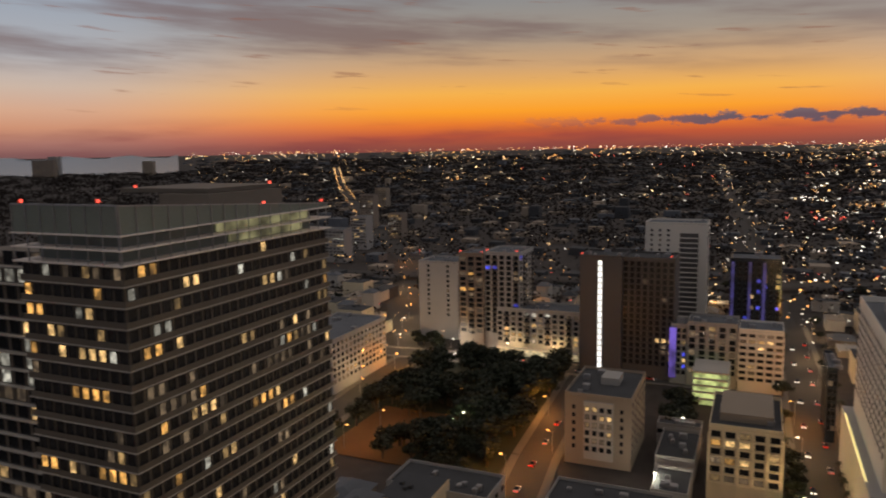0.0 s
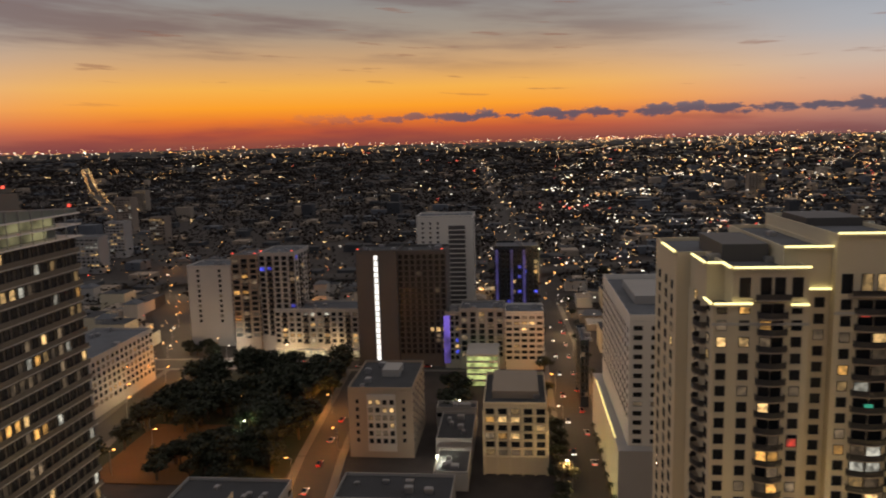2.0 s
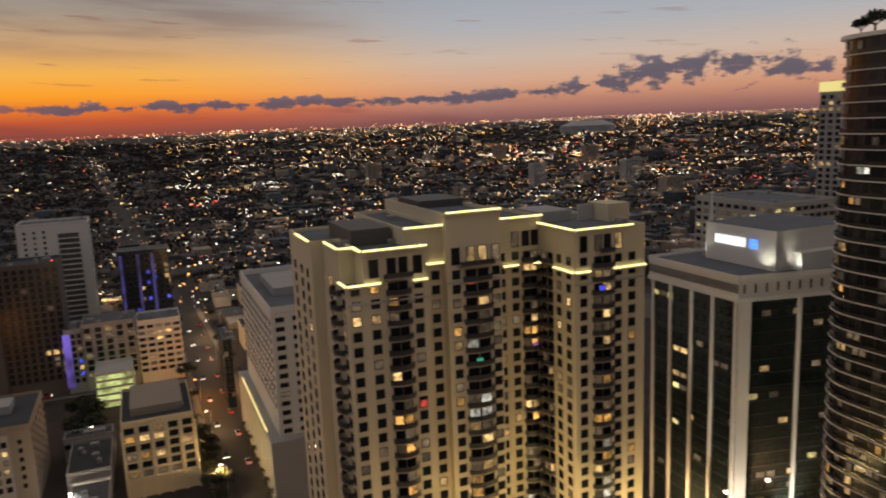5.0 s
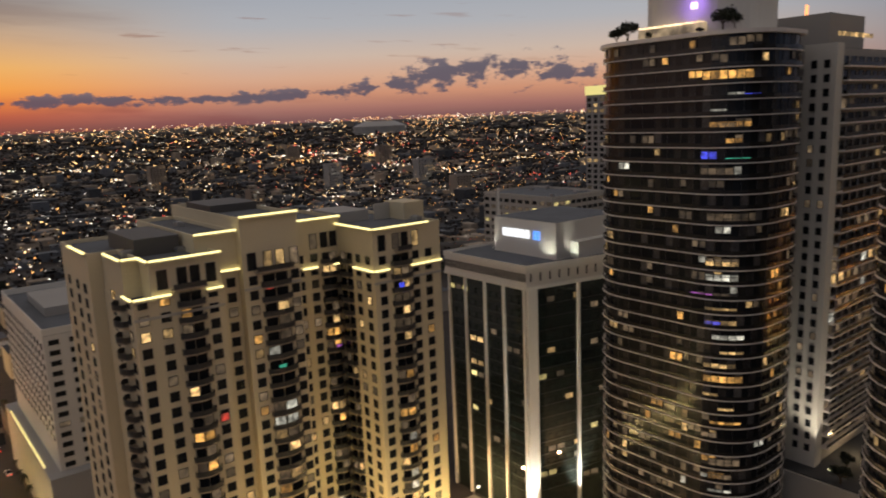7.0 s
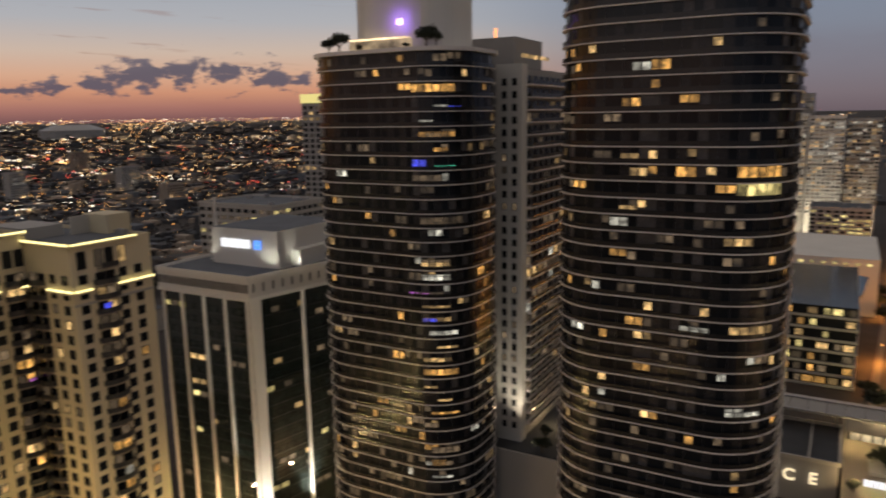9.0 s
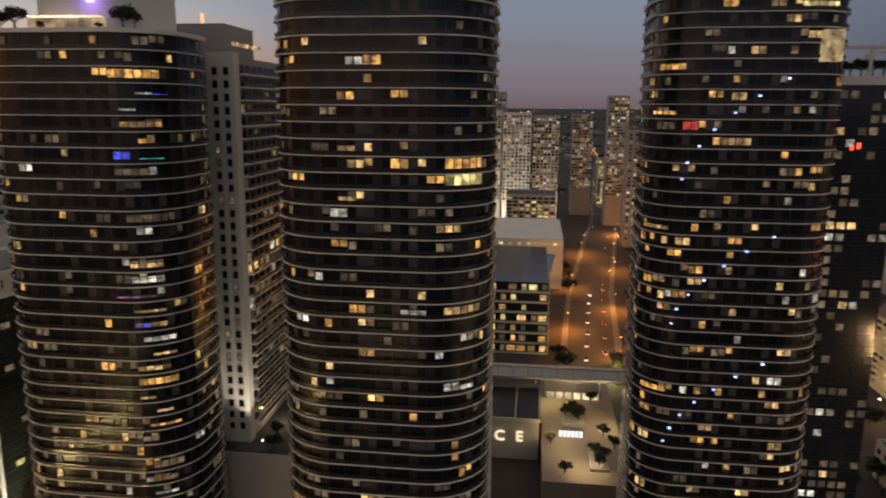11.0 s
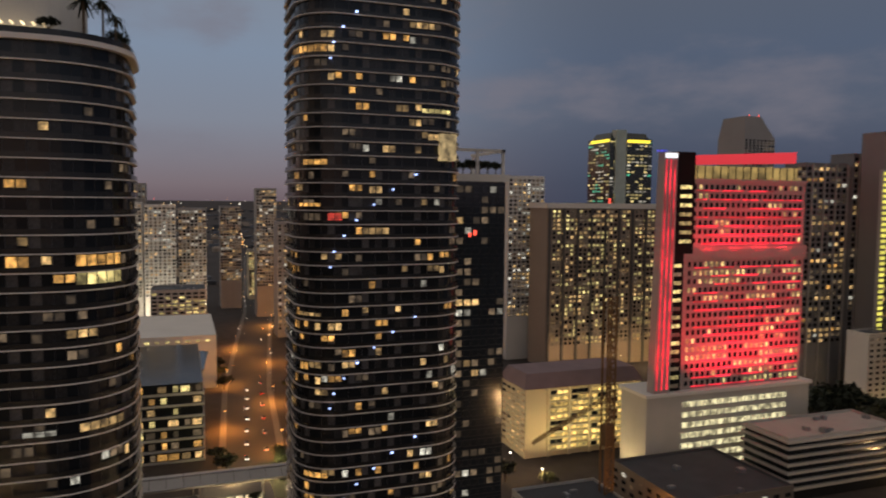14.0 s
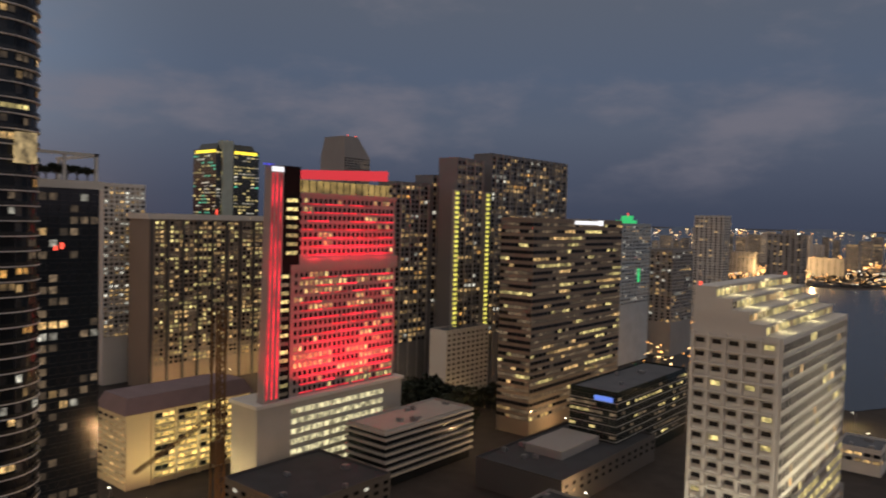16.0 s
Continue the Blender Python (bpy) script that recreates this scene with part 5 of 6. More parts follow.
        for x0, z0, x1, z1 in ((259, 21.0, 265, 22.8), (265, 22.8, 273, 21.0)):
            b.faces([(x0, y, z0), (x0, y - 5.4, z0), (x1, y - 5.4, z1), (x1, y, z1), (x0, y, z0 - 0.4), (x0, y - 5.4, z0 - 0.4), (x1, y - 5.4, z1 - 0.4), (x1, y, z1 - 0.4)],
                    [(0, 1, 2, 3), (7, 6, 5, 4), (0, 4, 5, 1), (3, 2, 6, 7)])
        part("canopy_panel", b, GREY, t)
    part("ridge_beam", MB().box(264.6, 265.4, -45, 34, 22.7, 23.2), METAL, t)
    part("edge_beam", MB().box(258.6, 259.2, -45, 34, 20.4, 21.2), METAL, t)
    for y in (20, -3, -27, -44):
        part("column", MB().box(264.7, 265.3, y, y + 0.6, 0, 22.6), METAL, t)
    # arcade decks with planting
    t = thing("arcade_terrace", "brightly lit shopping terrace with planted beds", "terrace")
    part("deck", MB().box(206, 300, -32, -5, 0, 8), TAN, t)
    part("upper_deck", MB().box(272, 298, -28, -6, 8, 11), PAVING, t)
    wl = glow("arcade_light", (1.0, 0.8, 0.48), 0.75, 0.4, sampled=True, blotch=0.2)
    for i in range(6):
        part("lit_front", MB().box(271.5, 271.9, -27 + i * 3.4, -24.4 + i * 3.4, 8.2, 10.6), wl, t)
    for i in range(6):
        part("lit_sign_bar", MB().box(237.6, 238, -19 + i * 1.4, -18 + i * 1.4, 8.1, 10.2), SIGNW, t)
    part("planter", MB().box(246, 260, -20, -12.5, 8, 9.2), CONCRETE, t)
    part("planter", MB().box(214, 226, -26, -20, 8, 9.0), CONCRETE, t)
    for x, y, h in ((216, -23, 4.5), (220, -24, 5), (224, -22, 4), (212, -12, 4), (230, -29, 5), (238, -26, 4.5), (266, -24, 5), (232, -8, 4)):
        tree_at(x, y, 8.0 if y > -20 or y < -26 else 9.0, h, "shrub", "green leafy shrub on the shopping terrace")
    for i in range(8):
        tree_at(247 + RND.uniform(0, 12), -19 + RND.uniform(0, 6), 9.1, RND.uniform(3.5, 5.5), "shrub", "dark leafy shrub in the terrace planter")
    for x, y in ((214, -18), (232, -9), (246, -27), (266, -9), (284, -17)):
        lamp("arcade_lamp", x, y, 13.5, 2600, (1.0, 0.7, 0.32))
    for i in range(6):
        tree_at(302 + i * 7, -40.5, 0, RND.uniform(5, 8), "tree", "small street tree lit yellow by street lamps")
    lamp("street_light", 318, -36, 8, 16000, (1.0, 0.8, 0.3))
    for x, y, h in ((325, -17, 9), (340, -14, 8), (470, -24, 10), (500, -22, 10), (530, -24, 9), (395, -58, 8), (372, -56, 8), (452, -62, 9)):
        tree_at(x, y, 0, h, "tree", "street tree between the avenue lamps")
    # open-decked mall behind
    t = thing("mall_block", "open-decked mall with lit storeys", "building")
    for k in range(7):
        part("deck_slab", MB().box(345, 440, -9, 62, 5.2 * k, 5.2 * k + 1.0), CONCRETE, t)
        part("storey", MB().box(346, 440, -8.2, 61, 5.2 * k + 1.0, 5.2 * k + 5.2), GLASS, t)
        for i in range(6):
            if RND.random() < 0.8:
                y = -7.5 + i * 5.0
                part("lit_window", MB().box(345.7, 346.0, y, y + RND.uniform(2, 4.4), 5.2 * k + 1.5, 5.2 * k + 4.2), RND.choice((WARM, YELLOWL, DIM, WARM, AMBER)), t)
    part("solar_roof", MB().faces([(398, -10, 30.5), (446, -14, 30.5), (446, 64, 40), (398, 64, 40), (398, -10, 29.5), (446, -14, 29.5), (446, 64, 39), (398, 64, 39)], [(0, 1, 2, 3), (7, 6, 5, 4), (0, 4, 5, 1), (1, 5, 6, 2), (2, 6, 7, 3), (3, 7, 4, 0)]), GLASSB, t, "sloping dark solar roof")
    t = thing("white_roof_hall", "hall with a broad white roof", "building")
    block(t, 480, 570, -20, 70, 0, 34, WHITE, roof=WHITE)
    for y in range(4, 60, 6):
        part("eave_lamp", MB().box(479.6, 479.95, y - 20, y - 17.5, 30, 31.2), YELLOWL, t)
    pale = {"cool": 0.2, "warm": 0.24, "dim": 0.3}
    for x, y0, y1, z, m_ in ((700, 33, 62, 116, WHITE), (690, 5, 31, 114, WHITE), (720, -22, 3, 111, GREY), (900, 38, 70, 137, GREY), (830, -62, -40, 112, GREY), (760, -92, -72, 131, GREY), (640, -110, -78, 100, GREY)):
        t = slab_building("apartment_tower", "pale apartment tower with many lit windows along the avenue", x, x + 26, y0, y1, z, m_, mix=pale, cols=(5, 7), win=(1.9, 1.7), sides="x", units=2, bars=0, limit=25, low=30 if z > 105 else 6)
        for k in range(1, 7):
            y = y0 + (y1 - y0) * k / 7
            part("pier", MB().box(x - 0.7, x, y - 0.45, y + 0.45, 0, z), m_, t)
    slab_building("office_block", "low lit office block beside the avenue", 620, 660, -18, 24, 46, GREY, mix={"yellow": 0.5}, cols=(5, 8), win=(3.6, 1.6), sides="x", bars=0, limit=20)
    slab_building("garage_block", "lit yellow block at the avenue's end", 900, 930, -92, -76, 58, STUCCO, mix={"yellow": 0.75, "warm": 0.2}, cols=(3, 5), win=(2.6, 2.0), sides="x", bars=0)
    for i, (x, y, z) in enumerate(((352, -70, 20), (420, -72, 26), (500, -82, 30), (580, -92, 24))):
        slab_building("office_block", "mid-rise block along the avenue with some lit windows", x, x + 48, y - 24, y, z, GREY if i % 2 else CONCRETE, mix={"warm": 0.2, "cool": 0.1}, cols=(10, 5), win=(2.2, 1.6), sides="xb", bars=0, units=3, limit=20)


north_town()
# unseen fill spots, added to brighten the pale avenue towers
for x, y in ((664, 42), (668, 16), (700, -10)):
    up_light("avenue_flood", x, y, 4, x + 34, y + 2, 66, 60000, (1.0, 0.86, 0.62), 110)


# ---- north-east skyline ----
CROWNL = glow("crown_led", (1.0, 0.75, 0.05), 1.6, 0.05)


def skyline():
    RND.seed(19)
    # dark tower with the roof pergola
    t = slab_building("dark_glass_tower", "dark blue glass tower with planted roof frame", 202, 228, -93, -66, 126, GLASSB, mix={"warm": 0.05, "cool": 0.03, "dim": 0.22}, cols=(7, 10), win=(2.0, 1.9), run=0.1, sides="xb", units=0, parapet=0.8, glass=GLASSB)
    part("roof_band", MB().box(201.2, 229, -94, -65.5, 126.2, 128.4), WHITE, t, "pale roof band")
    b = MB()
    for x in (203, 227):
        for y in (-92.5, -84, -75, -67):
            b.box(x - 0.4, x + 0.4, y - 0.4, y + 0.4, 128.4, 136)
    b.box(202.4, 227.6, -93, -91.8, 135.2, 136).box(202.4, 227.6, -67.6, -66.4, 135.2, 136).box(202.4, 203.6, -93, -66.4, 135.2, 136)
    part("roof_frame", b, WHITE, t, "pale open roof frame")
    for i in range(9):
        tree_at(205, -91 + i * 2.7, 128.4, RND.uniform(3, 4.6), "roof_shrub", "dark leafy shrub on the tower roof")
    part("red_sign", MB().box(201.6, 202, -83.5, -82.6, 110, 111.6).box(201.6, 202, -81.8, -81, 109.6, 110.8), REDL, t)
    # hotel with glowing galleries
    t = slab_building("hotel_block", "floodlit cream hotel with glowing gallery windows and a mansard roof", 300, 326, -213, -150, 33, STUCCO, mix={"yellow": 0.0}, cols=(5, 10), win=(2, 1.4), sides="", units=-1, roof=ROOF)
    part("mansard", MB().prism([(299, -214), (327, -214), (327, -149), (299, -149)], 33, 39.5, top=[(303, -211), (324, -211), (324, -152), (303, -152)]), material("mauve_roof_tiles", (0.22, 0.16, 0.17), 0.8, vary=0.2), t, "mauve sloping roof")
    gal = {"gold": 0.96}
    for a in range(4):
        u0 = 13 + a * 11.2
        windows(t, (300, -150), (300, -209), [u0 + 1.8, u0 + 5.2, u0 + 8.4], floors(3, 32.5, 2.95), 3.0, 1.75, gal, bars=0, name="gallery_window")
        part("pier", MB().box(298.9, 300, -150 - u0 + 0.6, -150 - u0 + 1.8, 0, 33), STUCCO, t)
    for z in floors(3, 32.5, 2.95):
        part("gallery_slab", MB().box(298.8, 299.95, -208.5, -163, z - 0.5, z - 0.15), STUCCO, t)
    windows(t, (326, -150), (300, -150), span(0, 26, 5), floors(3, 32.5, 2.95), 3.2, 1.1, {"warm": 0.9}, bars=0, name="end_window")
    for y in (-158, -170, -182, -194, -208):
        up_light("hotel_flood", 282, y, 2, 299, y, 20, 9000, (1.0, 0.74, 0.3), 100)
    for x in (304, 322):
        up_light("hotel_flood", x, -122, 2, x, -150, 22, 3500, (1.0, 0.72, 0.34), 110)
    # red floodlit office tower on a lit parking podium
    t = thing("red_office_tower", "office tower floodlit bright red over a lit parking podium", "tower")
    part("wall", MB().box(260, 272, -272.8, -204.4, 38.5, 95.8), REDW, t, "red floodlit stone wall")
    part("upper_wall", MB().box(260, 271, -271.8, -209.3, 101.6, 131), REDW, t, "red floodlit stone wall")
    part("ledge", MB().box(259.2, 272.6, -273.4, -203.8, 95.8, 101.6), REDW, t, "plain red-lit stone ledge")
    part("cornice", MB().box(259.6, 271.4, -272.2, -209.0, 129.6, 131.2), REDW, t, "plain red-lit stone cornice")
    part("top_screen", MB().faces([(262, -212, 137.2), (262, -268, 139.2), (262, -268, 144.4), (262, -212, 141.4), (262.6, -212, 137.2), (262.6, -268, 139.2), (262.6, -268, 144.4), (262.6, -212, 141.4)],
                                  [(3, 2, 1, 0), (4, 5, 6, 7), (0, 1, 5, 4), (2, 3, 7, 6), (0, 4, 7, 3), (1, 2, 6, 5)]), REDP, t, "glowing red roof screen")
    part("top_storey", MB().box(263, 270, -270, -212, 131.2, 137), glow("top_storey_light", (1.0, 0.66, 0.2), 0.3, 0.05, blotch=0.12), t, "yellow lit top storey")
    for i in range(14):
        part("top_mullion", MB().box(262.6, 262.95, -268 + i * 4.2, -267.6 + i * 4.2, 131.2, 137), DARKMETAL, t)
    part("dark_strip", MB().box(259, 262, -204.4, -197.6, 38.5, 98.5), BLACK, t, "dark vertical glass strip")
    part("dark_strip", MB().box(259.1, 263, -209.2, -199.8, 98.5, 142.4), BLACK, t, "dark vertical glass strip")
    part("corner_blade", MB().prism([(257.2, -197.6), (262, -197.6), (262, -189.4), (257.2, -189.4)], 38.5, 142, top=[(259, -199.8), (263.5, -199.8), (263.5, -193.2), (259, -193.2)]), REDW, t, "red floodlit corner blade")
    for k in range(3):
        part("blade_joint", MB().prism([(256.9, -196.2 + k * 2.6), (257.25, -196.2 + k * 2.6), (257.25, -195.7 + k * 2.6), (256.9, -195.7 + k * 2.6)], 40, 139, top=[(258.7, -198.6 + k * 2.1), (259.05, -198.6 + k * 2.1), (259.05, -198.1 + k * 2.1), (258.7, -198.1 + k * 2.1)]), REDF, t, "red light line on the blade")
    part("blade_lamp", MB().box(258.4, 259.0, -199.4, -193.4, 139.6, 141.6), SIGNW, t)
    part("blade_lamp", MB().box(259.4, 261, -195, -190.6, 142.2, 142.9), BLUE, t)
    panes = MB()
    for z in floors(39.2, 95.6, 3.76) + floors(101.8, 129.6, 3.9):
        up = z > 100
        y_far, n_col = (-271, 21) if up else (-272, 22)
        x = 260
        hot = 0.6 if z < 52 else 0.34 if z < 62 or 84 < z < 96 else 0.12
        kind = "dark"
        for i in range(n_col):
            y = y_far + 1.9 + i * 2.95
            if RND.random() > 0.62:
                kind = "yellow" if RND.random() < (hot if i > 1 else 0.6) else "dark"
            if COUNT.get("red", 0) < 90 or kind != "dark":
                COUNT["red"] = COUNT.get("red", 0) + 1
                part("window", window_mesh(1.5, 2.1, kind, GLASS, REDW, 0), None, t, m=Matrix.Translation((x - 0.1, y, z + 0.8)) @ Matrix.Rotation(rad(-90), 4, "Z"))
            else:
                panes.box(x - 0.16, x + 0.1, y - 0.75, y + 0.75, z + 0.8, z + 2.9)
        # glowing strips with gaps, added in place of red floodlight on the wall
        y = y_far + 1.0
        while y < -216:
            w = RND.uniform(6, 18)
            if RND.random() < 0.8:
                part("light_line", MB().box(x - 0.35, x - 0.05, y, min(y + w, -211), z + 0.1, z + 0.65), REDF, t, "red glowing strip in place of floodlight on the wall")
            y += w + RND.uniform(0.5, 4)
        a, c = (-207.6, -201.6) if up else (-203.2, -198.6)
        part("strip_window", MB().box(258.7, 258.95, a, c, z + 0.8, z + 2.4), RND.choice((YELLOWL, YELLOWL, DIM)), t)
    tagged(part("further_window_rest", panes, GLASS, t), kind="stuff")
    for y in (-216, -230, -244, -258):
        up_light("red_flood", 244, y, 39.2, 260, y - 3, 74, 64000, (1.0, 0.012, 0.03), 110)
        up_light("red_flood", 251, y, 98, 260, y - 3, 116, 17000, (1.0, 0.012, 0.03), 120)
    up_light("red_flood", 246, -184, 39, 258, -194, 90, 34000, (1.0, 0.012, 0.03), 90)
    up_light("red_flood", 250, -188, 88, 259, -196, 124, 9000, (1.0, 0.012, 0.03), 100)
    part("podium", MB().box(257, 276, -276, -186, 0, 37), CONCRETE, t, "pale parking podium")
    part("podium_roof", MB().box(256, 277, -277, -185, 37, 38.5), WHITE, t)
    strip_l = glow("podium_light", (1.0, 0.88, 0.5), 0.7, 0.15, blotch=0.3)
    for k in range(7):
        part("lit_level", MB().box(256.6, 256.95, -262, -204, 4 + k * 4.6, 6.2 + k * 4.6), strip_l, t, "bright strip-lit parking level")
        for i in range(16):
            part("louvre_post", MB().box(256.3, 256.6, -261 + i * 3.8, -260.6 + i * 3.8, 4 + k * 4.6, 6.2 + k * 4.6), WHITE, t)
    up_light("podium_flood", 270, -174, 2, 270, -186, 20, 12000, (1.0, 0.78, 0.36), 100)
    # slab tower with a pale roof band, in front of the green office tower
    t = slab_building("brown_apartment_slab", "broad brown apartment slab with many warm windows and pale roof band", 462, 490, -341, -246, 116, BROWN, mix={"yellow": 0.2, "warm": 0.2, "dim": 0.25}, cols=(6, 26), win=(2.0, 1.9), sides="x", units=3, bars=0, low=14, run=0.15)
    for i in range(9):
        part("pier", MB().box(460.6, 462, -341 + i * 11.6, -339.4 + i * 11.6, 0, 116), CHARCOAL, t)
    part("roof_band", MB().box(461, 491, -342, -245, 116.2, 120), WHITE, t)
    part("beacon", MB().box(470, 471, -303, -302, 120, 124), REDL, t)
    t = slab_building("green_glass_tower", "tall green glass office tower with a yellow lit crown", 590, 628, -425, -378, 180, GLASSG, mix={"yellow": 0.3, "green": 0.05, "cool": 0.15}, cols=(8, 10), win=(3.4, 1.5), sides="xb", units=0, bars=0, glass=GLASSG, low=90)
    part("crown", MB().prism([(592, -424), (626, -424), (626, -380), (592, -380)], 180, 187, top=[(596, -421), (624, -421), (624, -384), (596, -384)]), GLASSG, t)
    part("crown_light", MB().box(589, 589.6, -422, -397, 177.5, 180.2), CROWNL, t, "yellow crown light")
    part("crown_light", MB().box(589.6, 622, -377.6, -377, 177.5, 180.2), CROWNL, t, "yellow crown light")
    part("stair_shaft", MB().box(588, 596, -395, -384, 0, 189), material("pale_green_shaft", (0.45, 0.52, 0.46), 0.6), t, "pale green vertical shaft")
    t = slab_building("curved_top_tower", "grey tower with a tapering top beyond the red tower", 668, 712, -650, -606, 196, GREY, mix={"warm": 0.12, "dim": 0.2}, cols=(8, 8), win=(3, 2), sides="x", units=-1, bars=0, low=110)
    part("tapered_top", MB().prism([(668, -650), (712, -650), (712, -606), (668, -606)], 196, 221, top=[(668, -628), (704, -628), (704, -606), (668, -606)]), GREY, t)
    part("beacon", MB().box(668, 669, -612, -611, 221, 223).box(668, 669, -626, -625, 221, 223), REDL, t)
    slab_building("pale_apartment_tower", "pale tower with many lit windows beyond the dark glass tower", 498, 524, -262, -232, 139, WHITE, mix={"cool": 0.2, "warm": 0.2, "dim": 0.3}, cols=(5, 8), win=(2.2, 1.8), sides="x", units=2, bars=0, low=30)
    tall = [("grey", 318, 334, -364, -333, 143, SLATE), ("a", 316, 332, -388, -366, 149, SLATE), ("b", 296, 312, -394, -367, 160, SLATE), ("c", 297, 313, -506, -406, 166, SLATE)]
    for k, x0, x1, y0, y1, z, m_ in tall:
        n = max(4, int((y1 - y0) / 4.2))
        t = slab_building("apartment_tower", "tall grey apartment tower with balcony columns, some windows lit", x0, x1, y0, y1, z, m_, mix={"warm": 0.16, "cool": 0.06, "dim": 0.28, "amber": 0.03}, cols=(5, n), win=(2.6, 2.0), sides="xb" if k == "grey" else "x", units=2, bars=0, low=40, limit=24)
        for i in range(0, n, 2):
            y = y0 + (y1 - y0) * i / n
            part("pier", MB().box(x0 - 0.9, x0, y - 0.4, y + 0.5, 0, z + 0.6), GREY, t)
    yl = glow("stair_yellow_light", (1.0, 0.9, 0.15), 0.9, 0.2)
    for (x, y, zt) in ((293.4, -364.0, 140), (293.4, -397.4, 140)):
        t = thing("lit_stair_shaft", "vertical shaft of stacked yellow landing lights on a tower", "stair shaft")
        part("shaft", MB().box(x, x + 2, y - 2.4, y + 2.4, 0, zt), GREY, t)
        me = MB().box(x - 0.3, x, y - 1.8, y + 1.8, 0, 1.7).mesh("landing_light", [yl])
        for z in floors(30, zt, 3.1):
            part("landing_light", me, None, t, m=Matrix.Translation((0, 0, z)))
    slab_building("pale_hotel_block", "pale plain block with a lit roof rim", 286, 300, -392, -348, 50, WHITE, mix={"dim": 0.2}, cols=(5, 9), win=(2, 1.2), sides="x", bars=0)
    t = slab_building("office_tower", "brown office tower with lit window rows and white roof sign", 219, 241, -448, -340, 121.5, BROWN, step=3.9, mix={"yellow": 0.12, "warm": 0.12, "dim": 0.35}, run=0.6, cols=(7, 26), win=(3.4, 1.8), sides="xb", bars=0, low=6)
    part("roof_sign", MB().box(218.4, 218.9, -415, -385, 119.5, 121.6).box(218.4, 218.9, -420, -414, 119.0, 122.2), SIGNW, t, "long white lit roof sign")
    t = slab_building("pale_blue_tower", "pale tower with green lit roof steps", 276, 300, -622, -560, 120, material("pale_blue_render", (0.4, 0.46, 0.5), 0.7), mix={"cool": 0.12, "warm": 0.1, "dim": 0.2}, cols=(6, 10), win=(2.2, 1.7), sides="xb", units=0, bars=0, low=50)
    part("green_crown", MB().box(278, 292, -596, -584, 120, 124).box(280, 288, -593, -587, 124, 128).box(275.3, 275.9, -600, -597, 70, 82), glow("green_roof_light", (0.05, 0.85, 0.25), 0.7, 0.2), t, "green lit roof steps")
    part("beacon", MB().box(283, 284, -591, -590, 128, 130), REDL, t)
    slab_building("grey_tower", "grey apartment tower by the shore", 262, 290, -690, -640, 97, GREY, mix={"warm": 0.1, "cool": 0.06, "dim": 0.2}, cols=(5, 9), win=(2.2, 1.8), sides="xb", bars=0, units=2, low=30)
    # white stepped tower
    t = thing("white_stepped_tower", "white stepped tower with deep window bays and lit terraces", "tower")
    part("tier", MB().box(47.5, 69.5, -255, -184, 0, 93.8), WHITE, t)
    for k in range(1, 5):
        x0, z0 = 47.5 + 4.1 * k, 93.8 + 2.8 * (k - 1)
        part("tier", MB().box(x0, 69.5 - 0.02 * k, -255 + k, -184.02 - 0.02 * k, z0, z0 + 2.8), WHITE, t, "stepped upper storey with a lit terrace front")
        part("terrace_coping", MB().box(x0 - 0.35, x0 + 0.1, -255 + k, -183.9, z0 + 2.5, z0 + 2.95), WHITE, t)
        windows(t, (x0, -184), (x0, -254 + k), span(0, 69, 20), [z0 + 0.35], 2.6, 1.7, {"yellow": 0.72, "warm": 0.24}, bars=0, name="terrace_window", frame_mat=WHITE)
        lamp("terrace_light", x0 - 1.6, -196, z0 + 1.6, 260, (1.0, 0.82, 0.4))
        lamp("terrace_light", x0 - 1.6, -226, z0 + 1.6, 260, (1.0, 0.82, 0.4))
    zs = floors(20, 93, 3.5)
    for z in zs:
        hot = 38 < z < 51
        windows(t, (69.5, -184), (47.5, -184), [2.2, 6.4, 10.6, 14.8, 19.0], [z + 1.1], 2.3, 1.2, {"yellow": 0.5 if hot else 0.13}, bars=0, frame_mat=WHITE, glass=GREYPANE, run=0)
        # pale pane colour stands for sky reflected in this front
        windows(t, (47.5, -184), (47.5, -255), span(0, 71, 22), [z + 0.8], 2.7, 2.0, {"yellow": 0.9 if hot else 0.07, "warm": 0.05}, bars=0, name="front_window", limit=90, frame_mat=WHITE, glass=PALEPANE)
    # unseen fill spots in mid-air, added to lift the left face
    for x in (52, 64):
        up_light("tower_flood", x, -170, 30, x, -184, 72, 13000, (1.0, 0.9, 0.7), 100)
    for u in (0.4, 4.3, 8.5, 12.7, 16.9, 21.0):
        part("pier", MB().box(69.5 - u - 0.45, 69.5 - u + 0.45, -184, -183.2, 0, 93.5), WHITE, t)
    fin = MB().box(49, 69, -183.6, -182.9, 0, 0.35).mesh("sun_shelf", [WHITE])
    for z in zs:
        part("sun_shelf", fin, None, t, m=Matrix.Translation((0, 0, z + 2.9)))
    part("beacon", MB().box(68, 68.6, -185.6, -185, 105, 106).box(65, 65.6, -252, -251.4, 105, 106), REDL, t)
    # further unseen fill, added to brighten the right-hand front
    for y in (-192, -206, -222, -238):
        up_light("tower_flood", 37, y, 44, 48, y, 92, 26000, (1.0, 0.86, 0.56), 90)
    # low blocks in front
    t = thing("striped_office_block", "low dark office block with pale floor bands", "building")
    part("wall", MB().box(222, 246, -290, -229, 0, 24.5), GLASS, t)
    for z in floors(2, 25, 3.4) + [24.2]:
        part("floor_band", MB().box(220.6, 247, -291.4, -227.6, z, z + 1.0), CONCRETE, t)
    roof_kit(t, 222, 246, -290, -229, 25.2, 6)
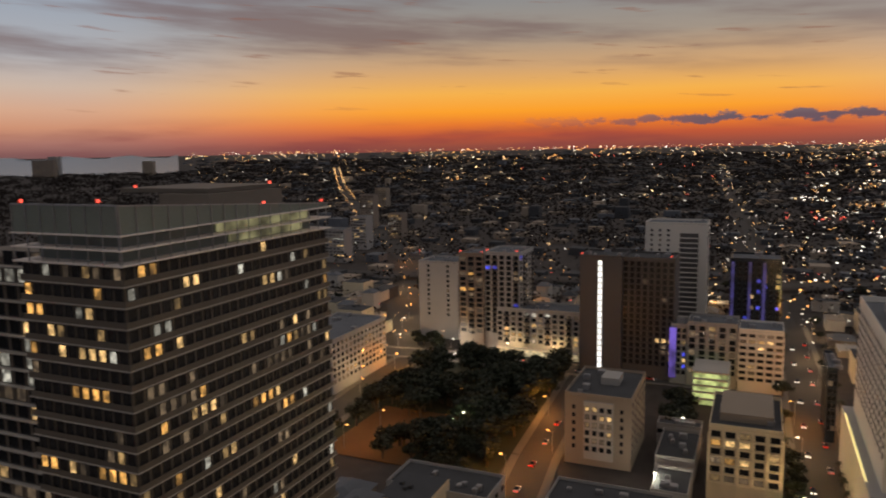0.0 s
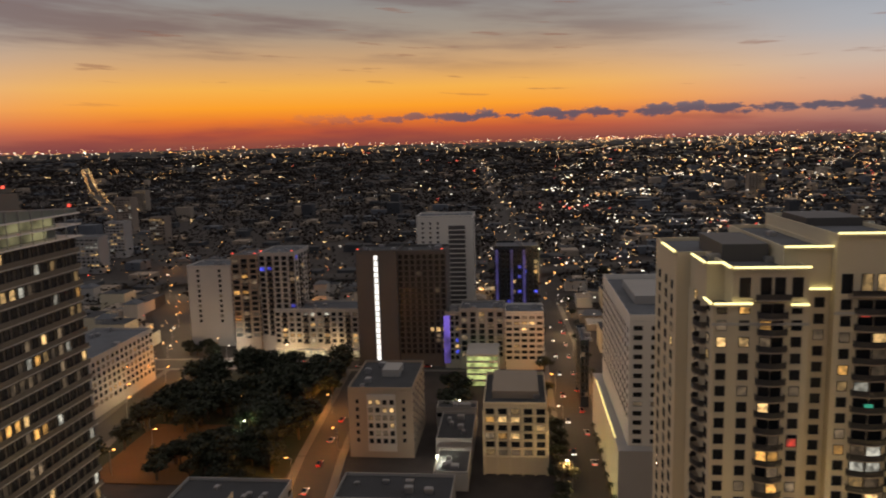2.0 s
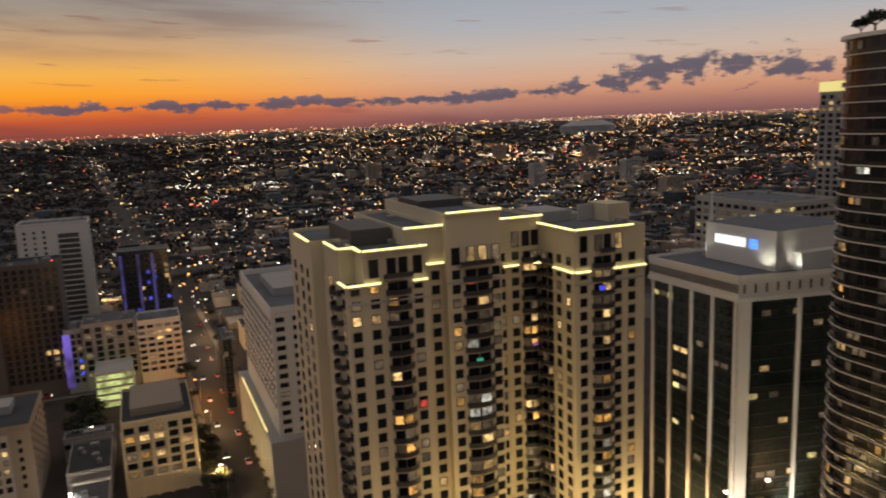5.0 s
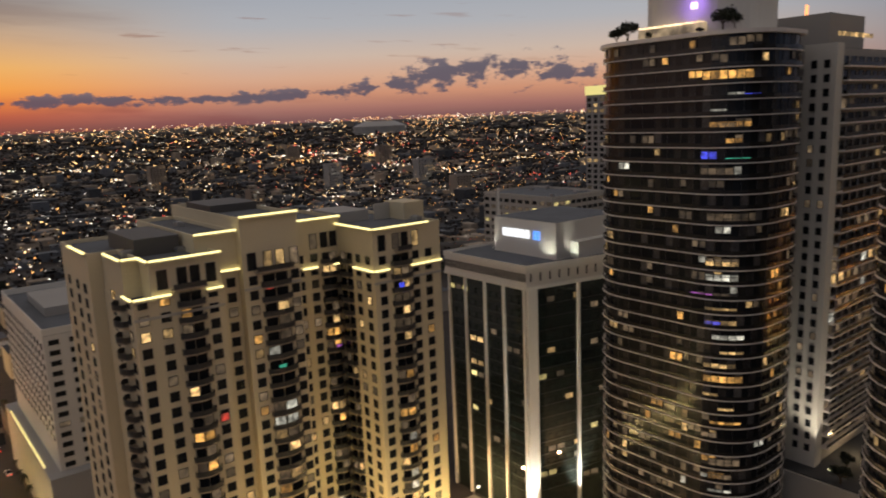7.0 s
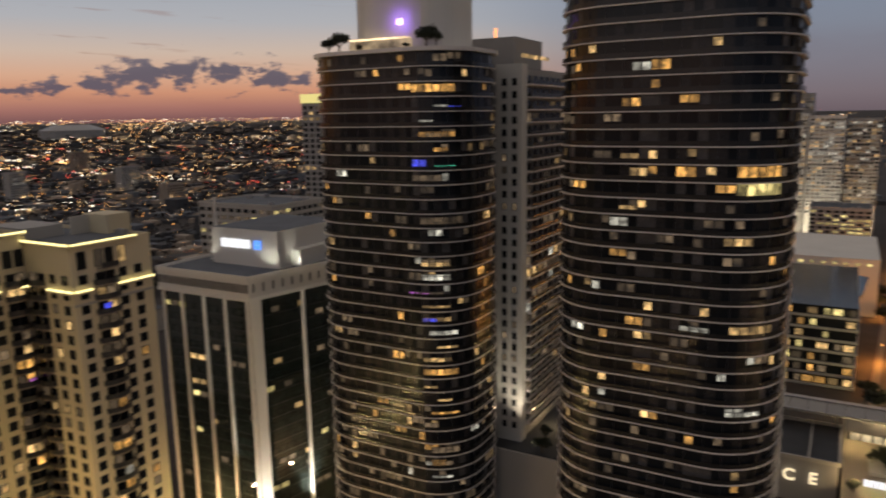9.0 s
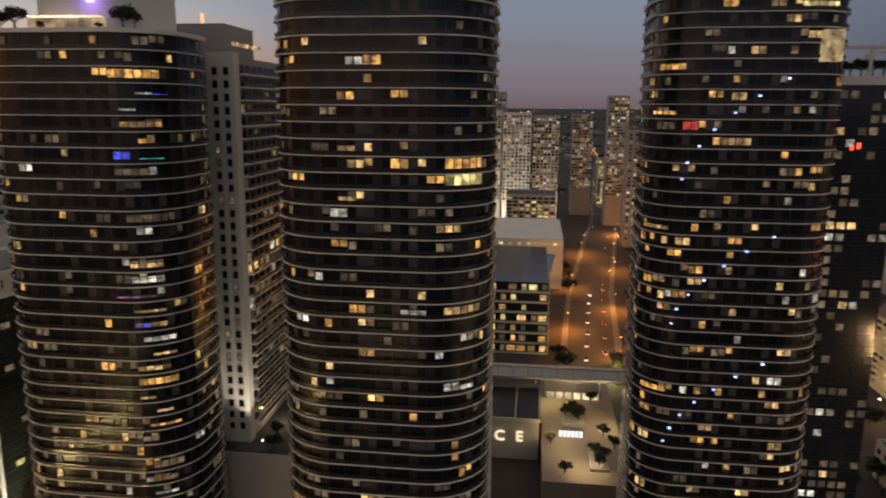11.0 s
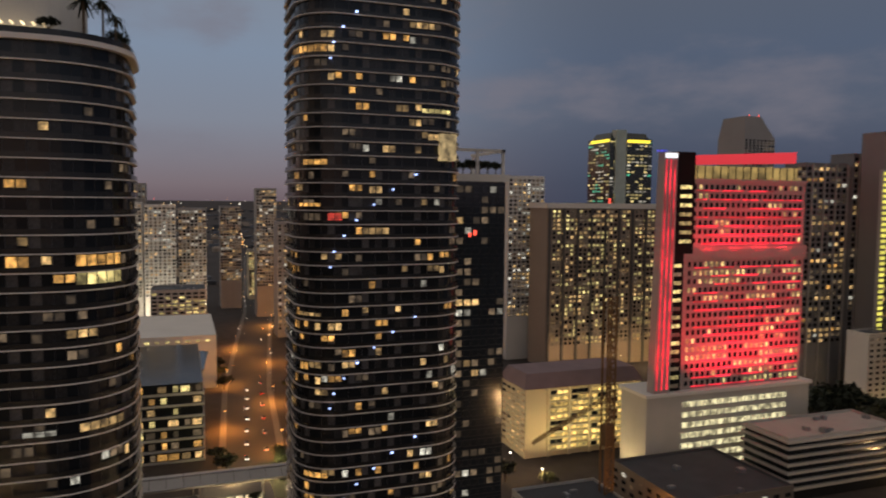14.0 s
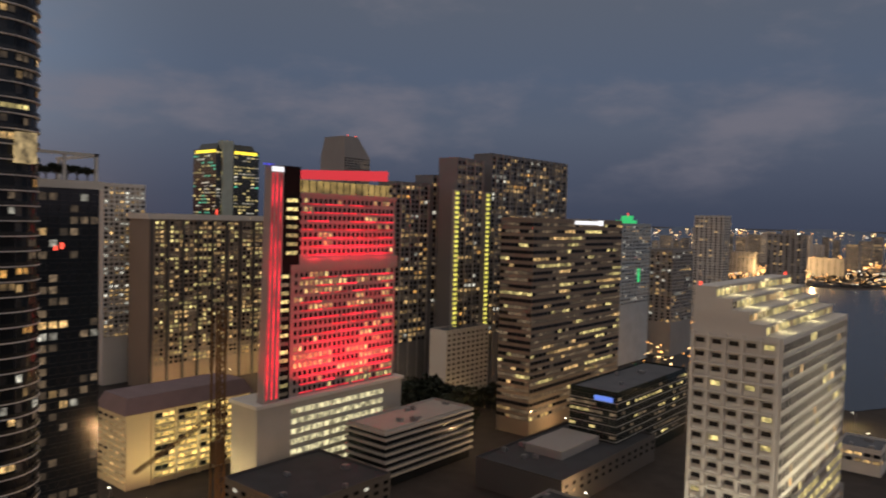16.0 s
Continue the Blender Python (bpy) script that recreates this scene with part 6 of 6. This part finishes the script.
    t = slab_building("black_roof_hall", "wide low hall with a black roof and roof plant", 150, 195, -352, -260, 12.5, CHARCOAL, mix={"dim": 0.2}, cols=(8, 14), win=(2.5, 1.5), sides="x", units=9, roof=ROOFD, bars=0)
    part("roof_room", MB().box(165, 185, -320, -285, 12.5, 16.5), GREY, t)
    t = slab_building("green_office_block", "office block of banded green glass with a blue lit sign", 158, 184, -412, -324, 37, GLASSG, step=3.8, mix={"yellow": 0.22, "dim": 0.2}, cols=(7, 18), win=(3.4, 1.4), sides="xb", glass=GLASSG, bars=0, roof=ROOF, band=CONCRETE)
    part("blue_sign", MB().box(160, 170, -323.6, -323.1, 33, 35.4), glow("blue_sign_panel", (0.15, 0.3, 1.0), 0.9, 0.1), t, "blue lit sign panel")
    slab_building("dark_roof_block", "low block with a dark flat roof", 205, 250, -215, -165, 14, CHARCOAL, mix={"cool": 0.06, "dim": 0.15}, cols=(8, 9), win=(2.6, 1.5), sides="xb", roof=ROOFD, bars=0)
    for x0, x1, y0, y1, z in ((160, 200, -130, -100, 14), (205, 240, -150, -115, 12), (170, 195, -170, -140, 10), (120, 150, -250, -215, 12), (60, 95, -330, -275, 16)):
        slab_building("low_block", "low flat-roofed block in shade with a few lit windows", x0, x1, y0, y1, z, RND.choice((GREY, TAN, CONCRETE)), mix={"warm": 0.15, "amber": 0.1, "dim": 0.2}, cols=(7, 6), win=(2, 1.6), sides="xb", roof=ROOFD, bars=0, limit=16)
    RND.seed(4)
    for _ in range(34):
        tree_at(RND.uniform(236, 330), RND.uniform(-420, -300), 0, RND.uniform(8, 15))
    for _ in range(16):
        tree_at(RND.uniform(150, 290), RND.uniform(-165, -90), 0, RND.uniform(6, 10))
    for _ in range(9):
        tree_at(RND.uniform(250, 284), RND.uniform(-332, -294), 0, RND.uniform(22, 30))
    # mostly hidden lamps, added to warm and brighten the skyline walls
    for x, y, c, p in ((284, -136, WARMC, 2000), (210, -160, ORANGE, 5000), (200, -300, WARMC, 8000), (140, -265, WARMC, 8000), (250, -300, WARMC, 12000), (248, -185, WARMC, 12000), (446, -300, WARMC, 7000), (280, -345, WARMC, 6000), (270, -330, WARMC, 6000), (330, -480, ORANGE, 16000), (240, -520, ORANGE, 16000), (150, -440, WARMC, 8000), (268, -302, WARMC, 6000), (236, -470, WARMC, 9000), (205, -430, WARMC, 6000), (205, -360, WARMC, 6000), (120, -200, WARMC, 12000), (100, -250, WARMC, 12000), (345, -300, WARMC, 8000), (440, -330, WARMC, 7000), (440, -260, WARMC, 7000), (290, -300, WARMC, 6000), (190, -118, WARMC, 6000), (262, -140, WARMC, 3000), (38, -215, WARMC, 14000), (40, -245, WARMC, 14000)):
        street_and_fill_lamp(x, y, 9, LAMPW, p * 1.6, c)
    # crane
    t = thing("tower_crane", "brown lattice construction crane in shadow", "crane")
    b = MB()
    rust = material("rusty_crane_paint", (0.14, 0.075, 0.03), 0.7, vary=0.3)
    cx, cy = 228, -148
    for dx in (-1.7, 1.7):
        for dy in (-1.7, 1.7):
            b.beam((cx + dx, cy + dy, 0), (cx + dx, cy + dy, 86), 0.6)
    for k in range(43):
        z, s = k * 2.0, 1 if k % 2 else -1
        b.beam((cx - s * 1.7, cy - 1.7, z), (cx + s * 1.7, cy - 1.7, z + 2), 0.4).beam((cx - 1.7, cy - s * 1.7, z), (cx - 1.7, cy + s * 1.7, z + 2), 0.4)
    part("mast", b, rust, t)
    j = MB()
    for o in (-0.6, 0.6):
        j.beam((cx + o, cy, 48), (cx + o + 10, cy + 26, 30), 0.3).beam((cx, cy + o, 49.4), (cx + 10, cy + 26 + o, 31), 0.25)
    part("lower_jib", j, rust, t)
    part("cab", MB().box(cx - 1.6, cx + 1.6, cy - 1.6, cy + 1.6, 30, 38), rust, t)


skyline()


# ---- far town ----
def ring(n, a0, a1, r0, r1, power=1.0):
    for _ in range(n):
        a, u = rad(RND.uniform(a0, a1)), RND.random() ** power
        r = r0 + (r1 - r0) * u
        yield r * math.sin(a), r * math.cos(a), r


KEEP = [(-225, 45, 210, 420), (-210, -120, 380, 445), (-110, 20, 430, 500), (20, 70, 200, 310), (25, 215, 50, 180), (455, 500, -345, -240)]


ROUTES = [[(24, 215), (25, 300), (24, 400), (20, 520), (2, 800), (-35, 1400), (-160, 3400)], [(-186, 384), (-255, 500), (-330, 681), (-585, 1030), (-1075, 1770), (-1900, 3050)],
          [(-520, 596), (-177, 632), (160, 706)], [(330, 566), (520, 436), (640, 366)], [(330, -29), (470, -38), (795, -76), (3200, -210)]]


def near_road(x, y, m):
    """Whether a place lies within m metres of one of the long streets."""
    p = Vector((x, y))
    for pts in ROUTES:
        for a, c in zip(pts, pts[1:]):
            a, c = Vector(a), Vector(c)
            d = c - a
            u = min(1.0, max(0.0, (p - a).dot(d) / d.length_squared))
            if (p - a - d * u).length < m:
                return True
    return False


def clear(x, y, m=4):
    return not any(a - m < x < b + m and c - m < y < d + m for a, b, c, d in KEEP)


def near_houses():
    """Low houses and shops that can be told apart one by one."""
    RND.seed(91)
    shapes = []
    for k in range(10):
        w, d, h = RND.uniform(9, 20), RND.uniform(9, 18), RND.choice((4, 5, 7, 8, 10, 13))
        wall = MB().box(-w / 2, w / 2, -d / 2, d / 2, 0, h).mesh("wall", [RND.choice((OFFWHITE, CONCRETE, TAN, STUCCO, GREY))])
        if k % 3 == 0:
            o = 0.6
            roof = MB().prism([(-w / 2 - o, -d / 2 - o), (w / 2 + o, -d / 2 - o), (w / 2 + o, d / 2 + o), (-w / 2 - o, d / 2 + o)], h, h + 2.6, top=[(-w / 4, -0.3), (w / 4, -0.3), (w / 4, 0.3), (-w / 4, 0.3)])
        else:
            roof = MB().box(-w / 2 + 0.25, w / 2 - 0.25, -d / 2 + 0.25, d / 2 - 0.25, h, h + 0.25)
            for _ in range(3):
                x, y = RND.uniform(-w / 3, w / 3), RND.uniform(-d / 3, d / 3)
                roof.box(x, x + 1.4, y, y + 1.2, h + 0.25, h + 1.3)
        rm = roof.mesh("roof", [RND.choice((ROOF, ROOFD, CONCRETE, ROOF, TAN))])
        shapes.append((wall, rm, w, d, h))
    placed = 0
    spots = [(x, y) for x, y, r in ring(900, -34, 12, 200, 640, 0.8)] + [(x, y) for x, y, r in ring(260, 12, 52, 190, 560, 0.8)]
    used = []
    for x, y in spots:
        if placed >= 125 or not clear(x, y) or any((x - a) ** 2 + (y - b) ** 2 < 17 ** 2 for a, b in used):
            continue
        if y > 200 and (abs(x - 22) < 22 or abs(y - 378) < 16 or abs(y - 615 - x * 0.1) < 18 or abs(x + 186 + (y - 384) * 0.5) < 26):
            continue
        used.append((x, y))
        wall, roof, w, d, h = RND.choice(shapes)
        t = thing("low_building", "low pale house or shop with a flat or hipped roof", "house", group="low houses in town")
        t.matrix_basis = Matrix.Translation((x, y, 0)) @ Matrix.Rotation(RND.choice((0, 1.571)), 4, "Z")
        part("wall", wall, None, t)
        part("roof", roof, None, t)
        placed += 1
    for x, y, r in ring(60, -34, 50, 300, 640, 0.8):
        if clear(x, y) and abs(x - 22) > 14:
            tree_at(x, y, 0, RND.uniform(6, 12))
    for x0, x1, y0, y1, z in ((-112, -76, 204, 222, 9), (-60, -22, 214, 232, 7), (-32, -18, 262, 290, 7), (-30, -18, 236, 256, 6), (-35, -18, 292, 300, 8)):
        slab_building("low_block", "low flat-roofed building with a lit forecourt", x0, x1, y0, y1, z, RND.choice((CONCRETE, GREY)), mix={"cool": 0.2, "warm": 0.2}, cols=(6, 3), win=(2.2, 1.6), sides="fe", roof=ROOFD, units=5)


def far_town():
    """Countless far roofs, tree clumps and lights out to the horizon."""
    RND.seed(92)
    b = MB()
    spots = [p for p in ring(1300, -43, 6, 560, 4600, 1.0)] + [p for p in ring(3600, 6, 64, 560, 4600, 1.1)] + [p for p in ring(500, 82, 104, 900, 4200)] + [p for p in ring(350, 156, 185, 1720, 2240)] + [p for p in ring(500, 104, 156, 560, 2000)]
    for x, y, r in spots:
        if not clear(x, y) or near_road(x, y, 15):
            continue
        s = 1 + r / 2500
        w, d = RND.uniform(8, 22) * s * 0.8, RND.uniform(8, 22) * s * 0.8
        h = RND.choice((4, 4, 5, 6, 8)) if RND.random() < 0.97 else RND.uniform(12, 26)
        z = height(x, y)
        b.box(x - w / 2, x + w / 2, y - d / 2, y + d / 2, z - 0.2, z + h, RND.randrange(4))
    tagged(part("far_roofs", b, [ROOFD, ROOFD, ROOF, TAN]), "countless low roofs of the far town at dusk", "houses", kind="stuff")
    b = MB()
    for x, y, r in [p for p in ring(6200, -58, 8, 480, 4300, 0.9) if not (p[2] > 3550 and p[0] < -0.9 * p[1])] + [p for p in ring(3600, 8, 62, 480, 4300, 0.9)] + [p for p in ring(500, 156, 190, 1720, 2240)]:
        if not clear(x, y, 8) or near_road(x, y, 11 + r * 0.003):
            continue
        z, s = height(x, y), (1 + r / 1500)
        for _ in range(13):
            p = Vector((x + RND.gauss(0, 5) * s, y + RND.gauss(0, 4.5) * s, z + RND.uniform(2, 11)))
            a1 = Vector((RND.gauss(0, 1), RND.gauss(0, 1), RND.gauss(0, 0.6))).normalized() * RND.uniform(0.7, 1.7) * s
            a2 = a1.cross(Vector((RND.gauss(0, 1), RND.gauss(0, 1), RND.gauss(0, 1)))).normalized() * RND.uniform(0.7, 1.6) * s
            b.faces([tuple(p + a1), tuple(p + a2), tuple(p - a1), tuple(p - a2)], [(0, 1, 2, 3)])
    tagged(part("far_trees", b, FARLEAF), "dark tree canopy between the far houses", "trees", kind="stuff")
    lots = {}

    def light(x, y, z, s, kind):
        m = lots.setdefault(kind, MB())
        m.faces([(x - s, y, z), (x, y - s, z), (x + s, y, z), (x, y + s, z), (x, y, z + s), (x, y, z - s)], [(0, 1, 4), (1, 2, 4), (2, 3, 4), (3, 0, 4), (1, 0, 5), (2, 1, 5), (3, 2, 5), (0, 3, 5)])

    kinds = ["warm"] * 11 + ["white"] * 5 + ["orange"] * 5 + ["red"]
    for x, y, r in [p for p in ring(2300, -43, 8, 480, 4850, 0.75)] + [p for p in ring(9500, 3, 64, 480, 4850, 0.62)] + [p for p in ring(900, 84, 103, 800, 4850, 0.8)] + [p for p in ring(700, 13, 44, 450, 1500, 0.8)]:
        if not clear(x, y) or noise.noise(Vector((x / 260, y / 260, 0.5))) < RND.uniform(-0.35, 0.3):
            continue
        s = r * 0.00043 * (0.5 + 1.9 * RND.random() ** 4)
        light(x, y, height(x, y) + RND.uniform(10, 15) + r * 0.002, s, RND.choice(kinds))
    for x, y, r in ring(1500, 24, 62, 420, 3000, 0.8):
        light(x, y, height(x, y) + RND.uniform(9, 14), r * 0.0005 * (0.5 + 1.6 * RND.random() ** 3), RND.choice(["warm", "orange", "orange", "white", "red"]))
    for x, y, r in ring(620, -3, 36, 480, 1250):
        light(x, y, RND.uniform(4, 9), RND.uniform(0.3, 0.95), RND.choice(["warm", "white", "white", "orange"]))
    for x, y, r in ring(420, -34, 14, 300, 950):
        if clear(x, y, 1) or RND.random() < 0.15:
            light(x, y, RND.uniform(5, 11), RND.uniform(0.25, 0.6), RND.choice(kinds))
    for x, y, r in ring(600, -43, 64, 4500, 4880):
        light(x, y, height(x, y) + 8 + r * 0.002, r * 0.0005 * RND.uniform(0.6, 1.6), RND.choice(["warm", "orange", "orange", "white"]))
    for x, y, r in [p for p in ring(260, 161, 167, 1750, 2230)] + [p for p in ring(160, 167, 174, 2300, 2900)] + [p for p in ring(120, 155, 160, 620, 900)]:
        light(x, y, height(x, y) + RND.uniform(4, 16), r * 0.0011 * RND.uniform(0.5, 1.5), RND.choice(["warm", "orange", "orange", "warm"]))
    for x, y, r in ring(420, -43, 64, 3900, 4880):
        light(x, y, height(x, y) + 10 + r * 0.0015, r * 0.0005 * RND.uniform(0.5, 1.5), RND.choice(["warm", "warm", "orange", "white"]))
    for x, y, r in [p for p in ring(760, 157, 178, 1730, 2240)] + [p for p in ring(420, 155, 178, 2900, 4700)] + [p for p in ring(160, 104, 157, 700, 2500)]:
        light(x, y, height(x, y) + RND.uniform(5, 14), r * 0.0006 * RND.uniform(0.5, 1.8), RND.choice(["warm", "orange", "white", "warm"]))
    # car parks and shopping streets: tight patches of bright lights
    for _ in range(40):
        a, r = rad(RND.uniform(2, 56)), RND.uniform(620, 2600)
        px, py = r * math.sin(a), r * math.cos(a)
        kd = RND.choice((["white", "white", "warm"], ["warm", "orange"], ["white", "warm", "red"]))
        for _ in range(22):
            x, y = px + RND.gauss(0, 26), py + RND.gauss(0, 40)
            light(x, y, height(x, y) + RND.uniform(6, 10), r * 0.0007 * RND.uniform(0.5, 1.6), RND.choice(kd))
    # lights in rows along the long streets
    for pts, step, kd in (([(-186, 384), (-330, 681), (-585, 1030), (-1075, 1770), (-1900, 3050)], 22, ["orange", "warm", "warm"]), ([(24, 400), (2, 800), (-35, 1400), (-160, 3400)], 70, ["warm", "white"]),
                          ([(470, -38), (795, -76), (3200, -210)], 24, ["orange", "warm", "white"]), ([(-520, 596), (-177, 632), (160, 706)], 15, ["orange", "warm", "red"]),
                          ([(330, 566), (520, 436), (640, 366)], 9, ["orange", "orange", "red"]), ([(700, 1500), (1500, 1150), (2600, 700)], 30, ["orange", "warm"]),
                          ([(-300, 900), (200, 1000), (900, 1050)], 40, ["warm", "white"]), ([(150, 700), (500, 1400), (1200, 2900)], 30, ["warm", "white"]), ([(-700, 900), (-100, 2000), (300, 3000)], 60, ["warm", "white"])):
        for a, c in zip(pts, pts[1:]):
            a, c = Vector(a), Vector(c)
            n = max(1, int((c - a).length / step))
            for i in range(n):
                p = a + (c - a) * (i / n)
                off = (c - a).normalized()
                for sgn in (-1, 1):
                    q = p + Vector((-off.y, off.x)) * sgn * RND.uniform(6, 16) + off * RND.uniform(-0.6, 0.6) * step
                    light(q.x, q.y, height(q.x, q.y) + RND.uniform(6, 10), max(0.35, q.length * 0.00042) * RND.uniform(0.6, 1.4), RND.choice(kd))
    for k, m_ in (("warm", PTWARM), ("white", PTWHITE), ("orange", PTORANGE), ("red", PTRED)):
        if k in lots:
            tagged(part("town_lights", lots[k], m_), k + " points of light scattered over the far town", "lights", kind="stuff")
    # far towers that stand up from the low town
    RND.seed(93)
    for a, r, w, h in ((-31, 900, 22, 40), (-30.2, 1150, 24, 52), (-28, 1000, 20, 34), (-33, 800, 24, 36), (-29, 1500, 26, 44), (17, 1500, 30, 46), (30, 1300, 28, 44), (37, 1400, 36, 40), (24, 1000, 20, 32), (40, 1100, 30, 30), (27, 2200, 40, 46), (34, 1900, 40, 50), (-46, 3500, 60, 60), (-53, 3560, 130, 70), (-52, 3580, 60, 84)):
        x, y = r * math.sin(rad(a)), r * math.cos(rad(a))
        z = height(x, y)
        t = slab_building("far_tower", "pale mid-rise tower standing over the low town", x, x + w, y, y + 18, z + h, RND.choice((TAN, GREY, BROWN)), step=3.6, mix={"warm": 0.12, "cool": 0.06, "dim": 0.2}, cols=(5, 3), win=(2.4, 1.6), sides="f", z0=z, bars=0, units=0, limit=3)
    t = thing("stadium", "far stadium with a pale folded roof", "stadium")
    x, y = 2946 * 0.72, 4343 * 0.72
    z = height(x, y)
    P = [(x + 150 * math.cos(k * 0.3927), y + 100 * math.sin(k * 0.3927)) for k in range(16)]
    part("bowl", MB().prism(P, z, z + 38), GREY, t)
    part("roof", MB().prism(P, z + 38, z + 62, top=[(x + (px - x) * 0.55, y + (py - y) * 0.55) for px, py in P]), METAL, t)
    for a, r, w, h in ((160.2, 900, 34, 132), (165.3, 1000, 42, 112), (162.5, 1900, 60, 60), (168, 2000, 80, 50), (158.5, 1850, 50, 58)):
        x, y = r * math.sin(rad(a)), r * math.cos(rad(a))
        slab_building("shore_tower", "pale apartment tower on the bay shore", x - w / 2, x + w / 2, y - 24, y, h, WHITE if r < 950 else GREY, mix={"warm": 0.1, "dim": 0.2}, cols=(6, 5), win=(2.4, 1.8), sides="xb", bars=0, units=1, limit=5, z0=height(x, y))
    RND.seed(33)
    for k in range(22):
        a, r = 155.5 + k * 0.78 + RND.uniform(-0.2, 0.2), RND.uniform(2300, 3100)
        x, y = r * math.sin(rad(a)), r * math.cos(rad(a))
        h, w = 118 - r * RND.uniform(-0.001, 0.02), RND.uniform(18, 44)
        slab_building("beach_tower", "far pale tower along the opposite shore", x - w / 2, x + w / 2, y - 20, y, max(h, height(x, y) + 30), RND.choice((WHITE, CONCRETE, GREY)), step=6.0, mix={"warm": 0.2, "dim": 0.3}, cols=(5, 2), win=(3.6, 2.6), sides="b", bars=0, units=-1, limit=2, z0=height(x, y))
    t = slab_building("pier_pavilion", "low white waterside pavilion with lit decks", 58, 78, -430, -405, 12, WHITE, mix={"warm": 0.6}, cols=(5, 5), win=(3, 1.6), sides="xb", bars=0, band=WHITE)
    for x, y in ((86, -500), (70, -455)):
        street_and_fill_lamp(x, y, 8, LAMPW, 9000, (1.0, 0.7, 0.3))
    for x, y in ((520, -1800), (470, -1900), (420, -1850), (560, -1950)):
        lamp("port_flood", x, y, 28, 300000, (1.0, 0.6, 0.25), 2.0)
    # offices beyond the sign tower
    t = slab_building("pale_office_block", "pale office block with lit window rows behind the sign tower", 262, 300, 240, 290, 78, CONCRETE, step=3.7, mix={"yellow": 0.22, "dim": 0.2}, cols=(9, 10), win=(3.0, 1.7), sides="fx", bars=0)
    t = slab_building("slim_tower", "slim dark tower with a yellow lit top", 330, 346, 258, 276, 128, GREY, mix={"warm": 0.1, "dim": 0.2}, cols=(4, 4), win=(2.4, 1.8), sides="fx", bars=0, units=1)
    part("lit_top", MB().box(329.5, 346.5, 257.5, 276.5, 128.5, 133.5), glow("tower_top_light", (1.0, 0.85, 0.3), 0.8, 0.05), t, "yellow lit tower top")


def cars():
    """Cars along the lit streets: body, cabin, wheels and lamps."""
    RND.seed(66)
    tyre = material("black_tyre", (0.02, 0.02, 0.02), 0.8)
    head, tail = glow("car_headlight", (1.0, 0.95, 0.8), 5.0, 0.3), glow("car_taillight", (1.0, 0.04, 0.02), 3.0, 0.3)
    wheel = MB().prism([(0.33 * math.cos(k * 0.628), 0.33 * math.sin(k * 0.628)) for k in range(10)], -0.11, 0.11).mesh("wheel", [tyre])
    cabin = MB().prism([(-1.4, -0.78), (1.0, -0.78), (1.0, 0.78), (-1.4, 0.78)], 0.95, 1.48, top=[(-0.95, -0.62), (0.45, -0.62), (0.45, 0.62), (-0.95, 0.62)]).mesh("cabin", [GLASS])
    hm, tm = MB().box(2.2, 2.27, -0.28, 0.28, 0.55, 0.8).mesh("headlight", [head]), MB().box(-2.27, -2.2, -0.25, 0.25, 0.6, 0.82).mesh("taillight", [tail])
    paints = [material("car_paint_" + k, c, 0.3, vary=0.05) for k, c in (("white", (0.7, 0.7, 0.7)), ("black", (0.03, 0.03, 0.03)), ("silver", (0.4, 0.41, 0.42)), ("red", (0.4, 0.03, 0.02)))]
    hulls = [MB().prism([(-2.2, -0.85), (2.2, -0.85), (2.2, 0.85), (-2.2, 0.85)], 0.32, 0.95, top=[(-2.15, -0.8), (2.05, -0.8), (2.05, 0.8), (-2.15, 0.8)]).mesh("body", [p]) for p in paints]
    spots = [(27.5, 262 + i * 13 + RND.uniform(-3, 3), 90) for i in range(0, 18, 2)] + [(20.5, 268 + i * 16, -90) for i in range(0, 13, 2)] + [(-170 + i * 17 + RND.uniform(-4, 4), 375, 0) for i in range(9)]
    spots += [(-160 + i * 19, 383, 180) for i in range(7)] + [(-75 - i * 0.9, 232 + i * 22, 90) for i in range(4)] + [(340 + i * 21, -27 - i * 1.7, 180) for i in range(7)] + [(350 + i * 26, -37 - i * 2.0, 0) for i in range(6)]
    for x, y, a in spots:
        k = RND.randrange(4)
        t = thing("car", ("white", "black", "silver", "red")[k] + " car with lit lamps on the asphalt street", "car", group="cars on the streets")
        t.matrix_basis = Matrix.Translation((x, y, 0.1)) @ Matrix.Rotation(rad(a), 4, "Z")
        body = part("body", hulls[k], None, t)
        part("cabin", cabin, None, body, "dark glazed cabin")
        for dx in (-1.35, 1.35):
            for dy in (-0.8, 0.8):
                part("wheel", wheel, None, t, m=Matrix.Translation((dx, dy, 0.33)) @ Matrix.Rotation(rad(90), 4, "X"))
        for dy in (-0.6, 0.6):
            part("headlight", hm, None, body, m=Matrix.Translation((0, dy, 0)))
            part("taillight", tm, None, body, m=Matrix.Translation((0, dy, 0)))


near_houses()
far_town()
cars()
